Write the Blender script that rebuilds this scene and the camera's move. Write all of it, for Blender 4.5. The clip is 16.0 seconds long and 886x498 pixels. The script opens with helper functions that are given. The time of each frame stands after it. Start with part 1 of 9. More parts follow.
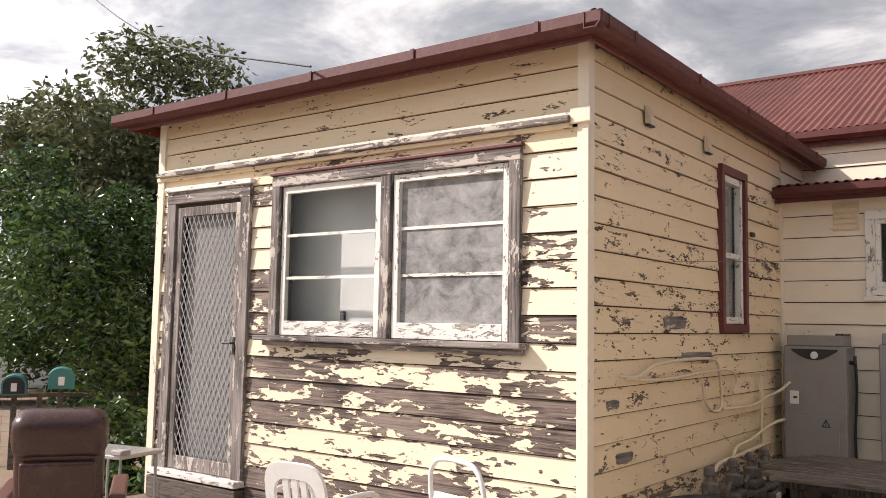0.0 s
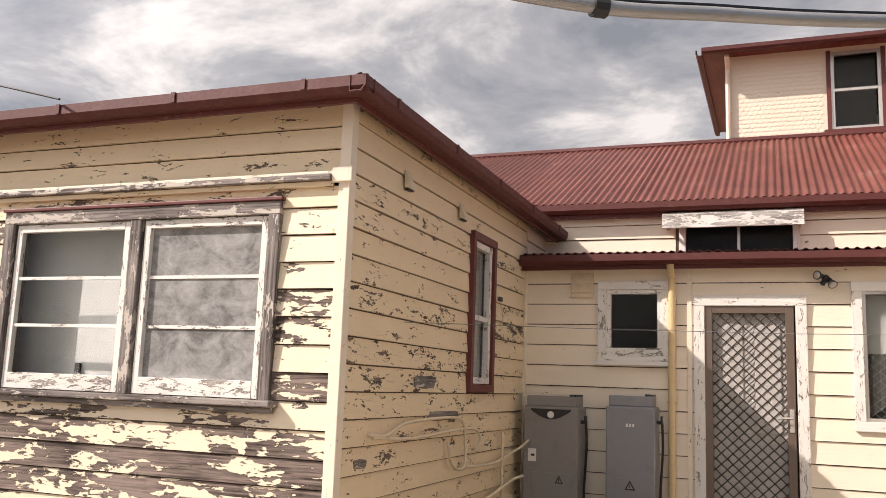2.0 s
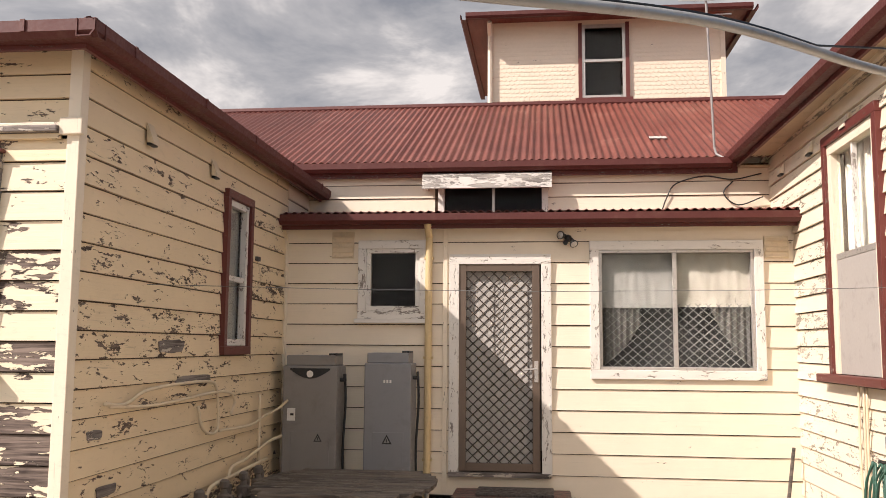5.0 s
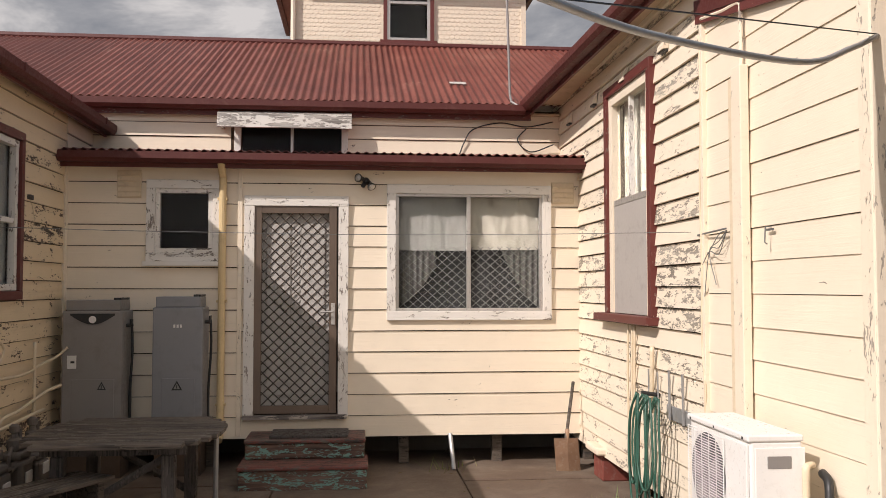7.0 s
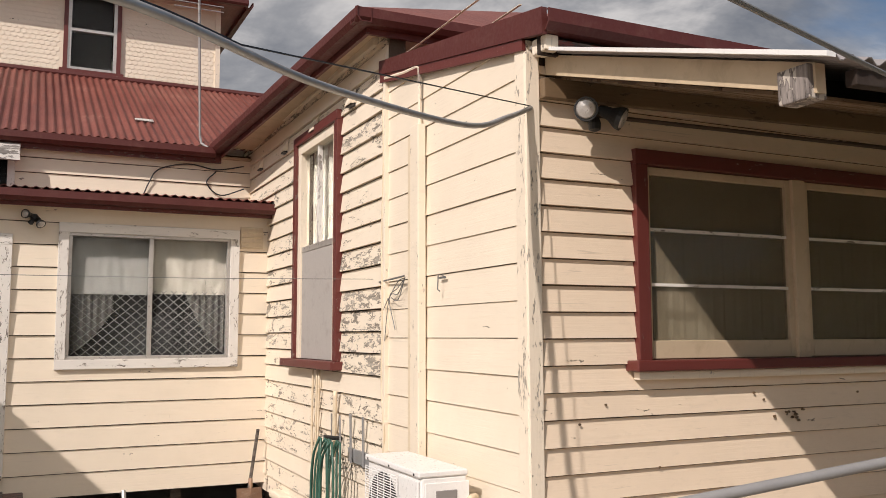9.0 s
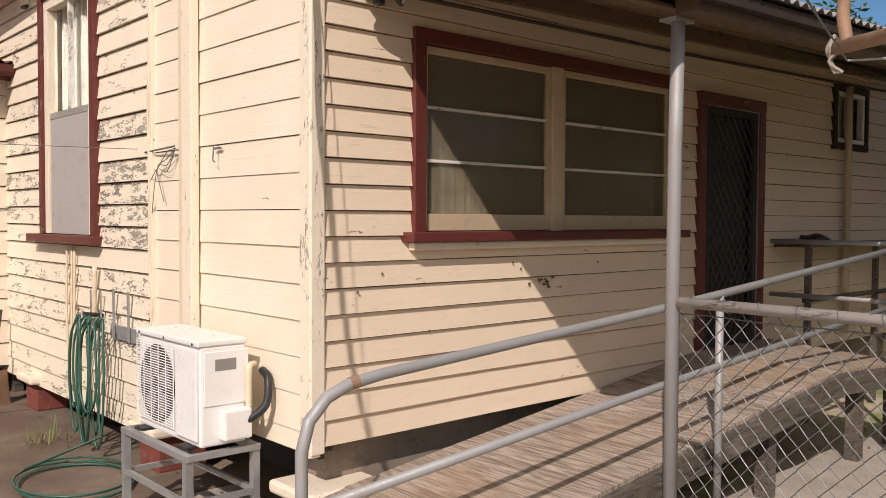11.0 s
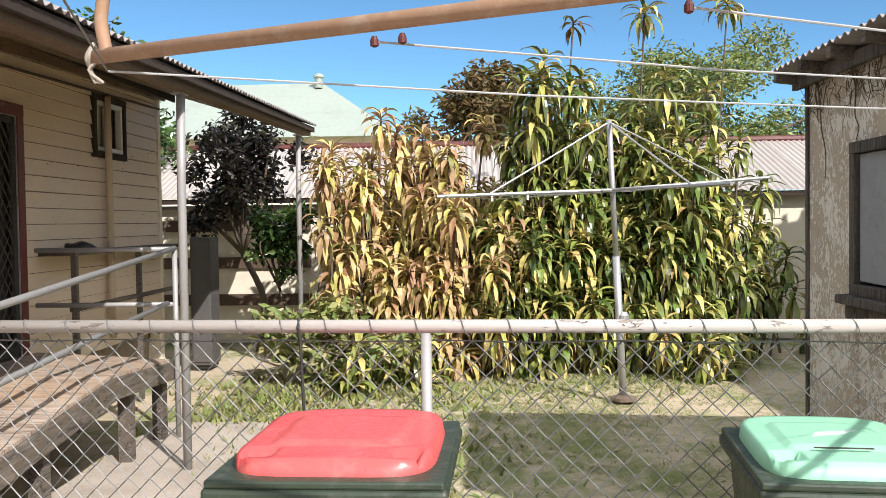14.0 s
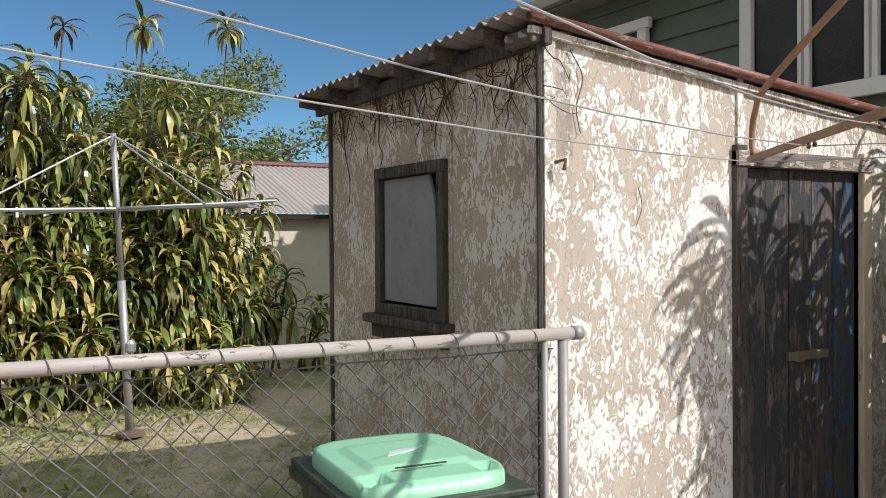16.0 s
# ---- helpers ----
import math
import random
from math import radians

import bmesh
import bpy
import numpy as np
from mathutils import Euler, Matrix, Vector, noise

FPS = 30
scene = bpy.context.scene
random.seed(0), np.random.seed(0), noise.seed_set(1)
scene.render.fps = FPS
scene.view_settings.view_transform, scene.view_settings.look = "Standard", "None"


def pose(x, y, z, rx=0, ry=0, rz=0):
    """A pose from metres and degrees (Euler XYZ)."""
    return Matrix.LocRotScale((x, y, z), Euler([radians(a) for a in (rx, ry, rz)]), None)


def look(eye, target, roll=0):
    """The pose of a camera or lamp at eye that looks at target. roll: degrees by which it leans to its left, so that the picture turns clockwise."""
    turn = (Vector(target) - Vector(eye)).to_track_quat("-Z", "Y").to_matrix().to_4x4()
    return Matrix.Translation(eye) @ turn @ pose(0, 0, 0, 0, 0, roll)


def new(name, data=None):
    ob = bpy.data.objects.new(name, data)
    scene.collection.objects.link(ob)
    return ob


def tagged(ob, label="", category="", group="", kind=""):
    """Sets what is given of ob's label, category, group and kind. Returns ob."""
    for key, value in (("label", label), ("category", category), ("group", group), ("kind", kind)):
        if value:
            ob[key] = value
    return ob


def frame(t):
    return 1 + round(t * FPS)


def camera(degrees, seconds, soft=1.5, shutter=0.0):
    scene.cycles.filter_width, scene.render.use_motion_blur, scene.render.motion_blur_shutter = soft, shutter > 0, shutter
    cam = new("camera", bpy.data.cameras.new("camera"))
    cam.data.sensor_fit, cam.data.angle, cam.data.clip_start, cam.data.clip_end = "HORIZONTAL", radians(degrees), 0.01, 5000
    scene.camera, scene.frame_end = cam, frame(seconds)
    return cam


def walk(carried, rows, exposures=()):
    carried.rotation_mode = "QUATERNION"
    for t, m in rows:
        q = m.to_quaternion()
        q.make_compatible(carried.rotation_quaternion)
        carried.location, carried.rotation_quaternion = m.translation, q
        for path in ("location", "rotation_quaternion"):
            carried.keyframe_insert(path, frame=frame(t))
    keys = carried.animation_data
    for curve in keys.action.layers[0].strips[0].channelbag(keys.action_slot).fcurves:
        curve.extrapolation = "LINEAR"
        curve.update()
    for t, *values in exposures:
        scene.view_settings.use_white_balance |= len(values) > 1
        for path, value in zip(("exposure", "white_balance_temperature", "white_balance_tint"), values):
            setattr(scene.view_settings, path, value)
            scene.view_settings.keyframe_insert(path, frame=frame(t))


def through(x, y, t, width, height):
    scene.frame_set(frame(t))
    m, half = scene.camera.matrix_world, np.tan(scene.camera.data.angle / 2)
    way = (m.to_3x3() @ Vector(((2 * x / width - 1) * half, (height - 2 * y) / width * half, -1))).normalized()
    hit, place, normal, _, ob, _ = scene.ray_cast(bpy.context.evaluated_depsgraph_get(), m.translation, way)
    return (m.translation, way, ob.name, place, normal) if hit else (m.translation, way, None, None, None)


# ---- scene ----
cam = camera(53.9, 16.0, soft=0.7)
PATH = [
    (0, (-0.056, -0.113, 1.577), (-1.245, 1.486, 1.748), 1.0),
    (0.5, (-0.061, -0.115, 1.581), (-1.154, 1.551, 1.759), 1.4),
    (1, (-0.056, -0.116, 1.586), (-1.028, 1.619, 1.798), 1.6),
    (1.5, (-0.041, -0.109, 1.591), (-0.88, 1.688, 1.848), 1.8),
    (2, (-0.021, -0.097, 1.599), (-0.734, 1.746, 1.907), 2.1),
    (2.5, (0.003, -0.08, 1.605), (-0.593, 1.798, 1.951), 2.3),
    (3, (0.027, -0.063, 1.609), (-0.437, 1.848, 1.975), 2.2),
    (3.5, (0.054, -0.046, 1.61), (-0.291, 1.888, 1.981), 1.7),
    (3.7, (0.067, -0.042, 1.61), (-0.245, 1.899, 1.98), 1.4),
    (5.8, (0.233, -0.003, 1.64), (0.065, 1.987, 1.747), 0.1),
    (6, (0.25, 0.001, 1.64), (0.115, 1.994, 1.731), -0.0),
    (6.5, (0.288, 0.003, 1.639), (0.299, 2.002, 1.722), -0.2),
    (7, (0.321, 0.01, 1.639), (0.518, 1.998, 1.729), 0.0),
    (7.5, (0.347, 0.016, 1.637), (0.776, 1.965, 1.767), 0.4),
    (8, (0.367, -0.001, 1.635), (1.035, 1.877, 1.8), 0.8),
    (8.5, (0.382, -0.042, 1.631), (1.189, 1.779, 1.818), 0.5),
    (8.6, (0.381, -0.047, 1.631), (1.206, 1.763, 1.834), 0.7),
    (8.7, (0.377, -0.051, 1.63), (1.202, 1.759, 1.835), 0.3),
    (10.8, (0.205, -0.041, 1.567), (1.507, 1.478, 1.544), 0.1),
    (11, (0.186, -0.041, 1.564), (1.519, 1.448, 1.494), 0.3),
    (11.5, (0.152, -0.051, 1.56), (1.571, 1.351, 1.416), 0.4),
    (12, (0.134, -0.089, 1.564), (1.656, 1.202, 1.428), 0.7),
    (12.5, (0.136, -0.102, 1.572), (1.822, 0.965, 1.438), 1.2),
    (13, (0.162, -0.052, 1.588), (1.98, 0.773, 1.467), 0.5),
    (13.5, (0.193, -0.012, 1.59), (2.136, 0.452, 1.502), -0.5),
    (14, (0.257, -0.003, 1.578), (2.254, 0.081, 1.515), -0.8),
    (14.5, (0.344, -0.018, 1.571), (2.323, -0.302, 1.513), -0.9),
    (15, (0.422, -0.001, 1.579), (2.351, -0.527, 1.512), -1.8),
    (15.5, (0.499, 0.084, 1.579), (2.342, -0.688, 1.515), -1.3),
    (16, (0.554, 0.196, 1.574), (2.271, -0.829, 1.55), -0.4),
]
EXPOSURE = [(0.0, 0.42, 6650, 16.0), (3.5, 0.38, 7050, 17.5), (5.8, 0.28, 6850, 16.0), (6.5, 0.12, 6800, 16.0), (7.0, -0.08, 6700, 15.0), (8.5, -0.20, 6650, 14.0), (11.0, -0.22, 6750, 16.0), (12.0, -0.16, 6850, 16.0), (12.5, 0.06, 6850, 16.0), (13.0, 0.36, 6800, 14.0), (13.6, 0.58, 6650, 11.0), (14.1, 0.68, 6350, 10.5), (14.6, 0.48, 6350, 10.5), (15.0, 0.16, 6350, 9.5), (16.0, 0.02, 6350, 9.5)]
walk(cam, [(t, look(eye, target, roll)) for t, eye, target, roll in PATH], EXPOSURE)

# ---------------------------------------------------------------- light
SUN_WAY = Vector((1.47, 1.0, -1.41)).normalized()
SUN_UP = math.asin(-SUN_WAY.z)
SUN_ROUND = math.atan2(-SUN_WAY.x, -SUN_WAY.y)
sun = new("sun", bpy.data.lights.new("sun", "SUN"))
sun.data.energy, sun.data.angle, sun.data.color = 4.4, radians(0.5), (1.0, 0.94, 0.895)
sun.matrix_world = look((0, 0, 0), SUN_WAY)


def node(tree, kind, ins=None, **props):
    """A node with its properties and inputs (values or sockets) set."""
    n = tree.nodes.new(kind)
    for k, v in props.items():
        if k == "op":
            n.operation = v
        elif k == "blend":
            n.blend_type = v
        elif k == "dtype":
            n.data_type = v
        elif k == "clamp":
            n.use_clamp = v
    for k, v in (ins or {}).items():
        if isinstance(v, bpy.types.NodeSocket):
            tree.links.new(v, n.inputs[k])
        else:
            n.inputs[k].default_value = v
    return n


def ramp(tree, fac, stops):
    n = tree.nodes.new("ShaderNodeValToRGB")
    while len(n.color_ramp.elements) < len(stops):
        n.color_ramp.elements.new(0.5)
    for e, (p, c) in zip(n.color_ramp.elements, stops):
        e.position = p
        e.color = (*c, 1) if not isinstance(c, (int, float)) else (c, c, c, 1)
    tree.links.new(fac, n.inputs[0])
    return n.outputs[0]


def maths(tree, op, a, b=0.0, c=0.0):
    return node(tree, "ShaderNodeMath", {0: a, 1: b, 2: c}, op=op).outputs[0]


def mixc(tree, fac, a, b, blend="MIX"):
    n = tree.nodes.new("ShaderNodeMix")
    n.data_type, n.blend_type = "RGBA", blend
    for k, v in ((0, fac), (6, a), (7, b)):
        if isinstance(v, bpy.types.NodeSocket):
            tree.links.new(v, n.inputs[k])
        elif k == 0:
            n.inputs[k].default_value = v
        else:
            n.inputs[k].default_value = (*v, 1) if len(v) == 3 else v
    return n.outputs[2]


def noise_tex(tree, vec, scale, detail=4.0, rough=0.55, distort=0.0):
    return node(tree, "ShaderNodeTexNoise", {"Vector": vec, "Scale": scale, "Detail": detail, "Roughness": rough, "Distortion": distort}).outputs[0]


def scaled(tree, vec, s):
    return node(tree, "ShaderNodeVectorMath", {0: vec, 1: s}, op="MULTIPLY").outputs[0]


world = bpy.data.worlds.new("sky")
scene.world = world
world.use_nodes = True
wt = world.node_tree
wt.nodes.clear()
sky = wt.nodes.new("ShaderNodeTexSky")
sky.sky_type, sky.sun_disc, sky.sun_elevation, sky.sun_rotation = "NISHITA", False, SUN_UP, SUN_ROUND
sky.air_density, sky.dust_density, sky.ozone_density = 0.8, 0.0, 1.2
sky.altitude = 2500.0
way = wt.nodes.new("ShaderNodeTexCoord").outputs["Generated"]
sep = node(wt, "ShaderNodeSeparateXYZ", {0: way}).outputs
lift = maths(wt, "ADD", maths(wt, "MAXIMUM", sep[2], 0.0), 0.22)
flat = node(wt, "ShaderNodeCombineXYZ", {0: maths(wt, "DIVIDE", sep[0], lift), 1: maths(wt, "DIVIDE", sep[1], lift), 2: 0.35}).outputs[0]
puffs = noise_tex(wt, flat, 1.15, 7, 0.55, 0.25)
shade = noise_tex(wt, flat, 2.1, 6, 0.6, 0.3)
# broken cloud all round but for a wide clear gap in the east, over the back fence; overhead and behind it is unseen,
# added to fill the shade
gap = maths(wt, "MAXIMUM", maths(wt, "ADD", maths(wt, "MULTIPLY", sep[0], 0.96), maths(wt, "MULTIPLY", sep[1], -0.27)), 0.0)
front = maths(wt, "ADD", maths(wt, "SUBTRACT", 0.42, maths(wt, "MULTIPLY", maths(wt, "MAXIMUM", maths(wt, "SUBTRACT", gap, 0.45), 0.0), 2.1)), maths(wt, "MULTIPLY", maths(wt, "MAXIMUM", maths(wt, "SUBTRACT", sep[2], 0.42), 0.0), 0.6))
cover = ramp(wt, maths(wt, "ADD", puffs, maths(wt, "MULTIPLY", front, 0.85)), [(0.50, 0.0), (0.66, 1.0)])
grey = ramp(wt, shade, [(0.36, (0.30, 0.335, 0.39)), (0.5, (0.52, 0.545, 0.58)), (0.62, (0.98, 0.98, 0.97))])
SKY_FORCE, CLOUD_FORCE = 0.105, 9.2
# cloud scatters forwards: brighter towards the sun, duller away from it
to_sun = node(wt, "ShaderNodeVectorMath", {0: way, 1: tuple(-SUN_WAY)}, op="DOT_PRODUCT").outputs["Value"]
to_sun = maths(wt, "MAXIMUM", to_sun, 0.0)
silver = maths(wt, "MULTIPLY", maths(wt, "ADD", maths(wt, "MULTIPLY", maths(wt, "MULTIPLY", to_sun, to_sun), 1.1), 0.72), CLOUD_FORCE)
deep = mixc(wt, 1.0, sky.outputs[0], (0.70, 1.0, 1.04), "MULTIPLY")
mixed = mixc(wt, cover, deep, mixc(wt, 1.0, grey, silver, "MULTIPLY"))
bg = node(wt, "ShaderNodeBackground", {0: mixed, 1: SKY_FORCE})
wt.links.new(bg.outputs[0], wt.nodes.new("ShaderNodeOutputWorld").inputs[0])

# ---------------------------------------------------------------- materials


def material(name):
    m = bpy.data.materials.new(name)
    m.use_nodes = True
    t = m.node_tree
    b = t.nodes["Principled BSDF"]
    return m, t, b


def bump(t, b, height, strength=0.3, distance=0.01):
    n = node(t, "ShaderNodeBump", {"Height": height, "Strength": strength, "Distance": distance})
    t.links.new(n.outputs[0], b.inputs["Normal"])


def put(t, b, **links):
    names = {"color": "Base Color", "rough": "Roughness", "metal": "Metallic", "spec": "Specular IOR Level"}
    for k, v in links.items():
        s = b.inputs[names[k]]
        if isinstance(v, bpy.types.NodeSocket):
            t.links.new(v, s)
        else:
            s.default_value = (*v, 1) if isinstance(v, tuple) else v


def plain(name, color, rough=0.5, metal=0.0, vary=0.16, scale=6.0, dirt=(0.1, 0.08, 0.06), dirtiness=0.25, relief=0.15, each=0.08):
    """Paint, plastic or metal: a colour with blotches, some grime and fine relief."""
    m, t, b = material(name)
    v = t.nodes.new("ShaderNodeTexCoord").outputs["Object"]
    big = noise_tex(t, v, scale, 5, 0.6)
    fine = noise_tex(t, v, scale * 14, 4, 0.6)
    lo = tuple(c * (1 - vary) for c in color)
    hi = tuple(min(1, c * (1 + vary)) for c in color)
    c = mixc(t, big, lo, hi)
    rnd = node(t, "ShaderNodeObjectInfo").outputs["Random"]
    c = mixc(t, each, c, mixc(t, rnd, tuple(x * 0.55 for x in color), tuple(min(1, x * 1.35) for x in color)))
    grime = ramp(t, noise_tex(t, v, scale * 2.6, 7, 0.68, 0.4), [(0.52, 0.0), (0.75, dirtiness)])
    c = mixc(t, grime, c, dirt)
    put(t, b, color=c, rough=ramp(t, fine, [(0.3, max(0.05, rough - 0.12)), (0.7, min(1, rough + 0.12))]), metal=metal)
    bump(t, b, fine, relief, 0.003)
    return m


def peeling(name, paint, bare_lo, bare_hi, amount, along=0, scale=1.0, sprinkle=0.5, each=0.12, flake=0.6):
    """Old paint on boards: flakes off along the grain and bares grey weathered timber. along: the axis of the grain."""
    m, t, b = material(name)
    v = t.nodes.new("ShaderNodeTexCoord").outputs["Object"]
    rnd = node(t, "ShaderNodeObjectInfo").outputs["Random"]
    v = node(t, "ShaderNodeVectorMath", {0: v, 1: node(t, "ShaderNodeCombineXYZ", {0: maths(t, "MULTIPLY", rnd, 37.0), 1: 0.0, 2: maths(t, "MULTIPLY", rnd, 11.0)}).outputs[0]}, op="ADD").outputs[0]
    st = [3.0 * scale] * 3
    for k in range(3):
        st[k] *= 1.0 if k == along else 3.2
    grain = [60.0] * 3
    grain[along] = 2.2
    big = noise_tex(t, scaled(t, v, tuple(st)), 1.0, 3, 0.55, 0.6)
    edge = noise_tex(t, scaled(t, v, tuple(x * 5 for x in st)), 1.0, 6, 0.62, 0.5)
    where = maths(t, "ADD", maths(t, "MULTIPLY", big, 1.0), maths(t, "MULTIPLY", edge, sprinkle))
    where = maths(t, "ADD", where, maths(t, "MULTIPLY", maths(t, "SUBTRACT", rnd, 0.5), each))
    cut = 0.5 + 0.5 * sprinkle + 0.30 - amount * 0.5
    gone = ramp(t, maths(t, "SUBTRACT", where, cut), [(0.0, 0.0), (0.012, 1.0)])
    lip = ramp(t, maths(t, "SUBTRACT", where, cut), [(0.0, 0.0), (0.03, 1.0)])
    fibre = noise_tex(t, scaled(t, v, tuple(grain)), 1.0, 6, 0.65, 0.2)
    tone = noise_tex(t, scaled(t, v, (1.6, 1.6, 1.6)), 1.0, 4, 0.6)
    wood = mixc(t, ramp(t, maths(t, "ADD", maths(t, "MULTIPLY", fibre, 0.75), maths(t, "MULTIPLY", tone, 0.5)), [(0.50, 0.0), (0.73, 1.0)]), bare_lo, bare_hi)
    soft = noise_tex(t, v, 2.3, 5, 0.6)
    coat = mixc(t, soft, tuple(c * 0.9 for c in paint), tuple(min(1, c * 1.07) for c in paint))
    coat = mixc(t, maths(t, "MULTIPLY", ramp(t, noise_tex(t, scaled(t, v, (9, 9, 26)), 1.0, 7, 0.7, 0.5), [(0.55, 0.0), (0.72, 1.0)]), flake * 0.4), coat, tuple(c * 0.55 for c in paint))
    crack = ramp(t, noise_tex(t, scaled(t, v, tuple(x * 0.9 for x in grain)), 1.0, 3, 0.5, 1.2), [(0.27, 1.0), (0.31, 0.0)])
    coat = mixc(t, maths(t, "MULTIPLY", crack, flake * 0.6), coat, tuple(c * 0.45 for c in paint))
    put(t, b, color=mixc(t, gone, coat, wood), rough=ramp(t, gone, [(0.0, 0.48), (1.0, 0.85)]))
    h = maths(t, "SUBTRACT", maths(t, "MULTIPLY", fibre, 0.28), lip)
    bump(t, b, h, 0.9, 0.007)
    return m


CREAM = (0.80, 0.675, 0.49)
PALE = (0.82, 0.711, 0.558)
BARE_LO, BARE_HI = (0.034, 0.021, 0.016), (0.25, 0.19, 0.155)
m_board_bad = peeling("flaking cream boards", CREAM, BARE_LO, BARE_HI, 0.56, 0, 0.75, 0.66, 0.34)
m_board_worst = peeling("bare cream boards", CREAM, BARE_LO, BARE_HI, 0.77, 0, 0.62, 0.66, 0.36)
m_board_worn = peeling("worn cream boards", (0.78, 0.625, 0.41), (0.06, 0.038, 0.026), (0.225, 0.165, 0.125), 0.34, 0, 1.35, 0.85, 0.20)
m_board_some = peeling("lightly flaking cream boards", (0.78, 0.625, 0.41), (0.06, 0.038, 0.026), (0.225, 0.165, 0.125), 0.17, 0, 1.35, 0.85, 0.20)
m_board_good = peeling("sound cream boards", PALE, BARE_LO, BARE_HI, 0.02, 0, 1.2, 0.7, 0.06, 0.25)
m_board_ver = peeling("yellowed cream boards", (0.79, 0.64, 0.475), (0.2, 0.16, 0.12), (0.40, 0.33, 0.25), 0.05, 0, 1.2, 0.8, 0.08, 0.5)
m_board_rough = peeling("cracked cream boards", PALE, (0.2, 0.17, 0.13), (0.42, 0.37, 0.30), 0.34, 0, 1.6, 0.95, 0.20, 0.9)
m_trim_grey = peeling("weathered grey timber", (0.52, 0.46, 0.39), (0.075, 0.06, 0.053), (0.30, 0.26, 0.232), 0.80, 2, 1.5, 0.6)
m_trim_grey_h = peeling("weathered grey timber lying", (0.52, 0.46, 0.39), (0.075, 0.06, 0.053), (0.30, 0.26, 0.232), 0.80, 0, 1.5, 0.6)
m_trim_white = peeling("flaking white timber", (0.76, 0.72, 0.655), (0.15, 0.12, 0.10), (0.42, 0.37, 0.32), 0.34, 2, 2.4, 0.8)
m_trim_white_h = peeling("flaking white timber lying", (0.76, 0.72, 0.655), (0.15, 0.12, 0.10), (0.42, 0.37, 0.32), 0.34, 0, 2.4, 0.8)
m_hood = peeling("weathered white hood", (0.62, 0.585, 0.53), (0.14, 0.125, 0.11), (0.40, 0.37, 0.33), 0.52, 0, 1.6, 0.8)
m_trim_cream = peeling("cream corner timber", PALE, (0.22, 0.18, 0.15), (0.42, 0.37, 0.31), 0.12, 2, 2.0, 0.8)
m_corner_bare = peeling("split corner timber", PALE, (0.3, 0.26, 0.21), (0.56, 0.49, 0.40), 0.30, 2, 2.0, 0.8)
m_red_trim = peeling("red brown timber", (0.125, 0.026, 0.020), (0.09, 0.07, 0.06), (0.40, 0.33, 0.27), 0.16, 2, 2.2, 0.8)
m_red_trim_h = peeling("red brown timber lying", (0.125, 0.026, 0.020), (0.09, 0.07, 0.06), (0.40, 0.33, 0.27), 0.18, 0, 2.2, 0.8)
m_gutter = plain("red brown gutter", (0.085, 0.015, 0.011), 0.58, 0.0, 0.2, 3.0, (0.20, 0.10, 0.075), 0.3)
m_fascia = peeling("dark red fascia", (0.12, 0.024, 0.018), (0.05, 0.035, 0.03), (0.36, 0.30, 0.25), 0.22, 0, 2.6, 0.9)


m_step_red = peeling("worn red step tread", (0.20, 0.065, 0.048), (0.05, 0.04, 0.036), (0.20, 0.165, 0.14), 0.62, 0, 3.0, 0.9)

def roof_iron(name, color, faded, rust):
    """Painted iron, faded and streaked down the fall of the roof (the sheet's own y)."""
    m, t, b = material(name)
    v = t.nodes.new("ShaderNodeTexCoord").outputs["Object"]
    rnd = node(t, "ShaderNodeObjectInfo").outputs["Random"]
    v = node(t, "ShaderNodeVectorMath", {0: v, 1: node(t, "ShaderNodeCombineXYZ", {0: maths(t, "MULTIPLY", rnd, 23.0), 1: maths(t, "MULTIPLY", rnd, 9.0), 2: 0.0}).outputs[0]}, op="ADD").outputs[0]
    streak = noise_tex(t, scaled(t, v, (16.0, 0.7, 3.0)), 1.0, 5, 0.6, 0.3)
    blot = noise_tex(t, v, 1.3, 6, 0.65, 0.4)
    fine = noise_tex(t, v, 42.0, 4, 0.6)
    c = mixc(t, ramp(t, maths(t, "ADD", maths(t, "MULTIPLY", streak, 0.6), maths(t, "MULTIPLY", blot, 0.5)), [(0.42, 0.0), (0.72, 1.0)]), color, faded)
    c = mixc(t, 0.22, c, mixc(t, rnd, tuple(x * 0.6 for x in color), faded))
    c = mixc(t, ramp(t, maths(t, "ADD", maths(t, "MULTIPLY", blot, 0.6), maths(t, "MULTIPLY", fine, 0.4)), [(0.60, 0.0), (0.67, 0.7)]), c, rust)
    put(t, b, color=c, rough=ramp(t, fine, [(0.3, 0.45), (0.7, 0.68)]))
    bump(t, b, fine, 0.15, 0.003)
    return m


m_roof_red = roof_iron("faded red iron", (0.115, 0.024, 0.016), (0.22, 0.062, 0.042), (0.40, 0.27, 0.21))
m_roof_grey = plain("old grey iron", (0.30, 0.27, 0.26), 0.55, 0.2, 0.2, 1.5, (0.2, 0.12, 0.08), 0.5)
m_soffit = plain("cream soffit", (0.55, 0.43, 0.285), 0.7, 0, 0.2, 3.0, (0.25, 0.18, 0.1), 0.4)
# behind the boards its dark colour draws the shadow lines of the laps
m_under = plain("dark timber and lap shade backing", (0.085, 0.055, 0.036), 0.85, 0, 0.3, 4.0)
m_lining = peeling("stained lining boards", (0.17, 0.11, 0.06), (0.07, 0.045, 0.028), (0.16, 0.105, 0.06), 0.5, 0, 1.2, 0.7, 0.2)
m_beam = plain("brown stained beam", (0.11, 0.066, 0.037), 0.7, 0, 0.3, 3.0)
m_fascia_dark = plain("dark brown fascia", (0.03, 0.018, 0.012), 0.9, 0, 0.3, 3.0)
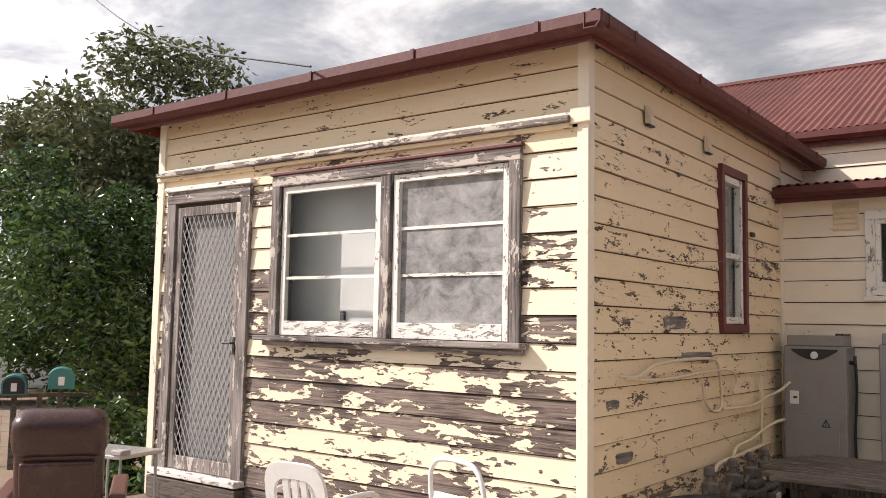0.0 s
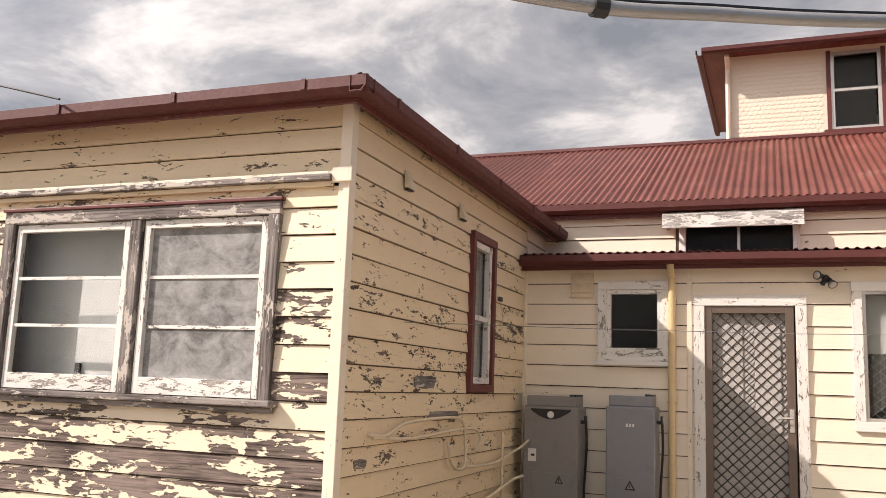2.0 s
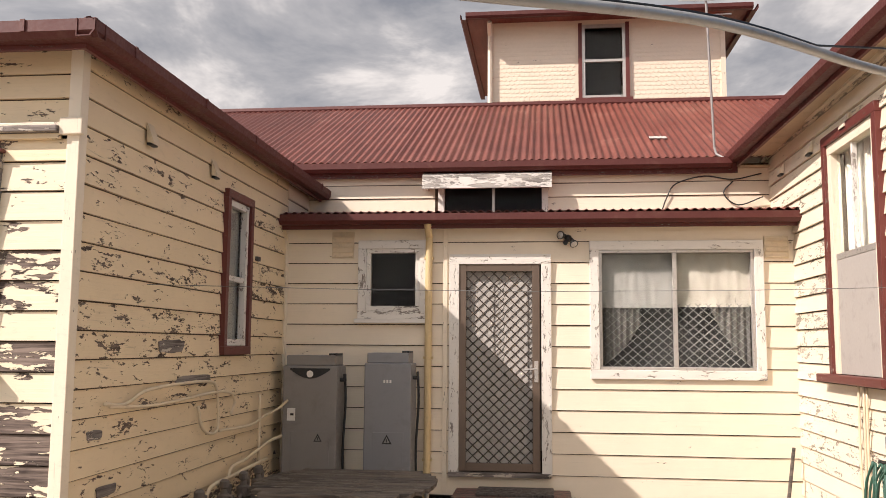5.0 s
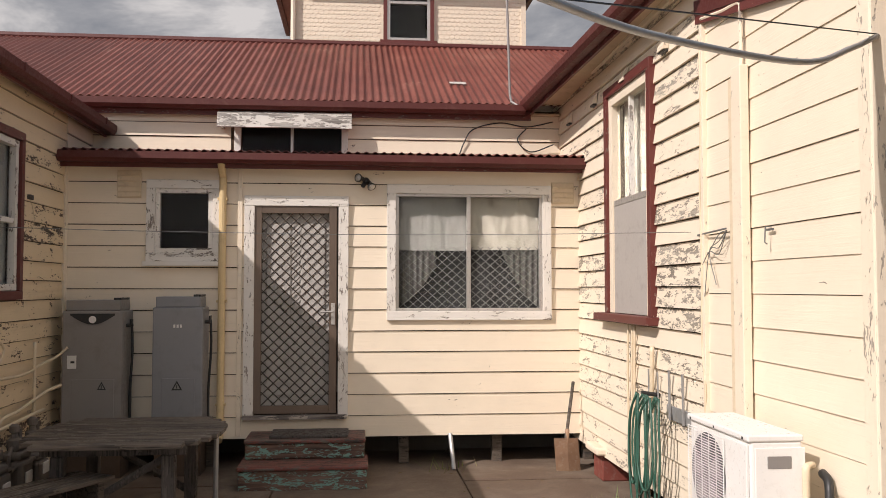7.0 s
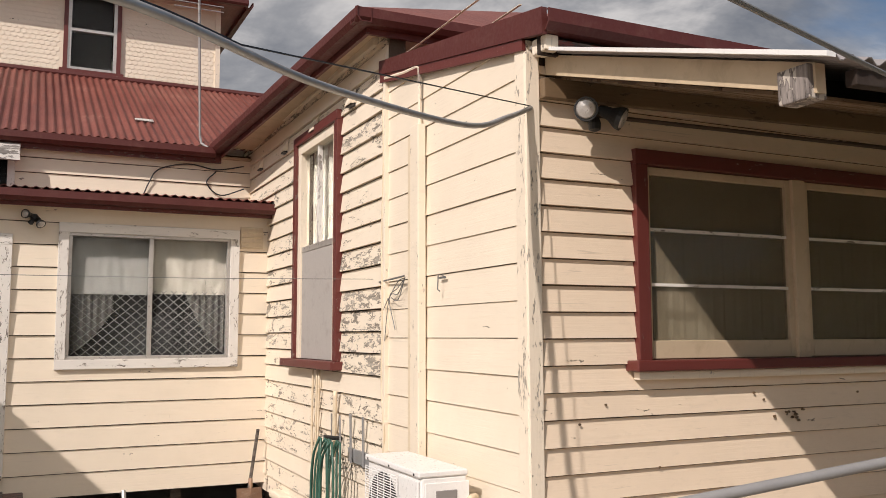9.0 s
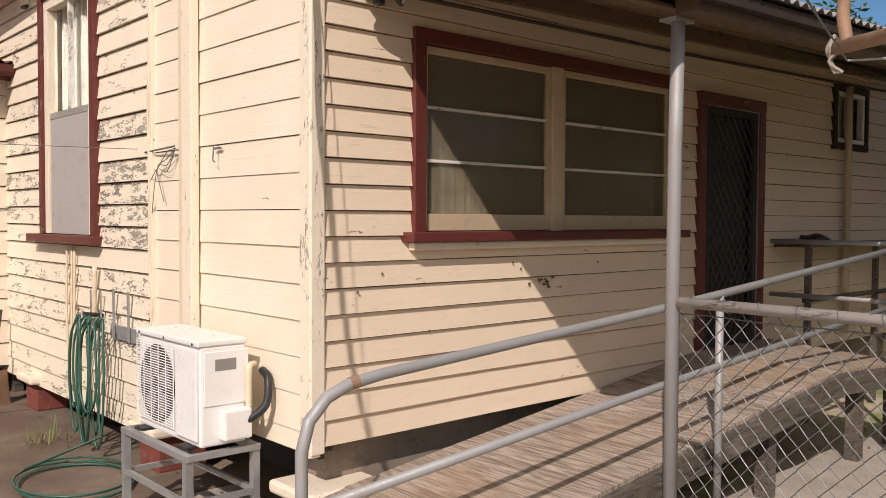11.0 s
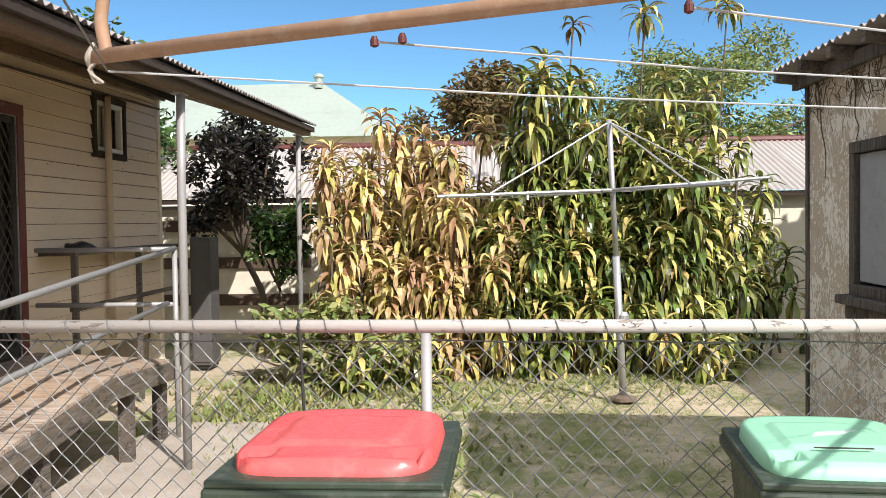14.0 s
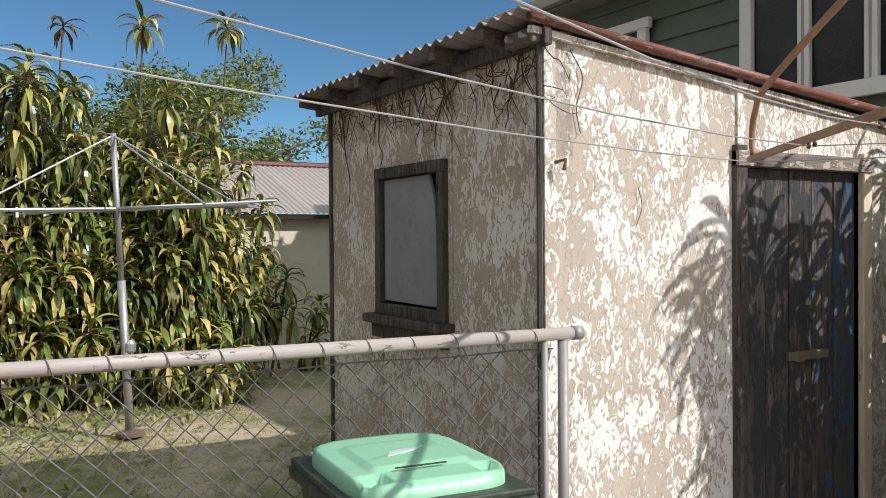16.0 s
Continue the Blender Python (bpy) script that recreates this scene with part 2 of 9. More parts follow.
m_inside = plain("dim room lining", (0.34, 0.31, 0.27), 0.9, 0, 0.1, 2.0)
m_glow = plain("pale sun-catching sheet", (0.40, 0.39, 0.365), 0.9, 0, 0.08, 2.0)
m_white_in = plain("white inner door paint", (0.46, 0.45, 0.43), 0.5, 0, 0.05, 2.0)
# whitish lace coloured dark, so the room's shade is in its base colour
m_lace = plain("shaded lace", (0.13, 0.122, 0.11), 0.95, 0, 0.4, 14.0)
m_white_metal = plain("white enamelled steel", (0.80, 0.78, 0.74), 0.35, 0, 0.05, 4.0, (0.4, 0.33, 0.25), 0.18)
m_alu = plain("brown aluminium", (0.17, 0.125, 0.095), 0.4, 0.5, 0.1, 5.0)
m_alu_pale = plain("pale aluminium", (0.55, 0.52, 0.48), 0.35, 0.6, 0.08, 5.0)
m_screen_grey = plain("grey security mesh", (0.56, 0.54, 0.51), 0.5, 0.2, 0.1, 20.0)
m_grille = plain("dull aluminium grille", (0.22, 0.212, 0.20), 0.5, 0.2, 0.1, 20.0)
m_screen_dark = plain("dark security mesh", (0.07, 0.055, 0.045), 0.5, 0.3, 0.1, 20.0)
# near black: room shade put into colour behind windows; also dark door rails
m_shade_and_rail_dark = plain("near black room shade and door rail", (0.035, 0.033, 0.032), 0.9)
m_door_pale = plain("pale grey door paint", (0.48, 0.455, 0.42), 0.7, 0, 0.15, 3.0, (0.2, 0.17, 0.14), 0.4)
m_curtain = plain("off white curtain", (0.62, 0.57, 0.48), 0.95, 0, 0.1, 4.0)
m_curtain_grey = plain("grey net curtain", (0.42, 0.41, 0.39), 0.95, 0, 0.22, 3.0)
m_blind_grey = plain("grey inner door", (0.27, 0.262, 0.25), 0.7, 0, 0.15, 3.0, (0.12, 0.11, 0.1), 0.35)
m_blind = plain("grey blind board", (0.40, 0.365, 0.33), 0.8, 0, 0.06, 3.0)


def glass_pane(name, tint=(0.9, 0.93, 0.92), ior=1.18):
    m, t, b = material(name)
    put(t, b, color=tint, rough=0.02)
    b.inputs["Transmission Weight"].default_value = 1.0
    b.inputs["IOR"].default_value = ior
    b.inputs["Specular IOR Level"].default_value = 0.5
    return m


m_glass = glass_pane("window glass")


def dusty_screen():
    """Fly wire clogged with dust in streaks and wiped patches."""
    m, t, b = material("dusty insect screen")
    v = t.nodes.new("ShaderNodeTexCoord").outputs["Object"]
    a = noise_tex(t, scaled(t, v, (4.0, 1.0, 6.0)), 1.0, 5, 0.6, 1.2)
    f = noise_tex(t, scaled(t, v, (22.0, 1.0, 30.0)), 1.0, 5, 0.65, 0.8)
    c = ramp(t, maths(t, "ADD", maths(t, "MULTIPLY", a, 0.72), maths(t, "MULTIPLY", f, 0.30)), [(0.38, (0.13, 0.126, 0.118)), (0.50, (0.24, 0.235, 0.222)), (0.66, (0.36, 0.352, 0.335))])
    put(t, b, color=c, rough=0.9)
    return m


m_dusty = dusty_screen()


def dusty_glass(name, color, cover):
    """Clear glass under a film of dust."""
    m, t, b = material(name)
    v = t.nodes.new("ShaderNodeTexCoord").outputs["Object"]
    put(t, b, color=(0.9, 0.93, 0.92), rough=0.02)
    b.inputs["Transmission Weight"].default_value = 1.0
    b.inputs["IOR"].default_value = 1.18
    dust = node(t, "ShaderNodeBsdfDiffuse", {0: (*color, 1)})
    n_ = noise_tex(t, scaled(t, v, (3.0, 1.0, 2.0)), 1.0, 4, 0.6, 0.6)
    fac = maths(t, "MULTIPLY", ramp(t, n_, [(0.35, 0.75), (0.65, 1.0)]), cover)
    mx = t.nodes.new("ShaderNodeMixShader")
    t.links.new(fac, mx.inputs[0])
    t.links.new(b.outputs[0], mx.inputs[1])
    t.links.new(dust.outputs[0], mx.inputs[2])
    t.links.new(mx.outputs[0], t.nodes["Material Output"].inputs[0])
    return m


m_dusty_glass = dusty_glass("dusty window glass", (0.30, 0.245, 0.16), 0.36)
m_black = plain("black rubber", (0.02, 0.02, 0.02), 0.5, 0, 0.1, 10)

# ---------------------------------------------------------------- mesh helpers


def mesh_object(name, bm, mat, parent=None, smooth=False):
    bmesh.ops.recalc_face_normals(bm, faces=bm.faces)
    me = bpy.data.meshes.new(name)
    bm.to_mesh(me)
    bm.free()
    if mat:
        me.materials.append(mat)
    if smooth:
        me.shade_smooth()
    ob = new(name, me)
    if parent:
        ob.parent = parent
    return ob


def part(name, bm, mat, parent, label="", smooth=False):
    return tagged(mesh_object(name, bm, mat, parent, smooth), label)


def thing(name, label, category, m=None, group="", kind=""):
    ob = new(name)
    ob.empty_display_size = 0.1
    if m is not None:
        ob.matrix_world = m
    return tagged(ob, label, category, group, kind)


def slab(bm, x0, x1, y0, y1, z0, z1, bevel=0.0):
    """A box, its edges eased where bevel is given."""
    if bevel <= 0:
        vs = [bm.verts.new((x, y, z)) for x in (x0, x1) for y in (y0, y1) for z in (z0, z1)]
        for f in ((0, 1, 3, 2), (4, 6, 7, 5), (0, 4, 5, 1), (2, 3, 7, 6), (0, 2, 6, 4), (1, 5, 7, 3)):
            bm.faces.new([vs[i] for i in f])
        return bm
    tmp = bmesh.new()
    slab(tmp, x0, x1, y0, y1, z0, z1)
    bmesh.ops.bevel(tmp, geom=tmp.edges[:], offset=bevel, segments=2, profile=0.5, affect="EDGES")
    return join(bm, tmp)


def join(bm, tmp, m=None):
    made = [bm.verts.new(m @ v.co if m else v.co) for v in tmp.verts]
    tmp.verts.index_update()
    for f in tmp.faces:
        bm.faces.new([made[v.index] for v in f.verts])
    tmp.free()
    return bm


def box(x0, x1, y0, y1, z0, z1, bevel=0.0):
    return slab(bmesh.new(), x0, x1, y0, y1, z0, z1, bevel)


def tube(bm, points, r, n=8, closed=False, r_end=None):
    """A round bar along points."""
    pts = [Vector(p) for p in points]
    rings = []
    side = None
    for i, p in enumerate(pts):
        a = pts[i - 1] if i else (pts[-1] if closed else p)
        c = pts[(i + 1) % len(pts)] if (i + 1 < len(pts) or closed) else p
        w = (c - a).normalized()
        if side is None:
            side = w.cross(Vector((0, 0, 1)) if abs(w.z) < 0.9 else Vector((1, 0, 0))).normalized()
        else:
            side = (side - w * side.dot(w)).normalized()
        up = w.cross(side)
        rr = r if r_end is None else r + (r_end - r) * i / max(1, len(pts) - 1)
        rings.append([bm.verts.new(p + (side * math.cos(k * math.tau / n) + up * math.sin(k * math.tau / n)) * rr) for k in range(n)])
    last = len(rings) if closed else len(rings) - 1
    for i in range(last):
        a, c = rings[i], rings[(i + 1) % len(rings)]
        for k in range(n):
            bm.faces.new((a[k], a[(k + 1) % n], c[(k + 1) % n], c[k]))
    if not closed:
        bm.faces.new(rings[0][::-1])
        bm.faces.new(rings[-1])
    return bm


def rod(points, r, n=8, closed=False, r_end=None):
    return tube(bmesh.new(), points, r, n, closed, r_end)


def lathe(bm, profile, n=20, m=None):
    """Turns a profile of (radius, height) round the z axis."""
    rings = []
    for r, z in profile:
        ring = [Vector((r * math.cos(k * math.tau / n), r * math.sin(k * math.tau / n), z)) for k in range(n)]
        rings.append([bm.verts.new(m @ p if m else p) for p in ring])
    for a, c in zip(rings, rings[1:]):
        for k in range(n):
            bm.faces.new((a[k], a[(k + 1) % n], c[(k + 1) % n], c[k]))
    bm.faces.new(rings[0][::-1])
    bm.faces.new(rings[-1])
    return bm


def prism(bm, outline, y0, y1, axis=1):
    """Pushes a flat outline of (a, b) from y0 to y1 along the axis."""
    def at(a, b, c):
        return {0: (c, a, b), 1: (a, c, b), 2: (a, b, c)}[axis]
    p = [bm.verts.new(at(a, b, y0)) for a, b in outline]
    q = [bm.verts.new(at(a, b, y1)) for a, b in outline]
    bm.faces.new(p)
    bm.faces.new(q[::-1])
    for i in range(len(p)):
        j = (i + 1) % len(p)
        bm.faces.new((p[i], q[i], q[j], p[j]))
    return bm


def curve_points(knots, steps=6):
    """A smooth line through the knots."""
    k = [Vector(p) for p in knots]
    k = [2 * k[0] - k[1]] + k + [2 * k[-1] - k[-2]]
    out = []
    for i in range(1, len(k) - 2):
        a, b, c, d = k[i - 1:i + 3]
        for s in range(steps):
            u = s / steps
            out.append(0.5 * ((2 * b) + (c - a) * u + (2 * a - 5 * b + 4 * c - d) * u * u + (3 * b - a - 3 * c + d) * u ** 3))
    return out + [k[-2]]


# ---------------------------------------------------------------- walls
# Every wall has its own frame: x runs along it, left to right from outside, y goes inwards, z up.


def wall_frame(origin, along):
    x = Vector((*along, 0)).normalized()
    y = Vector((0, 0, 1)).cross(x)
    m = Matrix((x, y, (0, 0, 1))).transposed().to_4x4()
    return Matrix.Translation(origin) @ m


def cut_wall(name, frame_m, length, z0, z1, holes, mat, label, thick=0.12):
    us = sorted({0, length, *[h[0] for h in holes], *[h[1] for h in holes]})
    zs = sorted({z0, z1, *[h[2] for h in holes], *[h[3] for h in holes]})
    bm = bmesh.new()
    for a, b in zip(us, us[1:]):
        for c, d in zip(zs, zs[1:]):
            mu, mz = (a + b) / 2, (c + d) / 2
            if not any(h[0] < mu < h[1] and h[2] < mz < h[3] for h in holes):
                slab(bm, a, b, 0, thick, c, d)
    ob = mesh_object(name, bm, mat)
    ob.matrix_world = frame_m
    return tagged(ob, label, "wall", kind="structure")


def clad(wall, u_lo, u_hi, z_lo, z_hi, step, holes, mats, rng, proud=0.021, top=None, gap=0.009):
    """Lapped weatherboards, one piece each, cut round the openings. top: a height that falls along the wall. gap: a
    slit under each lap, showing dark backing as its shadow line.
    """
    rows = int(math.ceil((z_hi - z_lo) / step - 0.01))
    for r in range(rows):
        zb = z_lo + r * step
        zt = min(zb + step - gap, z_hi)
        jit = rng.uniform(-0.002, 0.002)
        spans = [(u_lo, u_hi, zb, zt)]
        for h in holes:
            nxt = []
            for a, b, c, d in spans:
                if h[1] <= a or h[0] >= b or h[3] <= c + 0.004 or h[2] >= d - 0.004:
                    nxt.append((a, b, c, d))
                    continue
                if h[0] > a:
                    nxt.append((a, h[0], c, d))
                if h[1] < b:
                    nxt.append((h[1], b, c, d))
                if h[2] > c + 0.01:
                    nxt.append((max(a, h[0]), min(b, h[1]), c, h[2]))
                if h[3] < d - 0.01:
                    nxt.append((max(a, h[0]), min(b, h[1]), h[3], d))
            spans = nxt
        mat = mats(r, rows) if callable(mats) else mats
        for a, b, c, d in spans:
            if b - a < 0.01:
                continue
            ends = []
            bm = bmesh.new()
            cells = max(2, int((b - a) / 0.5) + 1)
            for i in range(cells):
                u = a + (b - a) * i / (cells - 1)
                dd = d
                if top is not None:
                    dd = min(d, top(u))
                    if dd <= c + 0.003:
                        dd = c + 0.003
                wob = rng.uniform(-0.0016, 0.0016)
                yb = -proud + (proud - 0.005) * (c - zb) / (step + 0.008) + jit
                yt = -proud + (proud - 0.005) * (dd - zb) / (step + 0.008)
                ends.append([bm.verts.new(p) for p in ((u, yb, c + wob), (u, yt, dd + wob), (u, 0.0, dd), (u, 0.0, c + wob))])
            for p, q in zip(ends, ends[1:]):
                for i in range(4):
                    j = (i + 1) % 4
                    bm.faces.new((p[i], q[i], q[j], p[j]))
            bm.faces.new(ends[0])
            bm.faces.new(ends[-1][::-1])
            part("board", bm, mat, wall)


def corrugated(name, m, width, length, mat, label, pitch=0.086, depth=0.024, parent=None, smooth=True, shape=None):
    """A sheet of corrugated iron: ribs run along y. shape(x, y) -> whether the point is on the sheet's outline."""
    bm = bmesh.new()
    n = int(width / pitch * 6)
    rows = []
    for y in (0.0, length):
        lo = []
        for i in range(n + 1):
            x = width * i / n
            z = depth * 0.5 * (1 + math.sin(x / pitch * math.tau))
            yy = shape(x, y) if shape else y
            lo.append(bm.verts.new((x, yy, z)))
        rows.append(lo)
    low = [[bm.verts.new(v.co - Vector((0, 0, 0.004))) for v in r] for r in rows]
    for i in range(n):
        bm.faces.new((rows[0][i], rows[0][i + 1], rows[1][i + 1], rows[1][i]))
        bm.faces.new((low[0][i], low[1][i], low[1][i + 1], low[0][i + 1]))
        bm.faces.new((rows[0][i], low[0][i], low[0][i + 1], rows[0][i + 1]))
        bm.faces.new((rows[1][i], rows[1][i + 1], low[1][i + 1], low[1][i]))
    ob = mesh_object(name, bm, mat, parent, False)
    ob.matrix_world = m
    if label:
        tagged(ob, label)
    return ob


def gutter(bm, a, b, out, w=0.11, h=0.10, t=0.006):
    """A quad gutter from a to b; out points away from the wall."""
    a, b, out = Vector(a), Vector(b), Vector(out).normalized()
    prof = [(0, 0), (w * 0.75, 0), (w, h * 0.35), (w, h), (w - 0.018, h), (w - 0.018, h - t), (w - t, h - t), (w - t, h * 0.35 + t), (w * 0.75 - t, t), (t, t), (t, h), (0, h)]
    ra = [bm.verts.new(a + out * p + Vector((0, 0, q))) for p, q in prof]
    rb = [bm.verts.new(b + out * p + Vector((0, 0, q))) for p, q in prof]
    for i in range(len(prof)):
        j = (i + 1) % len(prof)
        bm.faces.new((ra[i], ra[j], rb[j], rb[i]))
    bm.faces.new(ra[::-1])
    bm.faces.new(rb)
    return bm

# ---------------------------------------------------------------- ground
GROUND = -0.12


def ground_material():
    m, t, b = material("yard ground")
    v = node(t, "ShaderNodeNewGeometry").outputs["Position"]
    xyz = node(t, "ShaderNodeSeparateXYZ", {0: v}).outputs
    big = noise_tex(t, v, 0.9, 5, 0.6)
    fine = noise_tex(t, v, 26.0, 6, 0.65)
    mid = noise_tex(t, v, 5.0, 6, 0.65, 0.4)
    dirt = mixc(t, mid, (0.17, 0.115, 0.075), (0.34, 0.26, 0.18))
    straw = mixc(t, fine, (0.29, 0.225, 0.145), (0.66, 0.56, 0.41))
    green = mixc(t, fine, (0.11, 0.135, 0.045), (0.32, 0.34, 0.13))
    lawn = mixc(t, ramp(t, maths(t, "ADD", maths(t, "MULTIPLY", big, 0.6), maths(t, "MULTIPLY", mid, 0.5)), [(0.52, 0.0), (0.66, 1.0)]), straw, green)
    east = ramp(t, maths(t, "ADD", maths(t, "MULTIPLY", xyz[0], 0.1), maths(t, "MULTIPLY", maths(t, "SUBTRACT", mid, 0.5), 0.12)), [(0.335, 0.0), (0.37, 1.0)])
    put(t, b, color=mixc(t, east, dirt, lawn), rough=0.95)
    bump(t, b, maths(t, "ADD", fine, maths(t, "MULTIPLY", mid, 1.5)), 0.7, 0.02)
    return m


def concrete_material(name, lo, hi, stain):
    m, t, b = material(name)
    v = t.nodes.new("ShaderNodeTexCoord").outputs["Object"]
    big, mid, fine = noise_tex(t, v, 0.8, 6, 0.65, 0.5), noise_tex(t, v, 4.0, 7, 0.7, 0.6), noise_tex(t, v, 60.0, 4, 0.6)
    c = mixc(t, mid, lo, hi)
    c = mixc(t, ramp(t, big, [(0.38, stain), (0.6, 0.0)]), c, (0.10, 0.062, 0.04))
    c = mixc(t, ramp(t, fine, [(0.3, 0.35), (0.5, 0.0)]), c, (0.05, 0.04, 0.035))
    put(t, b, color=c, rough=0.88)
    bump(t, b, maths(t, "ADD", mid, maths(t, "MULTIPLY", fine, 0.4)), 0.5, 0.008)
    return m


m_ground, m_concrete = ground_material(), concrete_material("stained old concrete", (0.085, 0.058, 0.04), (0.30, 0.235, 0.175), 0.8)
m_path_and_bounce = concrete_material("worn pale path and light-bouncing concrete", (0.30, 0.25, 0.20), (0.56, 0.49, 0.41), 0.2)
bm = bmesh.new()
R = 900.0
for a, b_, c, d in ((-R, R, -R, R),):
    vs = [bm.verts.new(p) for p in ((a, c, GROUND - 0.03), (b_, c, GROUND - 0.03), (b_, d, GROUND - 0.03), (a, d, GROUND - 0.03))]
    bm.faces.new(vs)
ground = tagged(mesh_object("ground", bm, m_ground), "bare dirt and dry patchy grass yard", "ground", kind="structure")

# slabs of the courtyard, each poured on its own
paving = thing("pavement", "stained cracked concrete courtyard paving", "pavement", kind="structure")
prng = random.Random(3)
xs, ys = [-9.0, -6.2, -4.1, -2.2, -0.4, 1.3, 2.85], [-6.0, -3.5, -1.2, 1.0, 3.1, 4.9, 6.6, 8.0, 9.6]
for i in range(len(xs) - 1):
    for j in range(len(ys) - 1):
        if xs[i + 1] < -6 or (xs[i + 1] < -2 and ys[j] > 4.8):
            continue
        # near slabs are out of view, made pale to bounce light onto the walls
        part("paving_slab", box(xs[i] + 0.006, xs[i + 1] - 0.006, ys[j] + 0.006, ys[j + 1] - 0.006, GROUND - 0.06, GROUND + prng.uniform(-0.006, 0.006), 0.004), m_concrete if ys[j] > 4.5 else m_path_and_bounce, paving)

# ---------------------------------------------------------------- windows and doors


def frame_parts(parent, u0, u1, z0, z1, w, mat_v, mat_h, y0=-0.045, y1=0.03, bottom=True, name="frame"):
    """Four timbers round an opening; the outer edge is given."""
    part(name, box(u0, u0 + w, y0, y1, z0 if not bottom else z0 + w, z1 - w, 0.004), mat_v, parent)
    part(name, box(u1 - w, u1, y0, y1, z0 if not bottom else z0 + w, z1 - w, 0.004), mat_v, parent)
    part(name, box(u0, u1, y0 - 0.002, y1, z1 - w, z1, 0.004), mat_h, parent)
    if bottom:
        part(name, box(u0, u1, y0 - 0.002, y1, z0, z0 + w, 0.004), mat_h, parent)


def pane(parent, u0, u1, z0, z1, y=0.02, mat=None, name="pane"):
    p = part(name, box(u0, u1, y, y + 0.004, z0, z1), mat or m_glass, parent)
    if mat is None:
        p.visible_shadow = False
    return p


def diamond_mesh(u0, u1, z0, z1, du, dz, r, y=0.0):
    """Crossed bars in diamonds, cut off at the edges of the frame."""
    bm = bmesh.new()
    slope = dz / du
    k = int((u1 - u0 + (z1 - z0) / slope) / du) + 2
    for sgn in (1, -1):
        for i in range(-k, k + 1):
            base = (u0 if sgn > 0 else u1) + i * du
            ua, za, ub, zb = base, z0, base + sgn * (z1 - z0) / slope, z1
            lo, hi = sorted(((u0 - ua) / (ub - ua), (u1 - ua) / (ub - ua)))
            lo, hi = max(0.0, lo), min(1.0, hi)
            if hi - lo < 0.02:
                continue
            ua, ub, za, zb = ua + (ub - ua) * lo, ua + (ub - ua) * hi, z0 + (z1 - z0) * lo, z0 + (z1 - z0) * hi
            tube(bm, [(ua, y + sgn * r * 0.8, za), (ub, y + sgn * r * 0.8, zb)], r, 4)
    return bm


# ---------------------------------------------------------------- the wing with the flaking paint
rng = random.Random(11)
WING = wall_frame((-6.76, 4.64, 0), (1, 0))
wf_holes = [(0.27, 1.13, 0.30, 2.54), (1.58, 3.73, 1.50, 2.65)]
wall_wing_front = cut_wall("wall_1", WING, 4.26, 0.02, 3.34, wf_holes, m_under, "badly flaking cream weatherboard wall of the wing")
wide = [(0.15, 1.24, 0.28, 2.70), (1.50, 3.81, 1.42, 2.72)]
bad = lambda r, n: m_board_worst if r in (0, 1, 2, 3, 4, 5, 6) else (m_board_bad if r < 15 else m_board_worn)
clad(wall_wing_front, 0.02, 4.212, 0.096, 2.805, 0.172, wide, bad, rng)
clad(wall_wing_front, 0.02, 4.212, 2.90, 3.34, 0.147, [], lambda r, n: m_board_worn if r == 0 else m_board_some, rng)
part("corner_board", box(4.208, 4.285, -0.034, 0.05, 0.05, 3.344, 0.004), m_trim_cream, wall_wing_front)
part("corner_board", box(-0.03, 0.06, -0.034, 0.05, 0.05, 3.33, 0.004), m_trim_cream, wall_wing_front)
# the old awning rail over the openings
rail = thing("awning_rail", "grey weathered timber rail fixed across the wall", "rail", WING, kind="structure")
part("rail", box(0.0, 4.17, -0.085, -0.012, 2.835, 2.872, 0.006), m_trim_grey_h, rail)
part("rail_strip", box(0.0, 4.17, -0.055, -0.012, 2.872, 2.895, 0.004), m_trim_cream, rail)
part("rail_strip", box(-0.03, 4.17, -0.045, -0.012, 2.80, 2.833, 0.004), m_board_worn, rail)
part("rail_end", box(4.172, 4.31, -0.062, -0.02, 2.82, 2.92, 0.006), m_trim_cream, rail)

WING_SIDE = wall_frame((-2.5, 4.64, 0), (0, 1))
ws_holes = [(2.36, 2.87, 1.61, 2.86)]
wall_wing_side = cut_wall("wall_2", WING_SIDE, 5.26, 0.02, 3.34, ws_holes, m_under, "worn cream weatherboard side wall with flaking patches")
clad(wall_wing_side, 0.02, 4.11, 0.01, 3.33, 0.170, [(2.285, 2.945, 1.545, 2.935)], lambda r, n: m_board_worn if r < n - 6 else m_board_some, rng)
part("corner_board", box(4.05, 4.12, -0.03, 0.02, 0.1, 2.8, 0.003), m_trim_cream, wall_wing_side)
clad(wall_wing_side, 4.12, 5.1, 2.985, 3.33, 0.170, [], m_board_good, rng)


def ragged(u0, u1, z0, z1, y, rng_, n=16):
    """A thin patch with a torn edge, lying on a board."""
    cu, cz = (u0 + u1) / 2, (z0 + z1) / 2
    out = []
    for k in range(n):
        a = k * math.tau / n
        c, s_ = math.cos(a), math.sin(a)
        f = rng_.uniform(0.86, 1.06)
        out.append((cu + (u1 - u0) / 2 * f * (abs(c) ** 0.5) * (1 if c > 0 else -1), cz + (z1 - z0) / 2 * f * (abs(s_) ** 0.5) * (1 if s_ > 0 else -1)))
    return prism(bmesh.new(), out, y, y + 0.006)


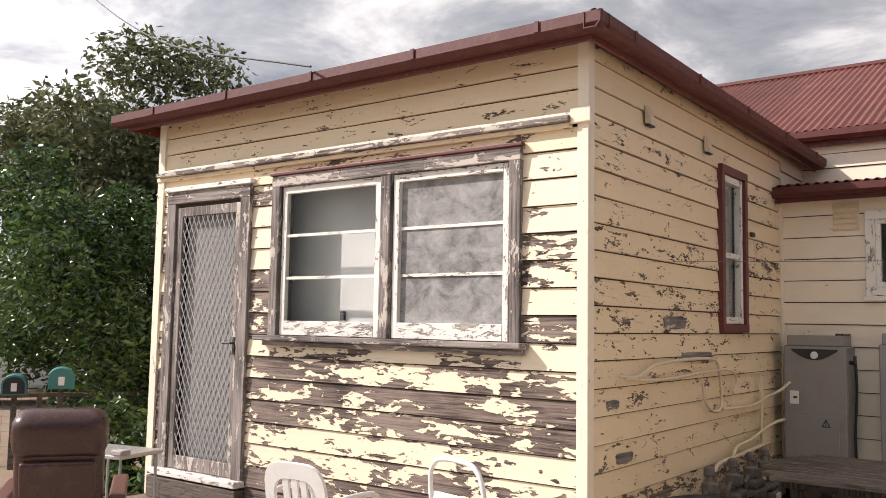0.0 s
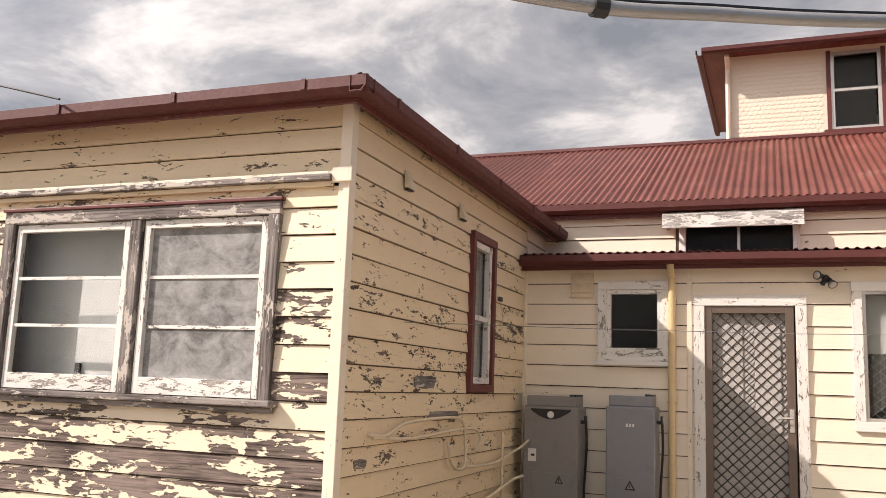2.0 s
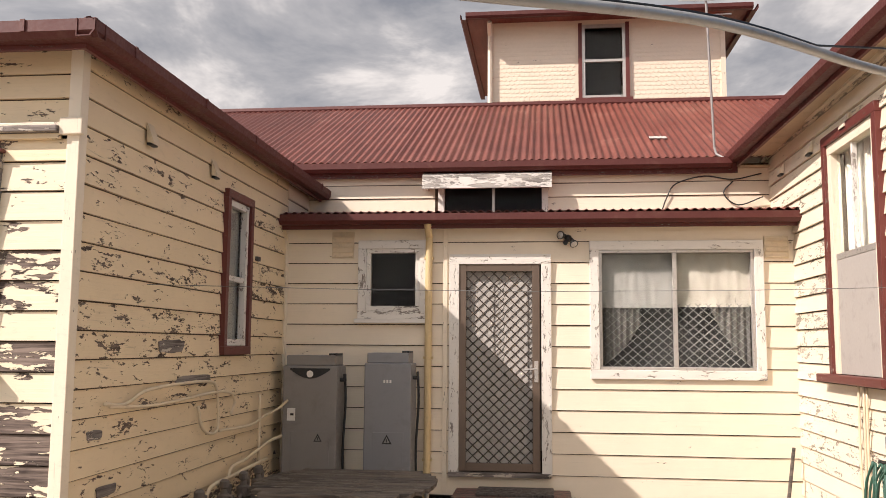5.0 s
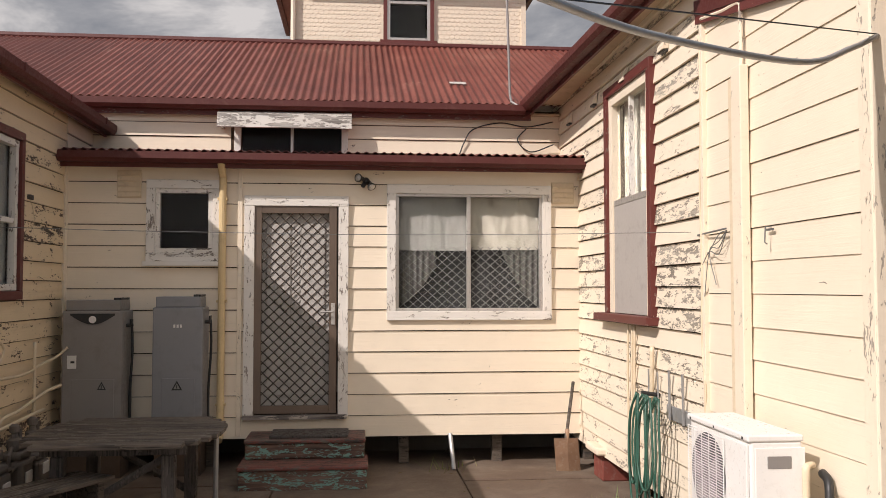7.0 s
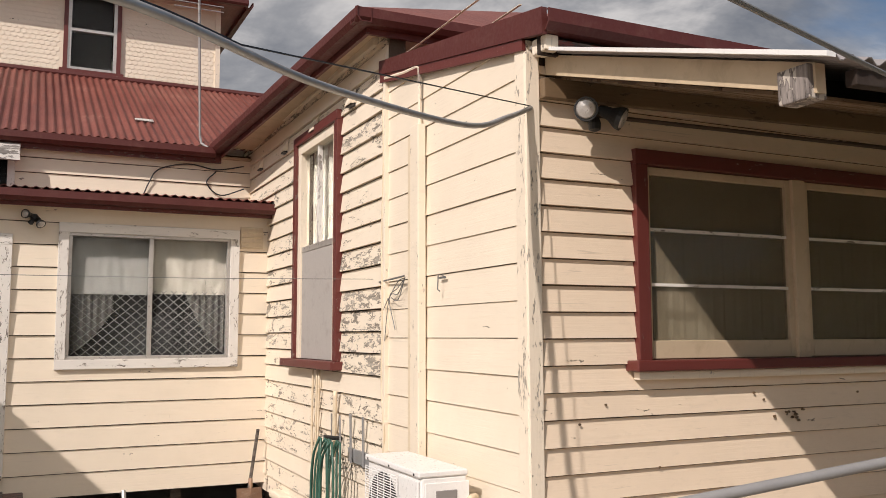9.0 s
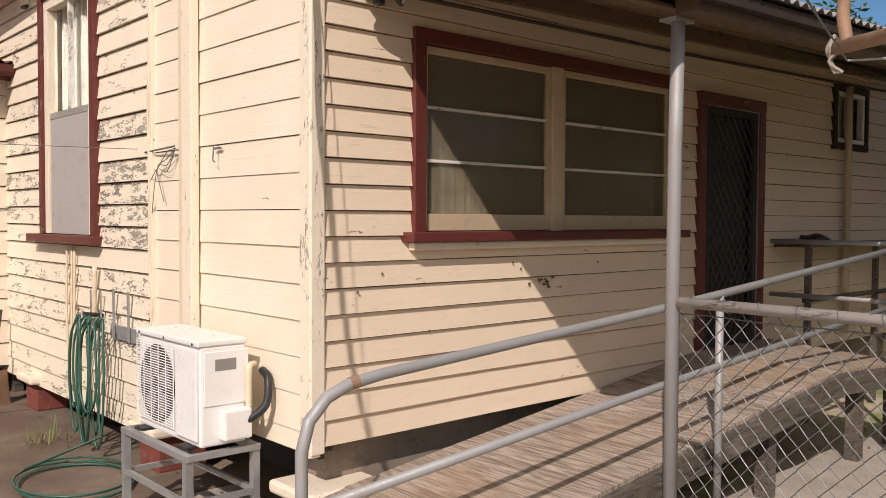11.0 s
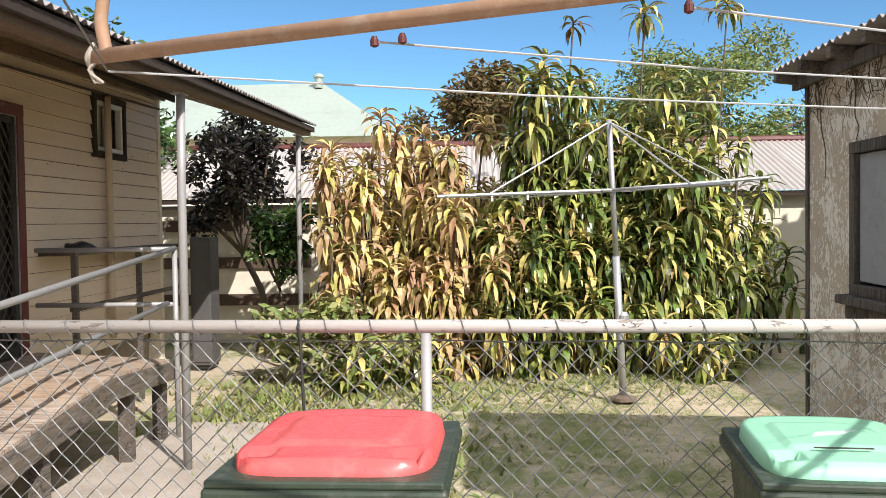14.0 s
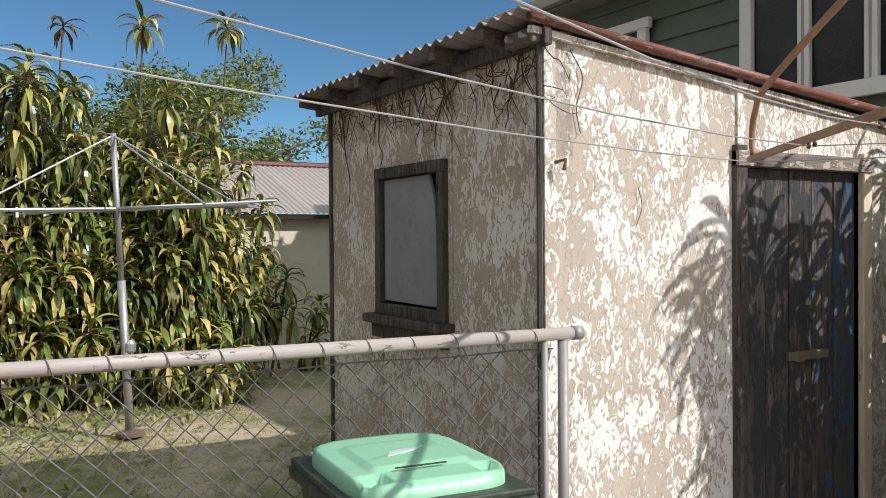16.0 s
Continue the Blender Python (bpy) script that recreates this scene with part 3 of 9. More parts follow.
for u0, u1, z0, z1, y in ((1.12, 1.56, 1.565, 1.665, -0.024), (1.42, 2.12, 1.325, 1.40, -0.024), (0.22, 0.40, 1.06, 1.12, -0.024), (0.36, 0.62, 0.71, 0.78, -0.024)):
    part("bare_patch", ragged(u0, u1, z0, z1, y, rng), m_trim_grey_h, wall_wing_side, "bare grey timber where the paint is gone")
wall_wing_back = cut_wall("wall_3", wall_frame((-6.76, 9.9, 0), (0, -1)), 5.26, 0.02, 3.34, [], m_board_worn, "cream weatherboard far side of the wing")
tagged(mesh_object("floor", box(-6.7, -2.6, 4.78, 9.9, 0.0, 0.28), m_under), "worn timber floor inside the wing", "floor", kind="structure")
tagged(mesh_object("ceiling", box(-6.64, -2.62, 4.76, 9.9, 3.0, 3.05), m_inside), "plain ceiling inside the wing", "ceiling", kind="structure")
# a pale sheet added near the glass to brighten the clear window, and a door inside
tagged(mesh_object("wall_4", box(-6.64, -2.62, 4.87, 4.93, 0.28, 3.0), m_glow), "pale sheet added close behind the clear window to catch sun", "wall", kind="structure")

ind = thing("door_5", "white inner door with a dark lock behind the clear window", "door", Matrix.Translation((-4.62, 4.87, 0.28)), kind="structure")
part("leaf", box(-0.1, 0.40, -0.035, -0.004, 0.02, 2.0, 0.006), m_white_in, ind)
part("lock", box(-0.075, -0.03, -0.06, -0.036, 1.22, 1.38, 0.005), m_black, ind)
part("lock", rod([(-0.05, -0.05, 1.30), (-0.05, -0.09, 1.30), (0.02, -0.09, 1.30)], 0.01, 8), m_black, ind)

# wing window: one clear sash, one behind a dusty screen
win = thing("window_1", "weathered grey timber window with one dusty screened sash", "window", WING, kind="structure")
frame_parts(win, 1.50, 3.81, 1.45, 2.72, 0.085, m_trim_grey, m_trim_grey_h, -0.05, 0.05, bottom=False)
part("head_strip", box(1.49, 3.83, -0.068, -0.02, 2.722, 2.745, 0.004), m_red_trim_h, win)
part("sill", box(1.40, 3.86, -0.12, 0.03, 1.425, 1.465, 0.008), m_trim_grey_h, win)
part("sill_fillet", box(1.46, 3.84, -0.07, -0.02, 1.385, 1.424, 0.006), m_trim_grey_h, win)
part("mullion", box(2.635, 2.72, -0.045, 0.05, 1.465, 2.635, 0.004), m_trim_grey, win)
for a, b_, dusty in ((1.60, 2.62, False), (2.74, 3.715, True)):
    sm, sh = (m_trim_white, m_trim_white_h)
    part("sash_stile", box(a, a + 0.05, -0.02, 0.02, 1.47, 2.63, 0.003), sm, win)
    part("sash_stile", box(b_ - 0.05, b_, -0.02, 0.02, 1.47, 2.63, 0.003), sm, win)
    part("sash_rail", box(a + 0.05, b_ - 0.05, -0.022, 0.02, 1.47, 1.58, 0.003), sh, win)
    part("sash_rail", box(a + 0.05, b_ - 0.05, -0.022, 0.02, 2.575, 2.63, 0.003), sh, win)
    for k in (1, 2):
        z = 1.58 + (2.575 - 1.58) * k / 3
        part("glazing_bar", box(a + 0.05, b_ - 0.05, -0.012 if not dusty else 0.004, 0.014, z - 0.011, z + 0.011), sh, win)
    for k in range(3):
        if not dusty:
            pane(win, a + 0.05, b_ - 0.05, 1.58 + 0.3317 * k, 1.58 + 0.3317 * (k + 1), 0.004)
    if dusty:
        part("insect_screen", box(a + 0.05, b_ - 0.05, 0.015, 0.019, 1.58, 2.575), m_dusty, win, "dusty grey insect screen")

# wing door: grey screen door with expanded mesh
dw = thing("door_1", "closed grey screen door with diamond mesh", "door", WING, kind="structure")
frame_parts(dw, 0.15, 1.24, 0.30, 2.70, 0.115, m_trim_grey, m_trim_grey_h, -0.05, 0.08, bottom=False, name="door_frame")
part("door_frame", box(0.13, 1.27, -0.075, -0.02, 2.69, 2.73, 0.004), m_trim_white_h, dw)
part("threshold", box(0.13, 1.26, -0.13, 0.10, 0.255, 0.305, 0.008), m_trim_white_h, dw)
leaf = thing("leaf", "", "")
leaf.parent = dw
for a, b_, c, d in ((0.275, 0.345, 0.31, 2.55), (1.055, 1.125, 0.31, 2.55), (0.345, 1.055, 2.47, 2.55), (0.345, 1.055, 0.31, 0.42)):
    part("leaf_rail", box(a, b_, -0.03, 0.005, c, d, 0.004), m_trim_grey, leaf)
part("mesh_panel", diamond_mesh(0.345, 1.055, 0.42, 2.47, 0.062, 0.125, 0.0055, -0.012), m_screen_grey, leaf, "grey diamond mesh")
part("leaf_back", box(0.345, 1.055, 0.045, 0.07, 0.31, 2.54), m_blind_grey, leaf, "grey door behind the mesh")
part("door_handle", tube(box(1.075, 1.105, -0.04, -0.03, 1.30, 1.44, 0.002), [(1.09, -0.035, 1.39), (1.09, -0.075, 1.39), (1.00, -0.08, 1.39)], 0.009, 8), m_black, leaf, "dark lever handle")

# side window of the wing
ws = thing("window_2", "narrow red-framed window in the side wall", "window", WING_SIDE, kind="structure")
frame_parts(ws, 2.285, 2.945, 1.545, 2.935, 0.07, m_red_trim, m_red_trim_h, -0.055, 0.05)
frame_parts(ws, 2.36, 2.87, 1.62, 2.86, 0.055, m_trim_white, m_trim_white_h, -0.03, 0.03, name="sash")
part("sash_rail", box(2.415, 2.815, -0.02, 0.03, 2.17, 2.215, 0.003), m_trim_white_h, ws)
pane(ws, 2.415, 2.815, 1.675, 2.19)
pane(ws, 2.415, 2.815, 2.195, 2.805)
part("net_curtain", box(2.37, 2.86, 0.06, 0.066, 1.6, 2.86), m_curtain_grey, ws, "grey net curtain")

# wing roof, eaves and gutters
wr = thing("roof_1", "low hipped red iron roof of the wing with red-brown gutters", "roof", kind="structure")
EX0, EX1, EY0 = -6.97, -2.345, 4.395
part("soffit", box(EX0 + 0.02, EX1 - 0.02, EY0 + 0.02, 9.9, 3.345, 3.365), m_fascia, wr)
bm = bmesh.new()
rz, cx = 3.92, (EX0 + EX1) / 2
v = [bm.verts.new(p) for p in ((EX0, EY0, 3.385), (EX1, EY0, 3.385), (EX1, 10.1, 3.385), (EX0, 10.1, 3.385), (cx, EY0 + 2.43, rz), (cx, 10.1, rz), (EX0, EY0, 3.366), (EX1, EY0, 3.366), (EX1, 10.1, 3.366), (EX0, 10.1, 3.366))]
for f in ((0, 1, 4), (1, 2, 5, 4), (0, 4, 5, 3), (0, 6, 7, 1), (1, 7, 8, 2), (3, 9, 6, 0), (6, 9, 8, 7), (2, 8, 9, 3, 5)):
    bm.faces.new([v[i] for i in f])
part("roof_sheet", bm, m_roof_red, wr)
part("hip_cap", rod([(EX1 + 0.03, EY0 - 0.03, 3.40), (cx, EY0 + 2.43, rz + 0.015)], 0.028, 8), m_gutter, wr)
part("hip_cap", rod([(EX0 - 0.03, EY0 - 0.03, 3.40), (cx, EY0 + 2.43, rz + 0.015)], 0.028, 8), m_gutter, wr)
part("fascia", box(EX0, EX1, EY0, EY0 + 0.025, 3.255, 3.366), m_fascia, wr)
part("fascia", box(EX1 - 0.025, EX1, EY0 + 0.025, 9.9, 3.255, 3.366), m_fascia, wr)
part("fascia", box(EX0, EX0 + 0.025, EY0 + 0.025, 9.9, 3.255, 3.366), m_fascia, wr)
part("gutter", gutter(bmesh.new(), (EX0 - 0.1, EY0, 3.285), (EX1 + 0.115, EY0, 3.285), (0, -1, 0)), m_gutter, wr)
part("gutter", gutter(bmesh.new(), (EX1, EY0 - 0.115, 3.285), (EX1, 9.8, 3.275), (1, 0, 0)), m_gutter, wr)
for k in range(5):
    y = EY0 - 0.118
    x = EX0 + 0.5 + k * 0.95
    part("gutter_joint", box(x, x + 0.03, y - 0.002, y + 0.006, 3.32, 3.39, 0.002), m_gutter, wr)
for k in range(5):
    y = EY0 + 0.35 + k * 1.1
    part("gutter_joint", box(EX1 + 0.108, EX1 + 0.12, y, y + 0.03, 3.315, 3.385, 0.002), m_gutter, wr)

# ---------------------------------------------------------------- the lean-to between the wings
BACK = wall_frame((-2.5, 8.75, 0), (1, 0))
bk_holes = [(0.87, 1.41, 1.97, 2.60), (1.80, 2.64, 0.40, 2.49), (3.20, 4.71, 1.42, 2.61)]
wall_back = cut_wall("wall_5", BACK, 5.1, 0.19, 2.98, bk_holes, m_under, "cream weatherboard rear wall of the lean-to")
bk_wide = [(0.78, 1.50, 1.86, 2.70), (1.72, 2.74, 0.38, 2.552), (3.12, 4.79, 1.32, 2.68)]
clad(wall_back, 0.0, 5.1, 0.175, 2.96, 0.209, bk_wide, m_board_good, rng)
part("joint_cover", box(1.655, 1.70, -0.032, 0, 0.2, 2.9, 0.003), m_trim_cream, wall_back)
part("corner_stop", box(0.0, 0.035, -0.034, 0, 0.2, 2.9, 0.003), m_trim_cream, wall_back)
tagged(mesh_object("floor", box(-2.4, 2.6, 8.87, 13.0, 0.22, 0.40), m_under), "timber floor inside the house", "floor", kind="structure")
tagged(mesh_object("wall_6", box(-2.4, 2.6, 10.6, 10.7, 0.4, 3.0), m_inside), "dim room partition inside the lean-to", "wall", kind="structure")
tagged(mesh_object("ceiling", box(-2.4, 2.6, 8.87, 10.6, 2.9, 2.94), m_inside), "plain ceiling inside the lean-to", "ceiling", kind="structure")

bw = thing("window_3", "small square window in flaking white frame", "window", BACK, kind="structure")
frame_parts(bw, 0.78, 1.50, 1.90, 2.70, 0.085, m_trim_white, m_trim_white_h, -0.05, 0.05)
frame_parts(bw, 0.865, 1.415, 1.985, 2.615, 0.045, m_trim_white, m_trim_white_h, -0.03, 0.03, name="sash")
part("sill", box(0.75, 1.53, -0.075, 0.0, 1.855, 1.90, 0.006), m_trim_white_h, bw)
pane(bw, 0.91, 1.37, 2.03, 2.57, 0.0)

bd = thing("door_2", "closed brown security door in a flaking white frame", "door", BACK, kind="structure")
frame_parts(bd, 1.72, 2.74, 0.38, 2.552, 0.10, m_trim_white, m_trim_white_h, -0.05, 0.1, bottom=False, name="door_frame")
part("threshold", box(1.72, 2.73, -0.09, 0.1, 0.36, 0.40, 0.006), m_trim_grey_h, bd)
leaf = thing("leaf", "", "")
leaf.parent = bd
for a, b_, c, d in ((1.815, 1.89, 0.41, 2.455), (2.55, 2.625, 0.41, 2.455), (1.89, 2.55, 2.38, 2.455), (1.89, 2.55, 0.41, 0.49)):
    part("leaf_rail", box(a, b_, -0.035, 0.0, c, d, 0.004), m_alu, leaf)
part("mesh_panel", diamond_mesh(1.89, 2.55, 0.49, 2.38, 0.104, 0.10, 0.0055, -0.016), m_screen_dark, leaf, "dark diamond security grille")
part("leaf_back", box(1.83, 2.61, 0.04, 0.075, 0.41, 2.45), m_door_pale, leaf, "pale panelled door behind the grille")
for a, b_, c, d in ((1.93, 2.17, 0.58, 1.05), (2.27, 2.51, 0.58, 1.05), (1.93, 2.17, 1.25, 2.28), (2.27, 2.51, 1.25, 2.28)):
    part("door_panel", box(a, b_, 0.028, 0.041, c, d, 0.009), m_door_pale, leaf)
part("door_handle", tube(box(2.57, 2.61, -0.045, -0.034, 1.28, 1.49, 0.003), [(2.59, -0.04, 1.41), (2.59, -0.085, 1.41), (2.47, -0.09, 1.405)], 0.010, 8), m_alu_pale, leaf, "pale lever handle")

sl = thing("window_4", "sliding aluminium window with half-drawn blinds and diamond grille", "window", BACK, kind="structure")
frame_parts(sl, 3.12, 4.79, 1.32, 2.68, 0.09, m_trim_white, m_trim_white_h, -0.05, 0.04)
frame_parts(sl, 3.21, 4.70, 1.41, 2.59, 0.03, m_alu_pale, m_alu_pale, -0.03, 0.03, name="track")
part("mullion", box(3.925, 3.965, -0.03, 0.02, 1.44, 2.56, 0.003), m_alu_pale, sl)
pane(sl, 3.24, 3.93, 1.44, 2.56, -0.006)
pane(sl, 3.96, 4.67, 1.44, 2.56, 0.006)
part("security_grille", diamond_mesh(3.24, 3.925, 1.44, 2.06, 0.098, 0.084, 0.003, 0.02), m_grille, sl)
part("security_grille", diamond_mesh(3.965, 4.67, 1.44, 2.06, 0.098, 0.084, 0.0038, 0.02), m_grille, sl)


def slack_blind(u0, u1, z0, z1, y, seed, amount):
    """A hanging cloth with shallow slanting creases."""
    b = bmesh.new()
    n_, m_ = 28, 20
    g_ = [[b.verts.new((u0 + (u1 - u0) * i / n_, y + amount * noise.noise(Vector((i * 0.16 + j * 0.10, j * 0.05, seed))) + amount * 0.6 * noise.noise(Vector((i * 0.5, j * 0.2, seed + 5))), z0 + (z1 - z0) * j / m_)) for j in range(m_ + 1)] for i in range(n_ + 1)]
    for i in range(n_):
        for j in range(m_):
            b.faces.new((g_[i][j], g_[i + 1][j], g_[i + 1][j + 1], g_[i][j + 1]))
    return b


m_blind_dull = plain("dull grey blind cloth", (0.30, 0.285, 0.265), 0.9, 0, 0.12, 3.0, (0.2, 0.17, 0.14), 0.3)
m_blind_cream = plain("cream blind cloth", (0.47, 0.43, 0.365), 0.9, 0, 0.10, 4.0, (0.25, 0.2, 0.15), 0.3)
part("blind", slack_blind(3.24, 3.93, 2.02, 2.58, 0.05, 2.0, 0.016), m_blind_dull, sl, "grey blind half down", True)
part("blind", slack_blind(3.96, 4.68, 2.03, 2.58, 0.05, 9.0, 0.03), m_blind_cream, sl, "creased cream blind half down", True)
bm = bmesh.new()
for a, b_ in ((3.24, 3.62), (4.30, 4.68)):
    cells = 26
    lo = [bm.verts.new((a + (b_ - a) * i / cells, 0.09 + 0.018 * math.sin(i * 1.45), 1.46 + (0.4 if a < 4 else 0.55) * ((i / cells) if a < 4 else (1 - i / cells)) ** 1.6)) for i in range(cells + 1)]
    hi = [bm.verts.new((a + (b_ - a) * i / cells, 0.07 + 0.018 * math.sin(i * 1.45), 2.2)) for i in range(cells + 1)]
    for i in range(cells):
        bm.faces.new((lo[i], lo[i + 1], hi[i + 1], hi[i]))
# added dark sheet: the unlit room's shade painted behind the grille
part("drape", box(3.2, 4.72, 0.20, 0.215, 1.40, 2.60), m_shade_and_rail_dark, sl, "near-black sheet standing for the room's shade behind the lace")
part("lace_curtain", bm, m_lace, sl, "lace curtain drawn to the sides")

lr = thing("roof_2", "low red iron lean-to roof with red-brown gutter", "roof", kind="structure")
th = math.atan2(0.175, 1.44)
corrugated("roof_sheet", Matrix.Translation((-2.62, 8.48, 2.945)) @ Matrix.Rotation(th, 4, "X"), 5.2, 1.46, m_roof_red, "", parent=lr)
part("gutter", gutter(bmesh.new(), (-2.56, 8.56, 2.84), (2.59, 8.56, 2.83), (0, -1, 0)), m_gutter, lr)
part("fascia", box(-2.5, 2.58, 8.565, 8.585, 2.80, 2.955), m_fascia, lr)
part("soffit", box(-2.48, 2.58, 8.587, 8.75, 2.90, 2.92), m_soffit, lr)
part("batten", box(-2.46, 2.56, 8.66, 8.722, 2.84, 2.90, 0.004), m_soffit, lr)

# ---------------------------------------------------------------- the main house behind
MAIN = wall_frame((-6.7, 9.58, 0), (1, 0))
wall_main = cut_wall("wall_7", MAIN, 9.3, 2.95, 3.62, [(5.77, 6.85, 2.96, 3.44)], m_under, "upper cream weatherboard wall of the main house")
clad(wall_main, 4.1, 9.3, 2.97, 3.60, 0.155, [(5.66, 6.89, 2.96, 3.5)], m_board_good, rng)
# added dark sheet in place of the shaded room behind this window
tagged(mesh_object("wall_18", box(-1.1, 0.25, 10.12, 10.15, 2.9, 3.6), m_shade_and_rail_dark), "near-black sheet standing for room shade behind the highlight window", "wall", kind="structure")
hl = thing("window_5", "dark highlight window under a flaking white hood", "window", MAIN, kind="structure")
part("frame", box(5.70, 5.77, -0.05, 0.05, 2.97, 3.46, 0.004), m_trim_white, hl)
part("frame", box(6.85, 6.92, -0.05, 0.05, 2.97, 3.46, 0.004), m_trim_white, hl)
part("mullion", box(6.30, 6.33, -0.03, 0.03, 2.97, 3.44, 0.003), m_alu_pale, hl)
pane(hl, 5.77, 6.30, 2.97, 3.44)
pane(hl, 6.33, 6.85, 2.97, 3.44)
bm = bmesh.new()
prism(bm, [(0.0, 3.56), (-0.14, 3.535), (-0.20, 3.50), (-0.235, 3.35), (-0.22, 3.345), (-0.185, 3.475), (-0.13, 3.51), (0.0, 3.535)], 5.54, 6.96, 0)
part("hood", bm, m_hood, hl, "flaking white metal window hood")
for u in (5.58, 6.92):
    part("hood_bracket", box(u - 0.012, u + 0.012, -0.18, 0.0, 3.36, 3.385), m_trim_white, hl)

ROOF_PITCH = radians(25)
mr = thing("roof_3", "long faded red corrugated iron roof of the main house", "roof", kind="structure")
run = (12.75 - 9.42) / math.cos(ROOF_PITCH)
for k in range(22):
    x = -7.6 + 0.762 * k
    corrugated("roof_sheet", Matrix.Translation((x, 9.42, 3.655 + prng.uniform(-0.003, 0.003))) @ Matrix.Rotation(ROOF_PITCH, 4, "X"), 0.775, run, m_roof_red, "", parent=mr)
part("roof_patch", slab(bmesh.new(), 1.42, 1.62, 0.95, 1.06, 0.026, 0.032), m_hood, mr, "pale worn patch on the iron").matrix_world = Matrix.Translation((0, 9.42, 3.655)) @ Matrix.Rotation(ROOF_PITCH, 4, "X")
part("roof_back", prism(bmesh.new(), [(12.75, 5.18), (17.5, 2.97), (17.5, 2.9), (12.75, 5.11)], -7.6, 9.2, 0), m_roof_red, mr)
part("ridge_cap", rod([(-7.6, 12.75, 5.215), (9.2, 12.75, 5.215)], 0.06, 8), m_gutter, mr)
part("gutter", gutter(bmesh.new(), (-6.9, 9.47, 3.55), (2.16, 9.47, 3.55), (0, -1, 0)), m_gutter, mr)
part("fascia", box(-6.9, 2.24, 9.475, 9.50, 3.50, 3.66), m_fascia, mr)
part("soffit", box(-6.9, 2.6, 9.50, 9.58, 3.565, 3.585), m_soffit, mr)
part("gable_wall", prism(bmesh.new(), [(9.9, 3.5), (17.4, 3.0), (12.75, 5.1)], 9.0, 9.1, 0), m_board_good, mr)

# the little attic tower
tw = thing("attic_tower", "cream pressed-metal shingled attic tower with hipped red roof", "tower")
TX0, TX1, TY = -0.62, 2.82, 12.80
part("tower_wall", box(TX0, 0.755, TY, TY + 0.12, 5.0, 6.52), m_board_good, tw)
part("tower_wall", box(1.395, TX1, TY, TY + 0.12, 5.0, 6.52), m_board_good, tw)
part("tower_wall", box(0.755, 1.395, TY, TY + 0.12, 5.0, 5.30), m_board_good, tw)
part("tower_wall", box(0.755, 1.395, TY, TY + 0.12, 6.44, 6.52), m_board_good, tw)
part("side_wall", box(TX0, TX0 + 0.12, TY + 0.12, TY + 3.4, 4.6, 6.52), m_board_good, tw)
part("side_wall", box(TX1 - 0.12, TX1, TY + 0.12, TY + 3.4, 4.6, 6.52), m_board_good, tw)
part("back_wall", box(TX0, TX1, TY + 3.4, TY + 3.52, 4.4, 6.52), m_board_good, tw)
part("tower_floor", box(TX0 + 0.12, TX1 - 0.12, TY + 0.12, TY + 3.4, 5.1, 5.14), m_inside, tw)
bm = bmesh.new()
sw_, sh_ = 0.076, 0.064
for r in range(23):
    z = 5.03 + r * sh_
    for c in range(46):
        x = TX0 + 0.06 + c * sw_ + (sw_ / 2 if r % 2 else 0)
        if x + sw_ > TX1 - 0.03 or (0.69 < x + sw_ and x < 1.46 and z > 5.20 - sh_):
            continue
        out = [(x + 0.003, z + sh_), (x + 0.003, z + 0.024), (x + sw_ * 0.28, z + 0.006), (x + sw_ / 2, z), (x + sw_ * 0.72, z + 0.006), (x + sw_ - 0.003, z + 0.024), (x + sw_ - 0.003, z + sh_)]
        lo = [bm.verts.new((a, TY - 0.002 - 0.0045 * (1 - (b_ - z) / sh_), b_)) for a, b_ in out]
        hi = [bm.verts.new((a, TY - 0.001, b_)) for a, b_ in out]
        bm.faces.new(lo)
        for i in range(len(lo)):
            j = (i + 1) % len(lo)
            bm.faces.new((lo[i], lo[j], hi[j], hi[i]))
tagged(part("shingles", bm, m_board_good, tw, "scalloped cream metal shingles"), kind="stuff")
part("corner_strip", box(TX0 - 0.02, TX0 + 0.05, TY - 0.025, TY, 5.0, 6.5), m_trim_cream, tw)
part("corner_strip", box(TX1 - 0.05, TX1 + 0.02, TY - 0.025, TY, 5.0, 6.5), m_trim_cream, tw)
tww = thing("window", "", "")
tww.parent = tw
part("frame", box(0.70, 0.755, TY - 0.05, TY + 0.05, 5.30, 6.46), m_red_trim, tww)
part("frame", box(1.395, 1.45, TY - 0.05, TY + 0.05, 5.30, 6.46), m_red_trim, tww)
part("sill", box(0.655, 1.49, TY - 0.09, TY + 0.02, 5.24, 5.30), m_red_trim_h, tww)
part("sash", box(0.755, 0.80, TY - 0.03, TY + 0.02, 5.30, 6.44), m_alu_pale, tww)
part("sash", box(1.35, 1.395, TY - 0.03, TY + 0.02, 5.30, 6.44), m_alu_pale, tww)
part("sash", box(0.80, 1.35, TY - 0.03, TY + 0.02, 6.39, 6.44), m_alu_pale, tww)
part("sash", box(0.80, 1.35, TY - 0.03, TY + 0.02, 5.30, 5.35), m_alu_pale, tww)
part("sash", box(0.80, 1.35, TY - 0.035, TY + 0.02, 5.86, 5.90), m_alu_pale, tww)
p = part("pane", box(0.80, 1.35, TY, TY + 0.004, 5.35, 6.39), m_glass, tww)
p.visible_shadow = False
# not cloth: a near-black sheet painting the tower room's shade
part("curtain", box(0.72, 1.35, TY + 0.25, TY + 0.26, 5.3, 6.45), m_shade_and_rail_dark, tww)
bm = bmesh.new()
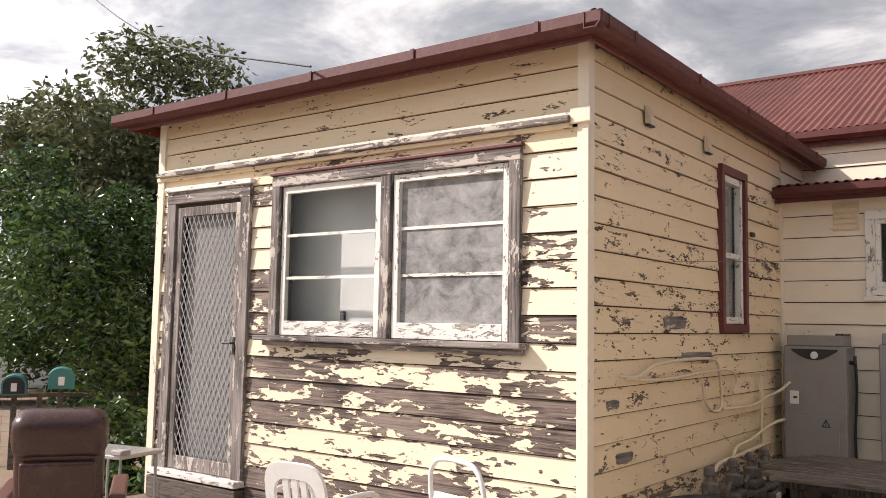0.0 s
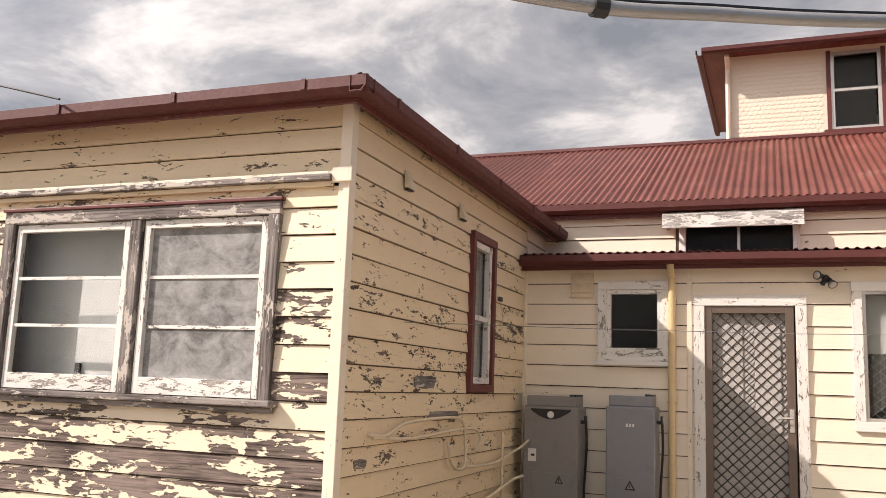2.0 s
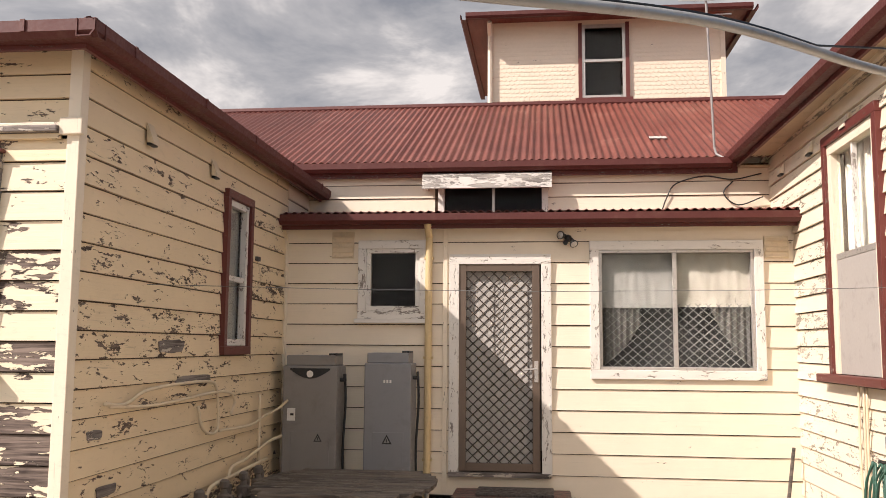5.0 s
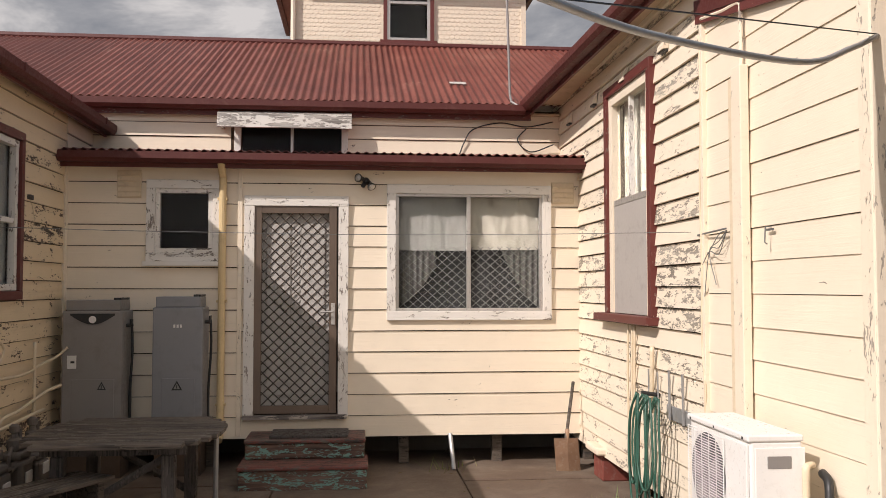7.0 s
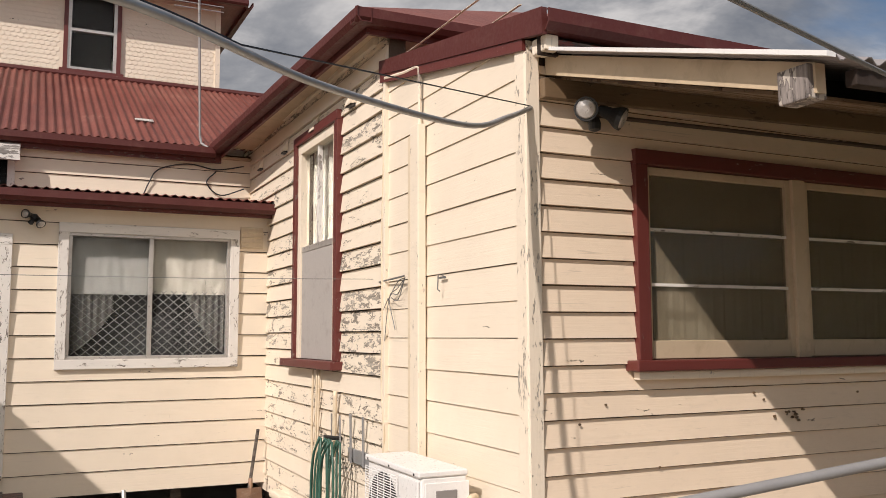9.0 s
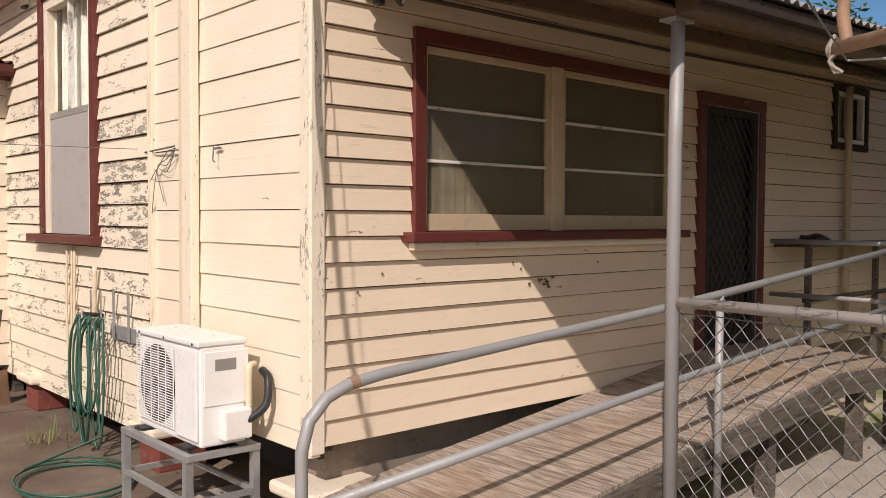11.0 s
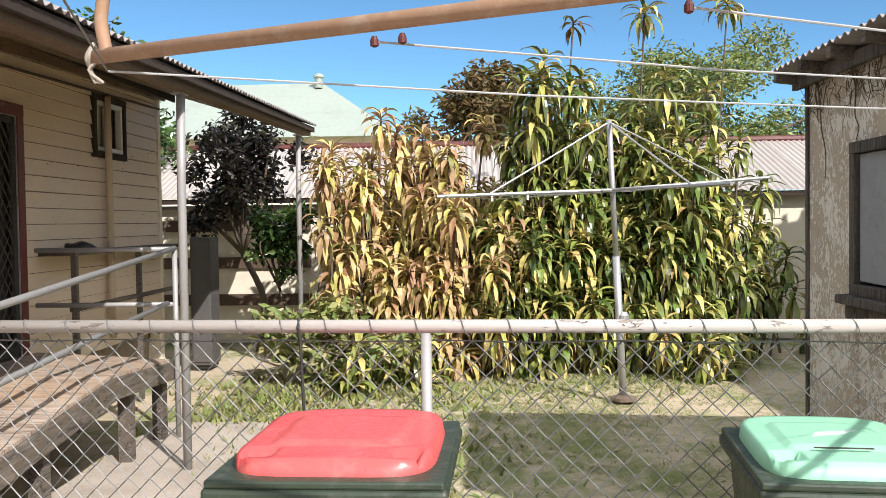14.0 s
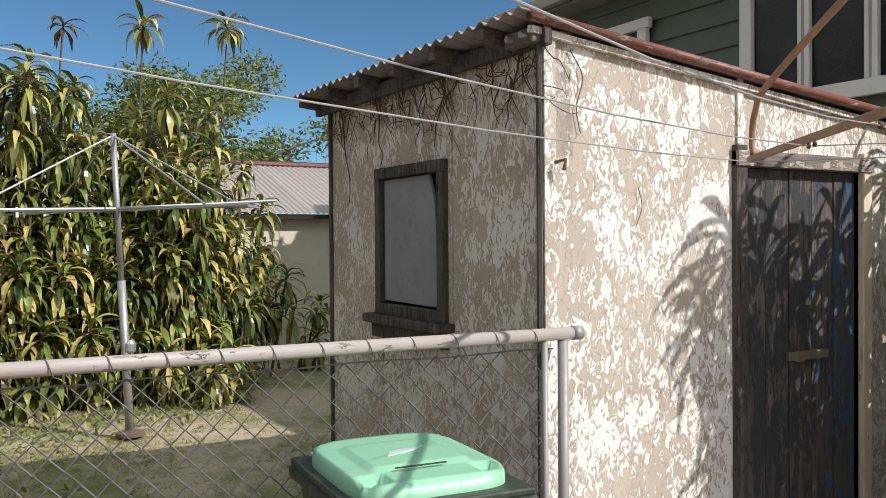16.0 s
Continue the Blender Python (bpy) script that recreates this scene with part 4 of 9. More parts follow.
ex0, ex1, ey0, ey1, ez = TX0 - 0.34, TX1 + 0.34, TY - 0.36, TY + 3.86, 6.52
v = [bm.verts.new(p) for p in ((ex0, ey0, ez), (ex1, ey0, ez), (ex1, ey1, ez), (ex0, ey1, ez), (1.1, TY + 1.75, 7.35))]
for f in ((0, 1, 4), (1, 2, 4), (2, 3, 4), (3, 0, 4), (3, 2, 1, 0)):
    bm.faces.new([v[i] for i in f])
part("tower_roof", bm, m_roof_red, tw)
for a, b_, o in (((ex0, ey0, 6.45), (ex1, ey0, 6.45), (0, -1, 0)), ((ex0, ey1, 6.45), (ex0, ey0, 6.45), (-1, 0, 0)), ((ex1, ey0, 6.45), (ex1, ey1, 6.45), (1, 0, 0))):
    part("gutter", gutter(bmesh.new(), a, b_, o, 0.09, 0.085), m_gutter, tw)
part("downpipe", rod([(TX0 + 0.0, TY - 0.30, 6.44), (TX0 + 0.0, TY - 0.06, 6.30), (TX0 + 0.0, TY - 0.06, 5.05)], 0.035, 8), m_trim_cream, tw)

# ---------------------------------------------------------------- the building with the veranda
RIGHT = wall_frame((2.6, 9.9, 0), (0, -1))
rt_holes = [(2.36, 3.34, 1.44, 3.30)]
wall_right = cut_wall("wall_8", RIGHT, 4.43, 0.13, 3.78, rt_holes, m_under, "cream weatherboard wall with cracked paint")
clad(wall_right, 0.0, 4.41, 0.105, 3.76, 0.155, [(2.23, 3.47, 1.37, 3.42)], lambda r, n: m_board_rough if r % 5 != 2 else m_board_good, rng, 0.028)
wall_add = cut_wall("wall_9", RIGHT @ Matrix.Translation((4.43, 0, 0)), 1.84, 0.375, 3.08, [], m_under, "smooth wide cream board wall of the addition")
clad(wall_add, 0.0, 1.80, 0.372, 0.474, 0.12, [], m_board_good, rng, 0.014, gap=0.003)
clad(wall_add, 0.0, 1.80, 0.476, 3.5, 0.1887, [], m_board_good, rng, 0.014, gap=0.003, top=lambda u: 3.445 - 0.185 * u)
part("gable_filler", prism(bmesh.new(), [(0.0, 3.07), (1.84, 3.07), (1.84, 3.09), (0.0, 3.43)], 0.0, 0.1), m_under, wall_add)
part("joint_strip", box(-0.03, 0.012, -0.04, 0, 0.15, 3.5, 0.003), m_trim_cream, wall_add)
part("corner_board", box(1.77, 1.865, -0.034, 0.03, 0.36, 3.10, 0.004), m_corner_bare, wall_add)

rw = thing("window_6", "tall red-framed window with its lower half boarded grey", "window", RIGHT, kind="structure")
frame_parts(rw, 2.23, 3.47, 1.42, 3.42, 0.08, m_red_trim, m_red_trim_h, -0.06, 0.05, bottom=False)
frame_parts(rw, 2.31, 3.39, 1.425, 3.34, 0.085, m_trim_cream, m_trim_cream, -0.035, 0.05, bottom=False, name="inner_frame")
part("sill", box(2.06, 3.53, -0.12, 0.03, 1.355, 1.42, 0.008), m_red_trim_h, rw, "red-brown sill")
part("blind_board", box(2.395, 3.305, -0.015, 0.0, 1.425, 2.36, 0.003), m_blind, rw, "flat grey board over the lower sash")
part("sash_rail", box(2.395, 3.305, -0.02, 0.02, 2.36, 2.41, 0.003), m_alu_pale, rw)
part("glazing_bar", box(2.83, 2.865, -0.018, 0.02, 2.41, 3.255, 0.003), m_trim_white, rw)
pane(rw, 2.395, 2.83, 2.41, 3.255)
pane(rw, 2.865, 3.305, 2.41, 3.255)
bm = bmesh.new()
cells = 40
lo = [bm.verts.new((2.38 + 0.94 * i / cells, 0.09 + 0.02 * math.sin(i * 1.1), 2.35)) for i in range(cells + 1)]
hi = [bm.verts.new((2.38 + 0.94 * i / cells, 0.09 + 0.02 * math.sin(i * 1.1), 3.30)) for i in range(cells + 1)]
for i in range(cells):
    bm.faces.new((lo[i], lo[i + 1], hi[i + 1], hi[i]))
part("curtain", bm, m_curtain, rw, "pale gathered curtain")

rr = thing("roof_4", "hipped red iron roof of the rear building with red-brown gutters", "roof", kind="structure")
bm = bmesh.new()
hx, hy = 2.38, 5.38
v = [bm.verts.new(p) for p in ((hx, hy, 3.86), (10.6, hy, 3.86), (10.6, 13.5, 3.86), (2.08, 13.5, 3.65), (6.36, 9.3, 5.8), (6.36, 13.5, 5.8), (hx, hy, 3.82), (10.6, hy, 3.82), (10.6, 13.5, 3.82), (2.08, 13.5, 3.61))]
for f in ((0, 1, 4), (1, 2, 5, 4), (0, 4, 5, 3), (0, 6, 7, 1), (1, 7, 8, 2), (3, 9, 6, 0), (6, 9, 8, 7), (2, 8, 9, 3, 5)):
    bm.faces.new([v[i] for i in f])
part("roof_sheet", bm, m_roof_red, rr)


def hull(points):
    """A block between two four-cornered ends."""
    b = bmesh.new()
    q = [b.verts.new(p) for p in points]
    for f in ((0, 1, 2, 3), (7, 6, 5, 4), (0, 4, 5, 1), (1, 5, 6, 2), (2, 6, 7, 3), (3, 7, 4, 0)):
        b.faces.new([q[i] for i in f])
    return b


GA, GB = (hx + 0.015, hy - 0.1, 3.72), (2.225, 9.47, 3.605)
part("gutter", gutter(bmesh.new(), GB, GA, (-1, -0.037, 0)), m_gutter, rr)
part("gutter", gutter(bmesh.new(), (hx - 0.1, hy + 0.015, 3.72), (10.6, hy + 0.015, 3.72), (0, -1, 0)), m_gutter, rr)
part("fascia", hull([(GA[0] + d, hy + 0.018, z) for d, z in ((0.003, 3.68), (0.03, 3.68), (0.03, 3.84), (0.003, 3.84))] + [(GB[0] + d, GB[1], z - 0.115) for d, z in ((0.003, 3.68), (0.03, 3.68), (0.03, 3.84), (0.003, 3.84))]), m_fascia, rr)
part("fascia", box(hx + 0.045, 10.5, hy + 0.018, hy + 0.045, 3.68, 3.84), m_fascia, rr)
part("soffit", hull([(x, hy + 0.046, z) for x, z in ((GA[0] + 0.031, 3.76), (2.6, 3.76), (2.6, 3.78), (GA[0] + 0.031, 3.78))] + [(x, GB[1], z - 0.09) for x, z in ((GB[0] + 0.031, 3.76), (2.6, 3.76), (2.6, 3.78), (GB[0] + 0.031, 3.78))]), m_soffit, rr)
part("soffit", box(2.6, 10.5, hy + 0.046, 5.62, 3.76, 3.78), m_soffit, rr)
part("eave_bead", box(2.545, 2.598, 5.65, 9.45, 3.70, 3.76, 0.004), m_trim_cream, rr)
wall_hip = cut_wall("wall_10", wall_frame((2.6, 5.62, 0), (1, 0)), 7.5, 3.0, 3.78, [], m_board_good, "cream wall above the addition roof")

# skillion roof of the addition
ar = thing("roof_5", "red iron skillion roof with red-brown barge cap", "roof", kind="structure")
bm = prism(bmesh.new(), [(5.62, 3.49), (3.45, 3.12), (3.45, 3.15), (5.62, 3.525)], 2.58, 10.2, 0)
part("roof_sheet", bm, m_roof_red, ar)
part("barge_cap", prism(bmesh.new(), [(5.54, 3.447), (3.40, 3.062), (3.40, 3.195), (5.54, 3.545)], 2.545, 2.575, 0), m_gutter, ar, "red-brown barge capping")
part("barge_board", prism(bmesh.new(), [(5.54, 3.39), (3.60, 3.04), (3.60, 3.097), (5.54, 3.446)], 2.553, 2.574, 0), m_red_trim_h, ar)
part("gutter", gutter(bmesh.new(), (2.56, 3.47, 3.08), (10.25, 3.47, 3.07), (0, -1, 0)), m_gutter, ar)
part("fascia", box(2.58, 10.2, 3.475, 3.50, 2.99, 3.15), m_fascia_dark, ar)
part("loose_batten", hull([(2.66, y, z) for y, z in ((3.44, 3.035), (3.474, 3.035), (3.474, 3.06), (3.44, 3.06))] + [(3.75, y, z) for y, z in ((3.43, 3.04), (3.47, 3.04), (3.47, 3.058), (3.43, 3.058))]), m_step_red, ar, "loose flaking red batten")
part("end_block", box(2.585, 2.66, 3.43, 3.56, 3.0, 3.078, 0.006), m_corner_bare, ar)

VER = wall_frame((2.6, 3.63, 0), (1, 0))
vr_holes = [(0.72, 3.08, 1.53, 2.51), (3.53, 4.32, 0.56, 2.44), (5.76, 6.38, 2.29, 2.79)]
# brown backing shows through the board gaps as painted lap shadow
wall_ver = cut_wall("wall_11", VER, 7.4, 0.40, 3.08, vr_holes, m_lining, "cream weatherboard wall under the veranda")
clad(wall_ver, 0.04, 7.37, 0.408, 2.98, 0.1331, [(0.625, 3.16, 1.43, 2.60), (3.43, 4.42, 0.55, 2.54), (5.70, 6.44, 2.235, 2.845)], m_board_ver, rng, 0.027, gap=0.007)
part("corner_board", box(-0.03, 0.05, -0.034, 0.03, 0.375, 3.04, 0.004), m_corner_bare, wall_ver)
part("corner_board", box(7.35, 7.43, -0.034, 0.1, 0.375, 3.04, 0.004), m_trim_cream, wall_ver)
wall_east = cut_wall("wall_12", wall_frame((10.1, 3.63, 0), (0, 1)), 9.8, 0.0, 3.62, [], m_board_good, "cream weatherboard end wall")
tagged(mesh_object("floor", box(2.72, 10.0, 3.75, 12.0, 0.3, 0.44), m_under), "timber floor inside the rear building", "floor", kind="structure")
tagged(mesh_object("ceiling", box(2.72, 10.0, 3.75, 9.9, 2.98, 3.02), m_inside), "plain ceiling inside the rear building", "ceiling", kind="structure")
tagged(mesh_object("wall_13", box(2.72, 10.0, 5.45, 5.55, 0.44, 2.98), m_inside), "dim partition inside the rear building", "wall", kind="structure")

vw = thing("window_7", "wide timber window framed in red-brown with three-light sashes", "window", VER, kind="structure")
frame_parts(vw, 0.625, 3.16, 1.47, 2.60, 0.08, m_red_trim, m_red_trim_h, -0.05, 0.06, bottom=False)
part("sill", box(0.56, 3.215, -0.115, 0.03, 1.435, 1.49, 0.008), m_red_trim_h, vw, "red-brown sill")
part("sill_fillet", box(0.60, 3.17, -0.07, -0.02, 1.39, 1.433, 0.006), m_trim_cream, vw)
part("mullion", box(1.775, 1.875, -0.03, 0.06, 1.49, 2.52, 0.004), m_soffit, vw)
for a, b_ in ((0.705, 1.775), (1.875, 3.08)):
    for c, d, e, f in ((a, a + 0.04, 1.495, 2.515), (b_ - 0.04, b_, 1.495, 2.515), (a + 0.04, b_ - 0.04, 1.495, 1.59), (a + 0.04, b_ - 0.04, 2.475, 2.515)):
        part("sash", box(c, d, -0.01, 0.03, e, f, 0.003), m_soffit, vw)
    for k in range(3):
        z = 1.59 + 0.295 * k
        pane(vw, a + 0.04, b_ - 0.04, z, z + 0.295, 0.01, m_dusty_glass).visible_shadow = False
        if k:
            part("glazing_bar", box(a + 0.04, b_ - 0.04, -0.006, 0.024, z - 0.008, z + 0.008), m_trim_white_h, vw)
bm = bmesh.new()
cells = 90
lo = [bm.verts.new((0.72 + 2.36 * i / cells, 0.12 + 0.006 * math.sin(i * 0.55) + 0.003 * math.sin(i * 2.3), 1.5)) for i in range(cells + 1)]
hi = [bm.verts.new((0.72 + 2.36 * i / cells, 0.12 + 0.006 * math.sin(i * 0.55), 2.52)) for i in range(cells + 1)]
for i in range(cells):
    bm.faces.new((lo[i], lo[i + 1], hi[i + 1], hi[i]))
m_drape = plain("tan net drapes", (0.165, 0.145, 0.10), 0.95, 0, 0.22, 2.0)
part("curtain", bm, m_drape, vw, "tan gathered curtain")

vd = thing("door_3", "closed dark screen door in a dark red frame", "door", VER, kind="structure")
frame_parts(vd, 3.43, 4.42, 0.555, 2.54, 0.095, m_red_trim, m_red_trim_h, -0.05, 0.1, bottom=False, name="door_frame")
leaf = thing("leaf", "", "")
leaf.parent = vd
for a, b_, c, d in ((3.53, 3.585, 0.57, 2.44), (4.265, 4.32, 0.57, 2.44), (3.585, 4.265, 2.385, 2.44), (3.585, 4.265, 0.57, 0.65)):
    part("leaf_rail", box(a, b_, -0.03, 0.0, c, d, 0.003), m_shade_and_rail_dark, leaf)
part("edge_strip", box(4.321, 4.329, -0.04, 0.0, 0.57, 2.445), m_alu_pale, leaf)
part("edge_strip", box(3.525, 4.321, -0.04, 0.0, 2.442, 2.45), m_alu_pale, leaf)
part("mesh_panel", diamond_mesh(3.585, 4.265, 0.65, 2.385, 0.09, 0.12, 0.005, -0.012), m_screen_dark, leaf)
part("leaf_back", box(3.545, 4.305, 0.03, 0.06, 0.57, 2.44), m_black, leaf, "dark door behind the screen")

vs = thing("window_8", "small dark-framed window high in the wall", "window", VER, kind="structure")
frame_parts(vs, 5.70, 6.44, 2.235, 2.845, 0.06, m_fascia_dark, m_fascia_dark, -0.05, 0.05)
frame_parts(vs, 5.765, 6.375, 2.30, 2.78, 0.04, m_white_metal, m_white_metal, -0.035, 0.03, name="sash")
part("sash", box(6.05, 6.09, -0.035, 0.03, 2.34, 2.74), m_white_metal, vs)
pane(vs, 5.805, 6.05, 2.34, 2.74)
pane(vs, 6.09, 6.335, 2.34, 2.74)
part("blind", box(5.78, 6.06, 0.05, 0.055, 2.29, 2.79), m_curtain, vs)

# ---------------------------------------------------------------- more materials
m_galv = plain("galvanised steel", (0.40, 0.40, 0.395), 0.45, 0.55, 0.18, 8.0, (0.20, 0.14, 0.10), 0.35)
m_post = plain("worn galvanised pipe", (0.32, 0.31, 0.30), 0.55, 0.2, 0.14, 5.0, (0.30, 0.25, 0.21), 0.35, 0.15, 0.05)
m_rust = plain("rusty pipe", (0.34, 0.205, 0.125), 0.7, 0.15, 0.3, 9.0, (0.52, 0.43, 0.34), 0.55)
m_rope = plain("grey cord", (0.33, 0.29, 0.24), 0.9)
m_wire = plain("galvanised wire", (0.17, 0.172, 0.165), 0.5, 0.25, 0.2, 20.0)
m_line = plain("white plastic line", (0.33, 0.33, 0.325), 0.4, 0, 0.1, 20.0)
m_white_plastic = plain("white plastic", (0.78, 0.76, 0.72), 0.4, 0, 0.06, 5.0, (0.35, 0.3, 0.22), 0.25)
m_heater = plain("grey enamelled steel", (0.25, 0.232, 0.218), 0.42, 0.0, 0.1, 2.0, (0.12, 0.10, 0.085), 0.3)
m_heater2 = plain("blue grey enamelled steel", (0.235, 0.235, 0.245), 0.42, 0.0, 0.1, 2.0, (0.12, 0.10, 0.085), 0.3)
m_old_timber = peeling("grey old timber", (0.12, 0.095, 0.072), (0.028, 0.023, 0.02), (0.18, 0.145, 0.115), 0.75, 0, 2.0, 0.6)


def ply_material():
    """Bare weathered ply: raised coarse grain running across, silver and tan in patches."""
    m, t, b = material("weathered plywood")
    v = t.nodes.new("ShaderNodeTexCoord").outputs["Object"]
    grain = noise_tex(t, scaled(t, v, (34.0, 2.6, 10.0)), 1.0, 5, 0.6, 1.1)
    fine = noise_tex(t, scaled(t, v, (110.0, 7.0, 30.0)), 1.0, 4, 0.6, 0.4)
    patch = noise_tex(t, v, 1.1, 5, 0.6, 0.4)
    c = mixc(t, ramp(t, grain, [(0.36, 0.0), (0.60, 1.0)]), (0.185, 0.135, 0.10), (0.46, 0.375, 0.30))
    c = mixc(t, ramp(t, patch, [(0.42, 0.0), (0.66, 0.55)]), c, (0.37, 0.235, 0.13))
    c = mixc(t, ramp(t, fine, [(0.32, 0.55), (0.5, 0.0)]), c, (0.10, 0.078, 0.06))
    put(t, b, color=c, rough=0.9)
    bump(t, b, maths(t, "ADD", grain, maths(t, "MULTIPLY", fine, 0.5)), 0.5, 0.006)
    return m


m_deck = ply_material()
m_vinyl = plain("brown vinyl", (0.05, 0.018, 0.013), 0.34, 0, 0.25, 5.0, (0.2, 0.13, 0.1), 0.3)
m_brown_wood = plain("red brown stained wood", (0.12, 0.045, 0.028), 0.45, 0, 0.3, 6.0)
m_hose = plain("green garden hose", (0.03, 0.10, 0.07), 0.4, 0, 0.15, 10.0)
m_brick_red = plain("red painted brick", (0.20, 0.05, 0.035), 0.75, 0, 0.3, 7.0, (0.30, 0.25, 0.2), 0.4)
m_stone_pale = plain("rough brown foundation stone", (0.27, 0.215, 0.165), 0.9, 0, 0.4, 5.0, (0.07, 0.055, 0.045), 0.7, 0.8)
m_bluestone = plain("dark foundation stone", (0.13, 0.115, 0.10), 0.9, 0, 0.35, 5.0)
m_steps = peeling("worn painted step", (0.20, 0.36, 0.31), (0.04, 0.028, 0.024), (0.20, 0.12, 0.09), 0.70, 0, 2.2, 0.9)
m_pvc = plain("cream painted pipe", (0.70, 0.58, 0.41), 0.5, 0, 0.12, 6.0)
m_pvc_yellow = plain("cream yellow downpipe", (0.66, 0.50, 0.27), 0.5, 0, 0.12, 6.0)
m_meter = plain("weathered grey gas meter", (0.15, 0.125, 0.105), 0.6, 0.1, 0.3, 6.0)
m_bin_green = plain("dark green bin plastic", (0.028, 0.042, 0.026), 0.5, 0, 0.2, 4.0, (0.25, 0.23, 0.2), 0.3)
m_lid_red = plain("faded red bin lid", (0.60, 0.092, 0.088), 0.38, 0, 0.12, 4.0, (0.62, 0.3, 0.26), 0.35, 0.08)
m_lid_green = plain("faded green bin lid", (0.27, 0.56, 0.375), 0.4, 0, 0.12, 4.0, (0.42, 0.62, 0.48), 0.4, 0.08)
m_lid_mark = plain("pale mark on the lid", (0.62, 0.72, 0.66), 0.5)


def fibro(name, film, film2, white, amount):
    """Old sheet: a thin tan film, off in ragged patches that bare the white sheet, with small pits."""
    m, t, b = material(name)
    v = t.nodes.new("ShaderNodeTexCoord").outputs["Object"]
    big = noise_tex(t, scaled(t, v, (4.6, 4.6, 3.4)), 1.0, 2, 0.5, 0.9)
    rag = noise_tex(t, scaled(t, v, (34, 34, 21)), 1.0, 6, 0.6, 1.3)
    where = maths(t, "ADD", maths(t, "MULTIPLY", big, 0.42), maths(t, "MULTIPLY", rag, 0.80))
    off = ramp(t, maths(t, "SUBTRACT", where, 0.72 - amount * 0.35), [(0.0, 0.0), (0.014, 1.0)])
    tone = noise_tex(t, v, 1.7, 5, 0.6)
    wash = noise_tex(t, scaled(t, v, (9, 9, 0.9)), 1.0, 4, 0.6, 0.3)
    coat = mixc(t, ramp(t, maths(t, "ADD", maths(t, "MULTIPLY", tone, 0.6), maths(t, "MULTIPLY", wash, 0.4)), [(0.36, 0.0), (0.64, 1.0)]), film, film2)
    pits = ramp(t, noise_tex(t, scaled(t, v, (44, 44, 30)), 1.0, 3, 0.5, 0.6), [(0.67, 0.0), (0.69, 1.0)])
    bare = mixc(t, maths(t, "MULTIPLY", pits, 0.75), mixc(t, tone, tuple(c * 0.9 for c in white), white), tuple(c * 0.5 for c in white))
    put(t, b, color=mixc(t, off, coat, bare), rough=0.85)
    bump(t, b, maths(t, "SUBTRACT", maths(t, "MULTIPLY", rag, 0.25), off), 0.9, 0.006)
    return m


m_fibro = fibro("flaking white fibro sheet", (0.42, 0.355, 0.285), (0.56, 0.49, 0.41), (0.83, 0.80, 0.75), 0.36)
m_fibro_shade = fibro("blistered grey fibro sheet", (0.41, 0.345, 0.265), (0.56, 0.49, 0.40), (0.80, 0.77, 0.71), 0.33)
m_shed_door = peeling("flaking dark blue door", (0.045, 0.05, 0.052), (0.075, 0.062, 0.055), (0.16, 0.13, 0.115), 0.52, 2, 1.6, 0.8)
m_blue = peeling("old blue paint", (0.05, 0.10, 0.18), (0.045, 0.043, 0.042), (0.14, 0.12, 0.105), 0.74, 2, 2.2, 0.8)
m_dark_timber = peeling("dark rotten timber", (0.075, 0.062, 0.055), (0.02, 0.017, 0.016), (0.14, 0.12, 0.105), 0.7, 2, 2.0, 0.7)
m_board_grey = plain("grey weathered board", (0.27, 0.285, 0.31), 0.8, 0, 0.25, 5.0, (0.12, 0.11, 0.1), 0.4)
m_vine = plain("dead vine", (0.10, 0.07, 0.045), 0.9, 0, 0.3, 9.0)
m_green_house = plain("green painted boards", (0.11, 0.145, 0.095), 0.55, 0, 0.12, 1.0)
m_roof_far = plain("pale grey iron", (0.40, 0.36, 0.335), 0.55, 0.05, 0.16, 0.9, (0.3, 0.2, 0.16), 0.3)
m_roof_mint = plain("pale green steel roof", (0.30, 0.345, 0.30), 0.45, 0, 0.06, 0.5)
m_render = plain("cream rendered wall", (0.66, 0.60, 0.48), 0.85, 0, 0.1, 0.8)
m_brass = plain("old steel latch", (0.32, 0.27, 0.20), 0.5, 0.6, 0.2, 12.0)
m_yellow_tag = plain("warning plate", (0.26, 0.25, 0.23), 0.5)
m_teal = plain("teal letterbox paint", (0.05, 0.20, 0.19), 0.45, 0, 0.1, 4.0)
m_car = plain("white car paint", (0.62, 0.63, 0.64), 0.25, 0.0, 0.04, 1.0)
m_tyre = plain("tyre rubber", (0.018, 0.018, 0.018), 0.8)


def leaf_material(name, stops, gloss=0.4, through=0.25):
    m, t, b = material(name)
    rnd = node(t, "ShaderNodeNewGeometry").outputs["Random Per Island"]
    v = t.nodes.new("ShaderNodeTexCoord").outputs["Object"]
    c = ramp(t, rnd, stops)
    c = mixc(t, ramp(t, noise_tex(t, v, 3.0, 3), [(0.35, 0.45), (0.65, 0.0)]), c, tuple(x * 0.45 for x in stops[0][1]))
    put(t, b, color=c, rough=gloss)
    add = t.nodes.new("ShaderNodeMixShader")
    tr = node(t, "ShaderNodeBsdfTranslucent", {0: c})
    add.inputs[0].default_value = through
    t.links.new(b.outputs[0], add.inputs[1])
    t.links.new(tr.outputs[0], add.inputs[2])
    t.links.new(add.outputs[0], t.nodes["Material Output"].inputs[0])
    return m


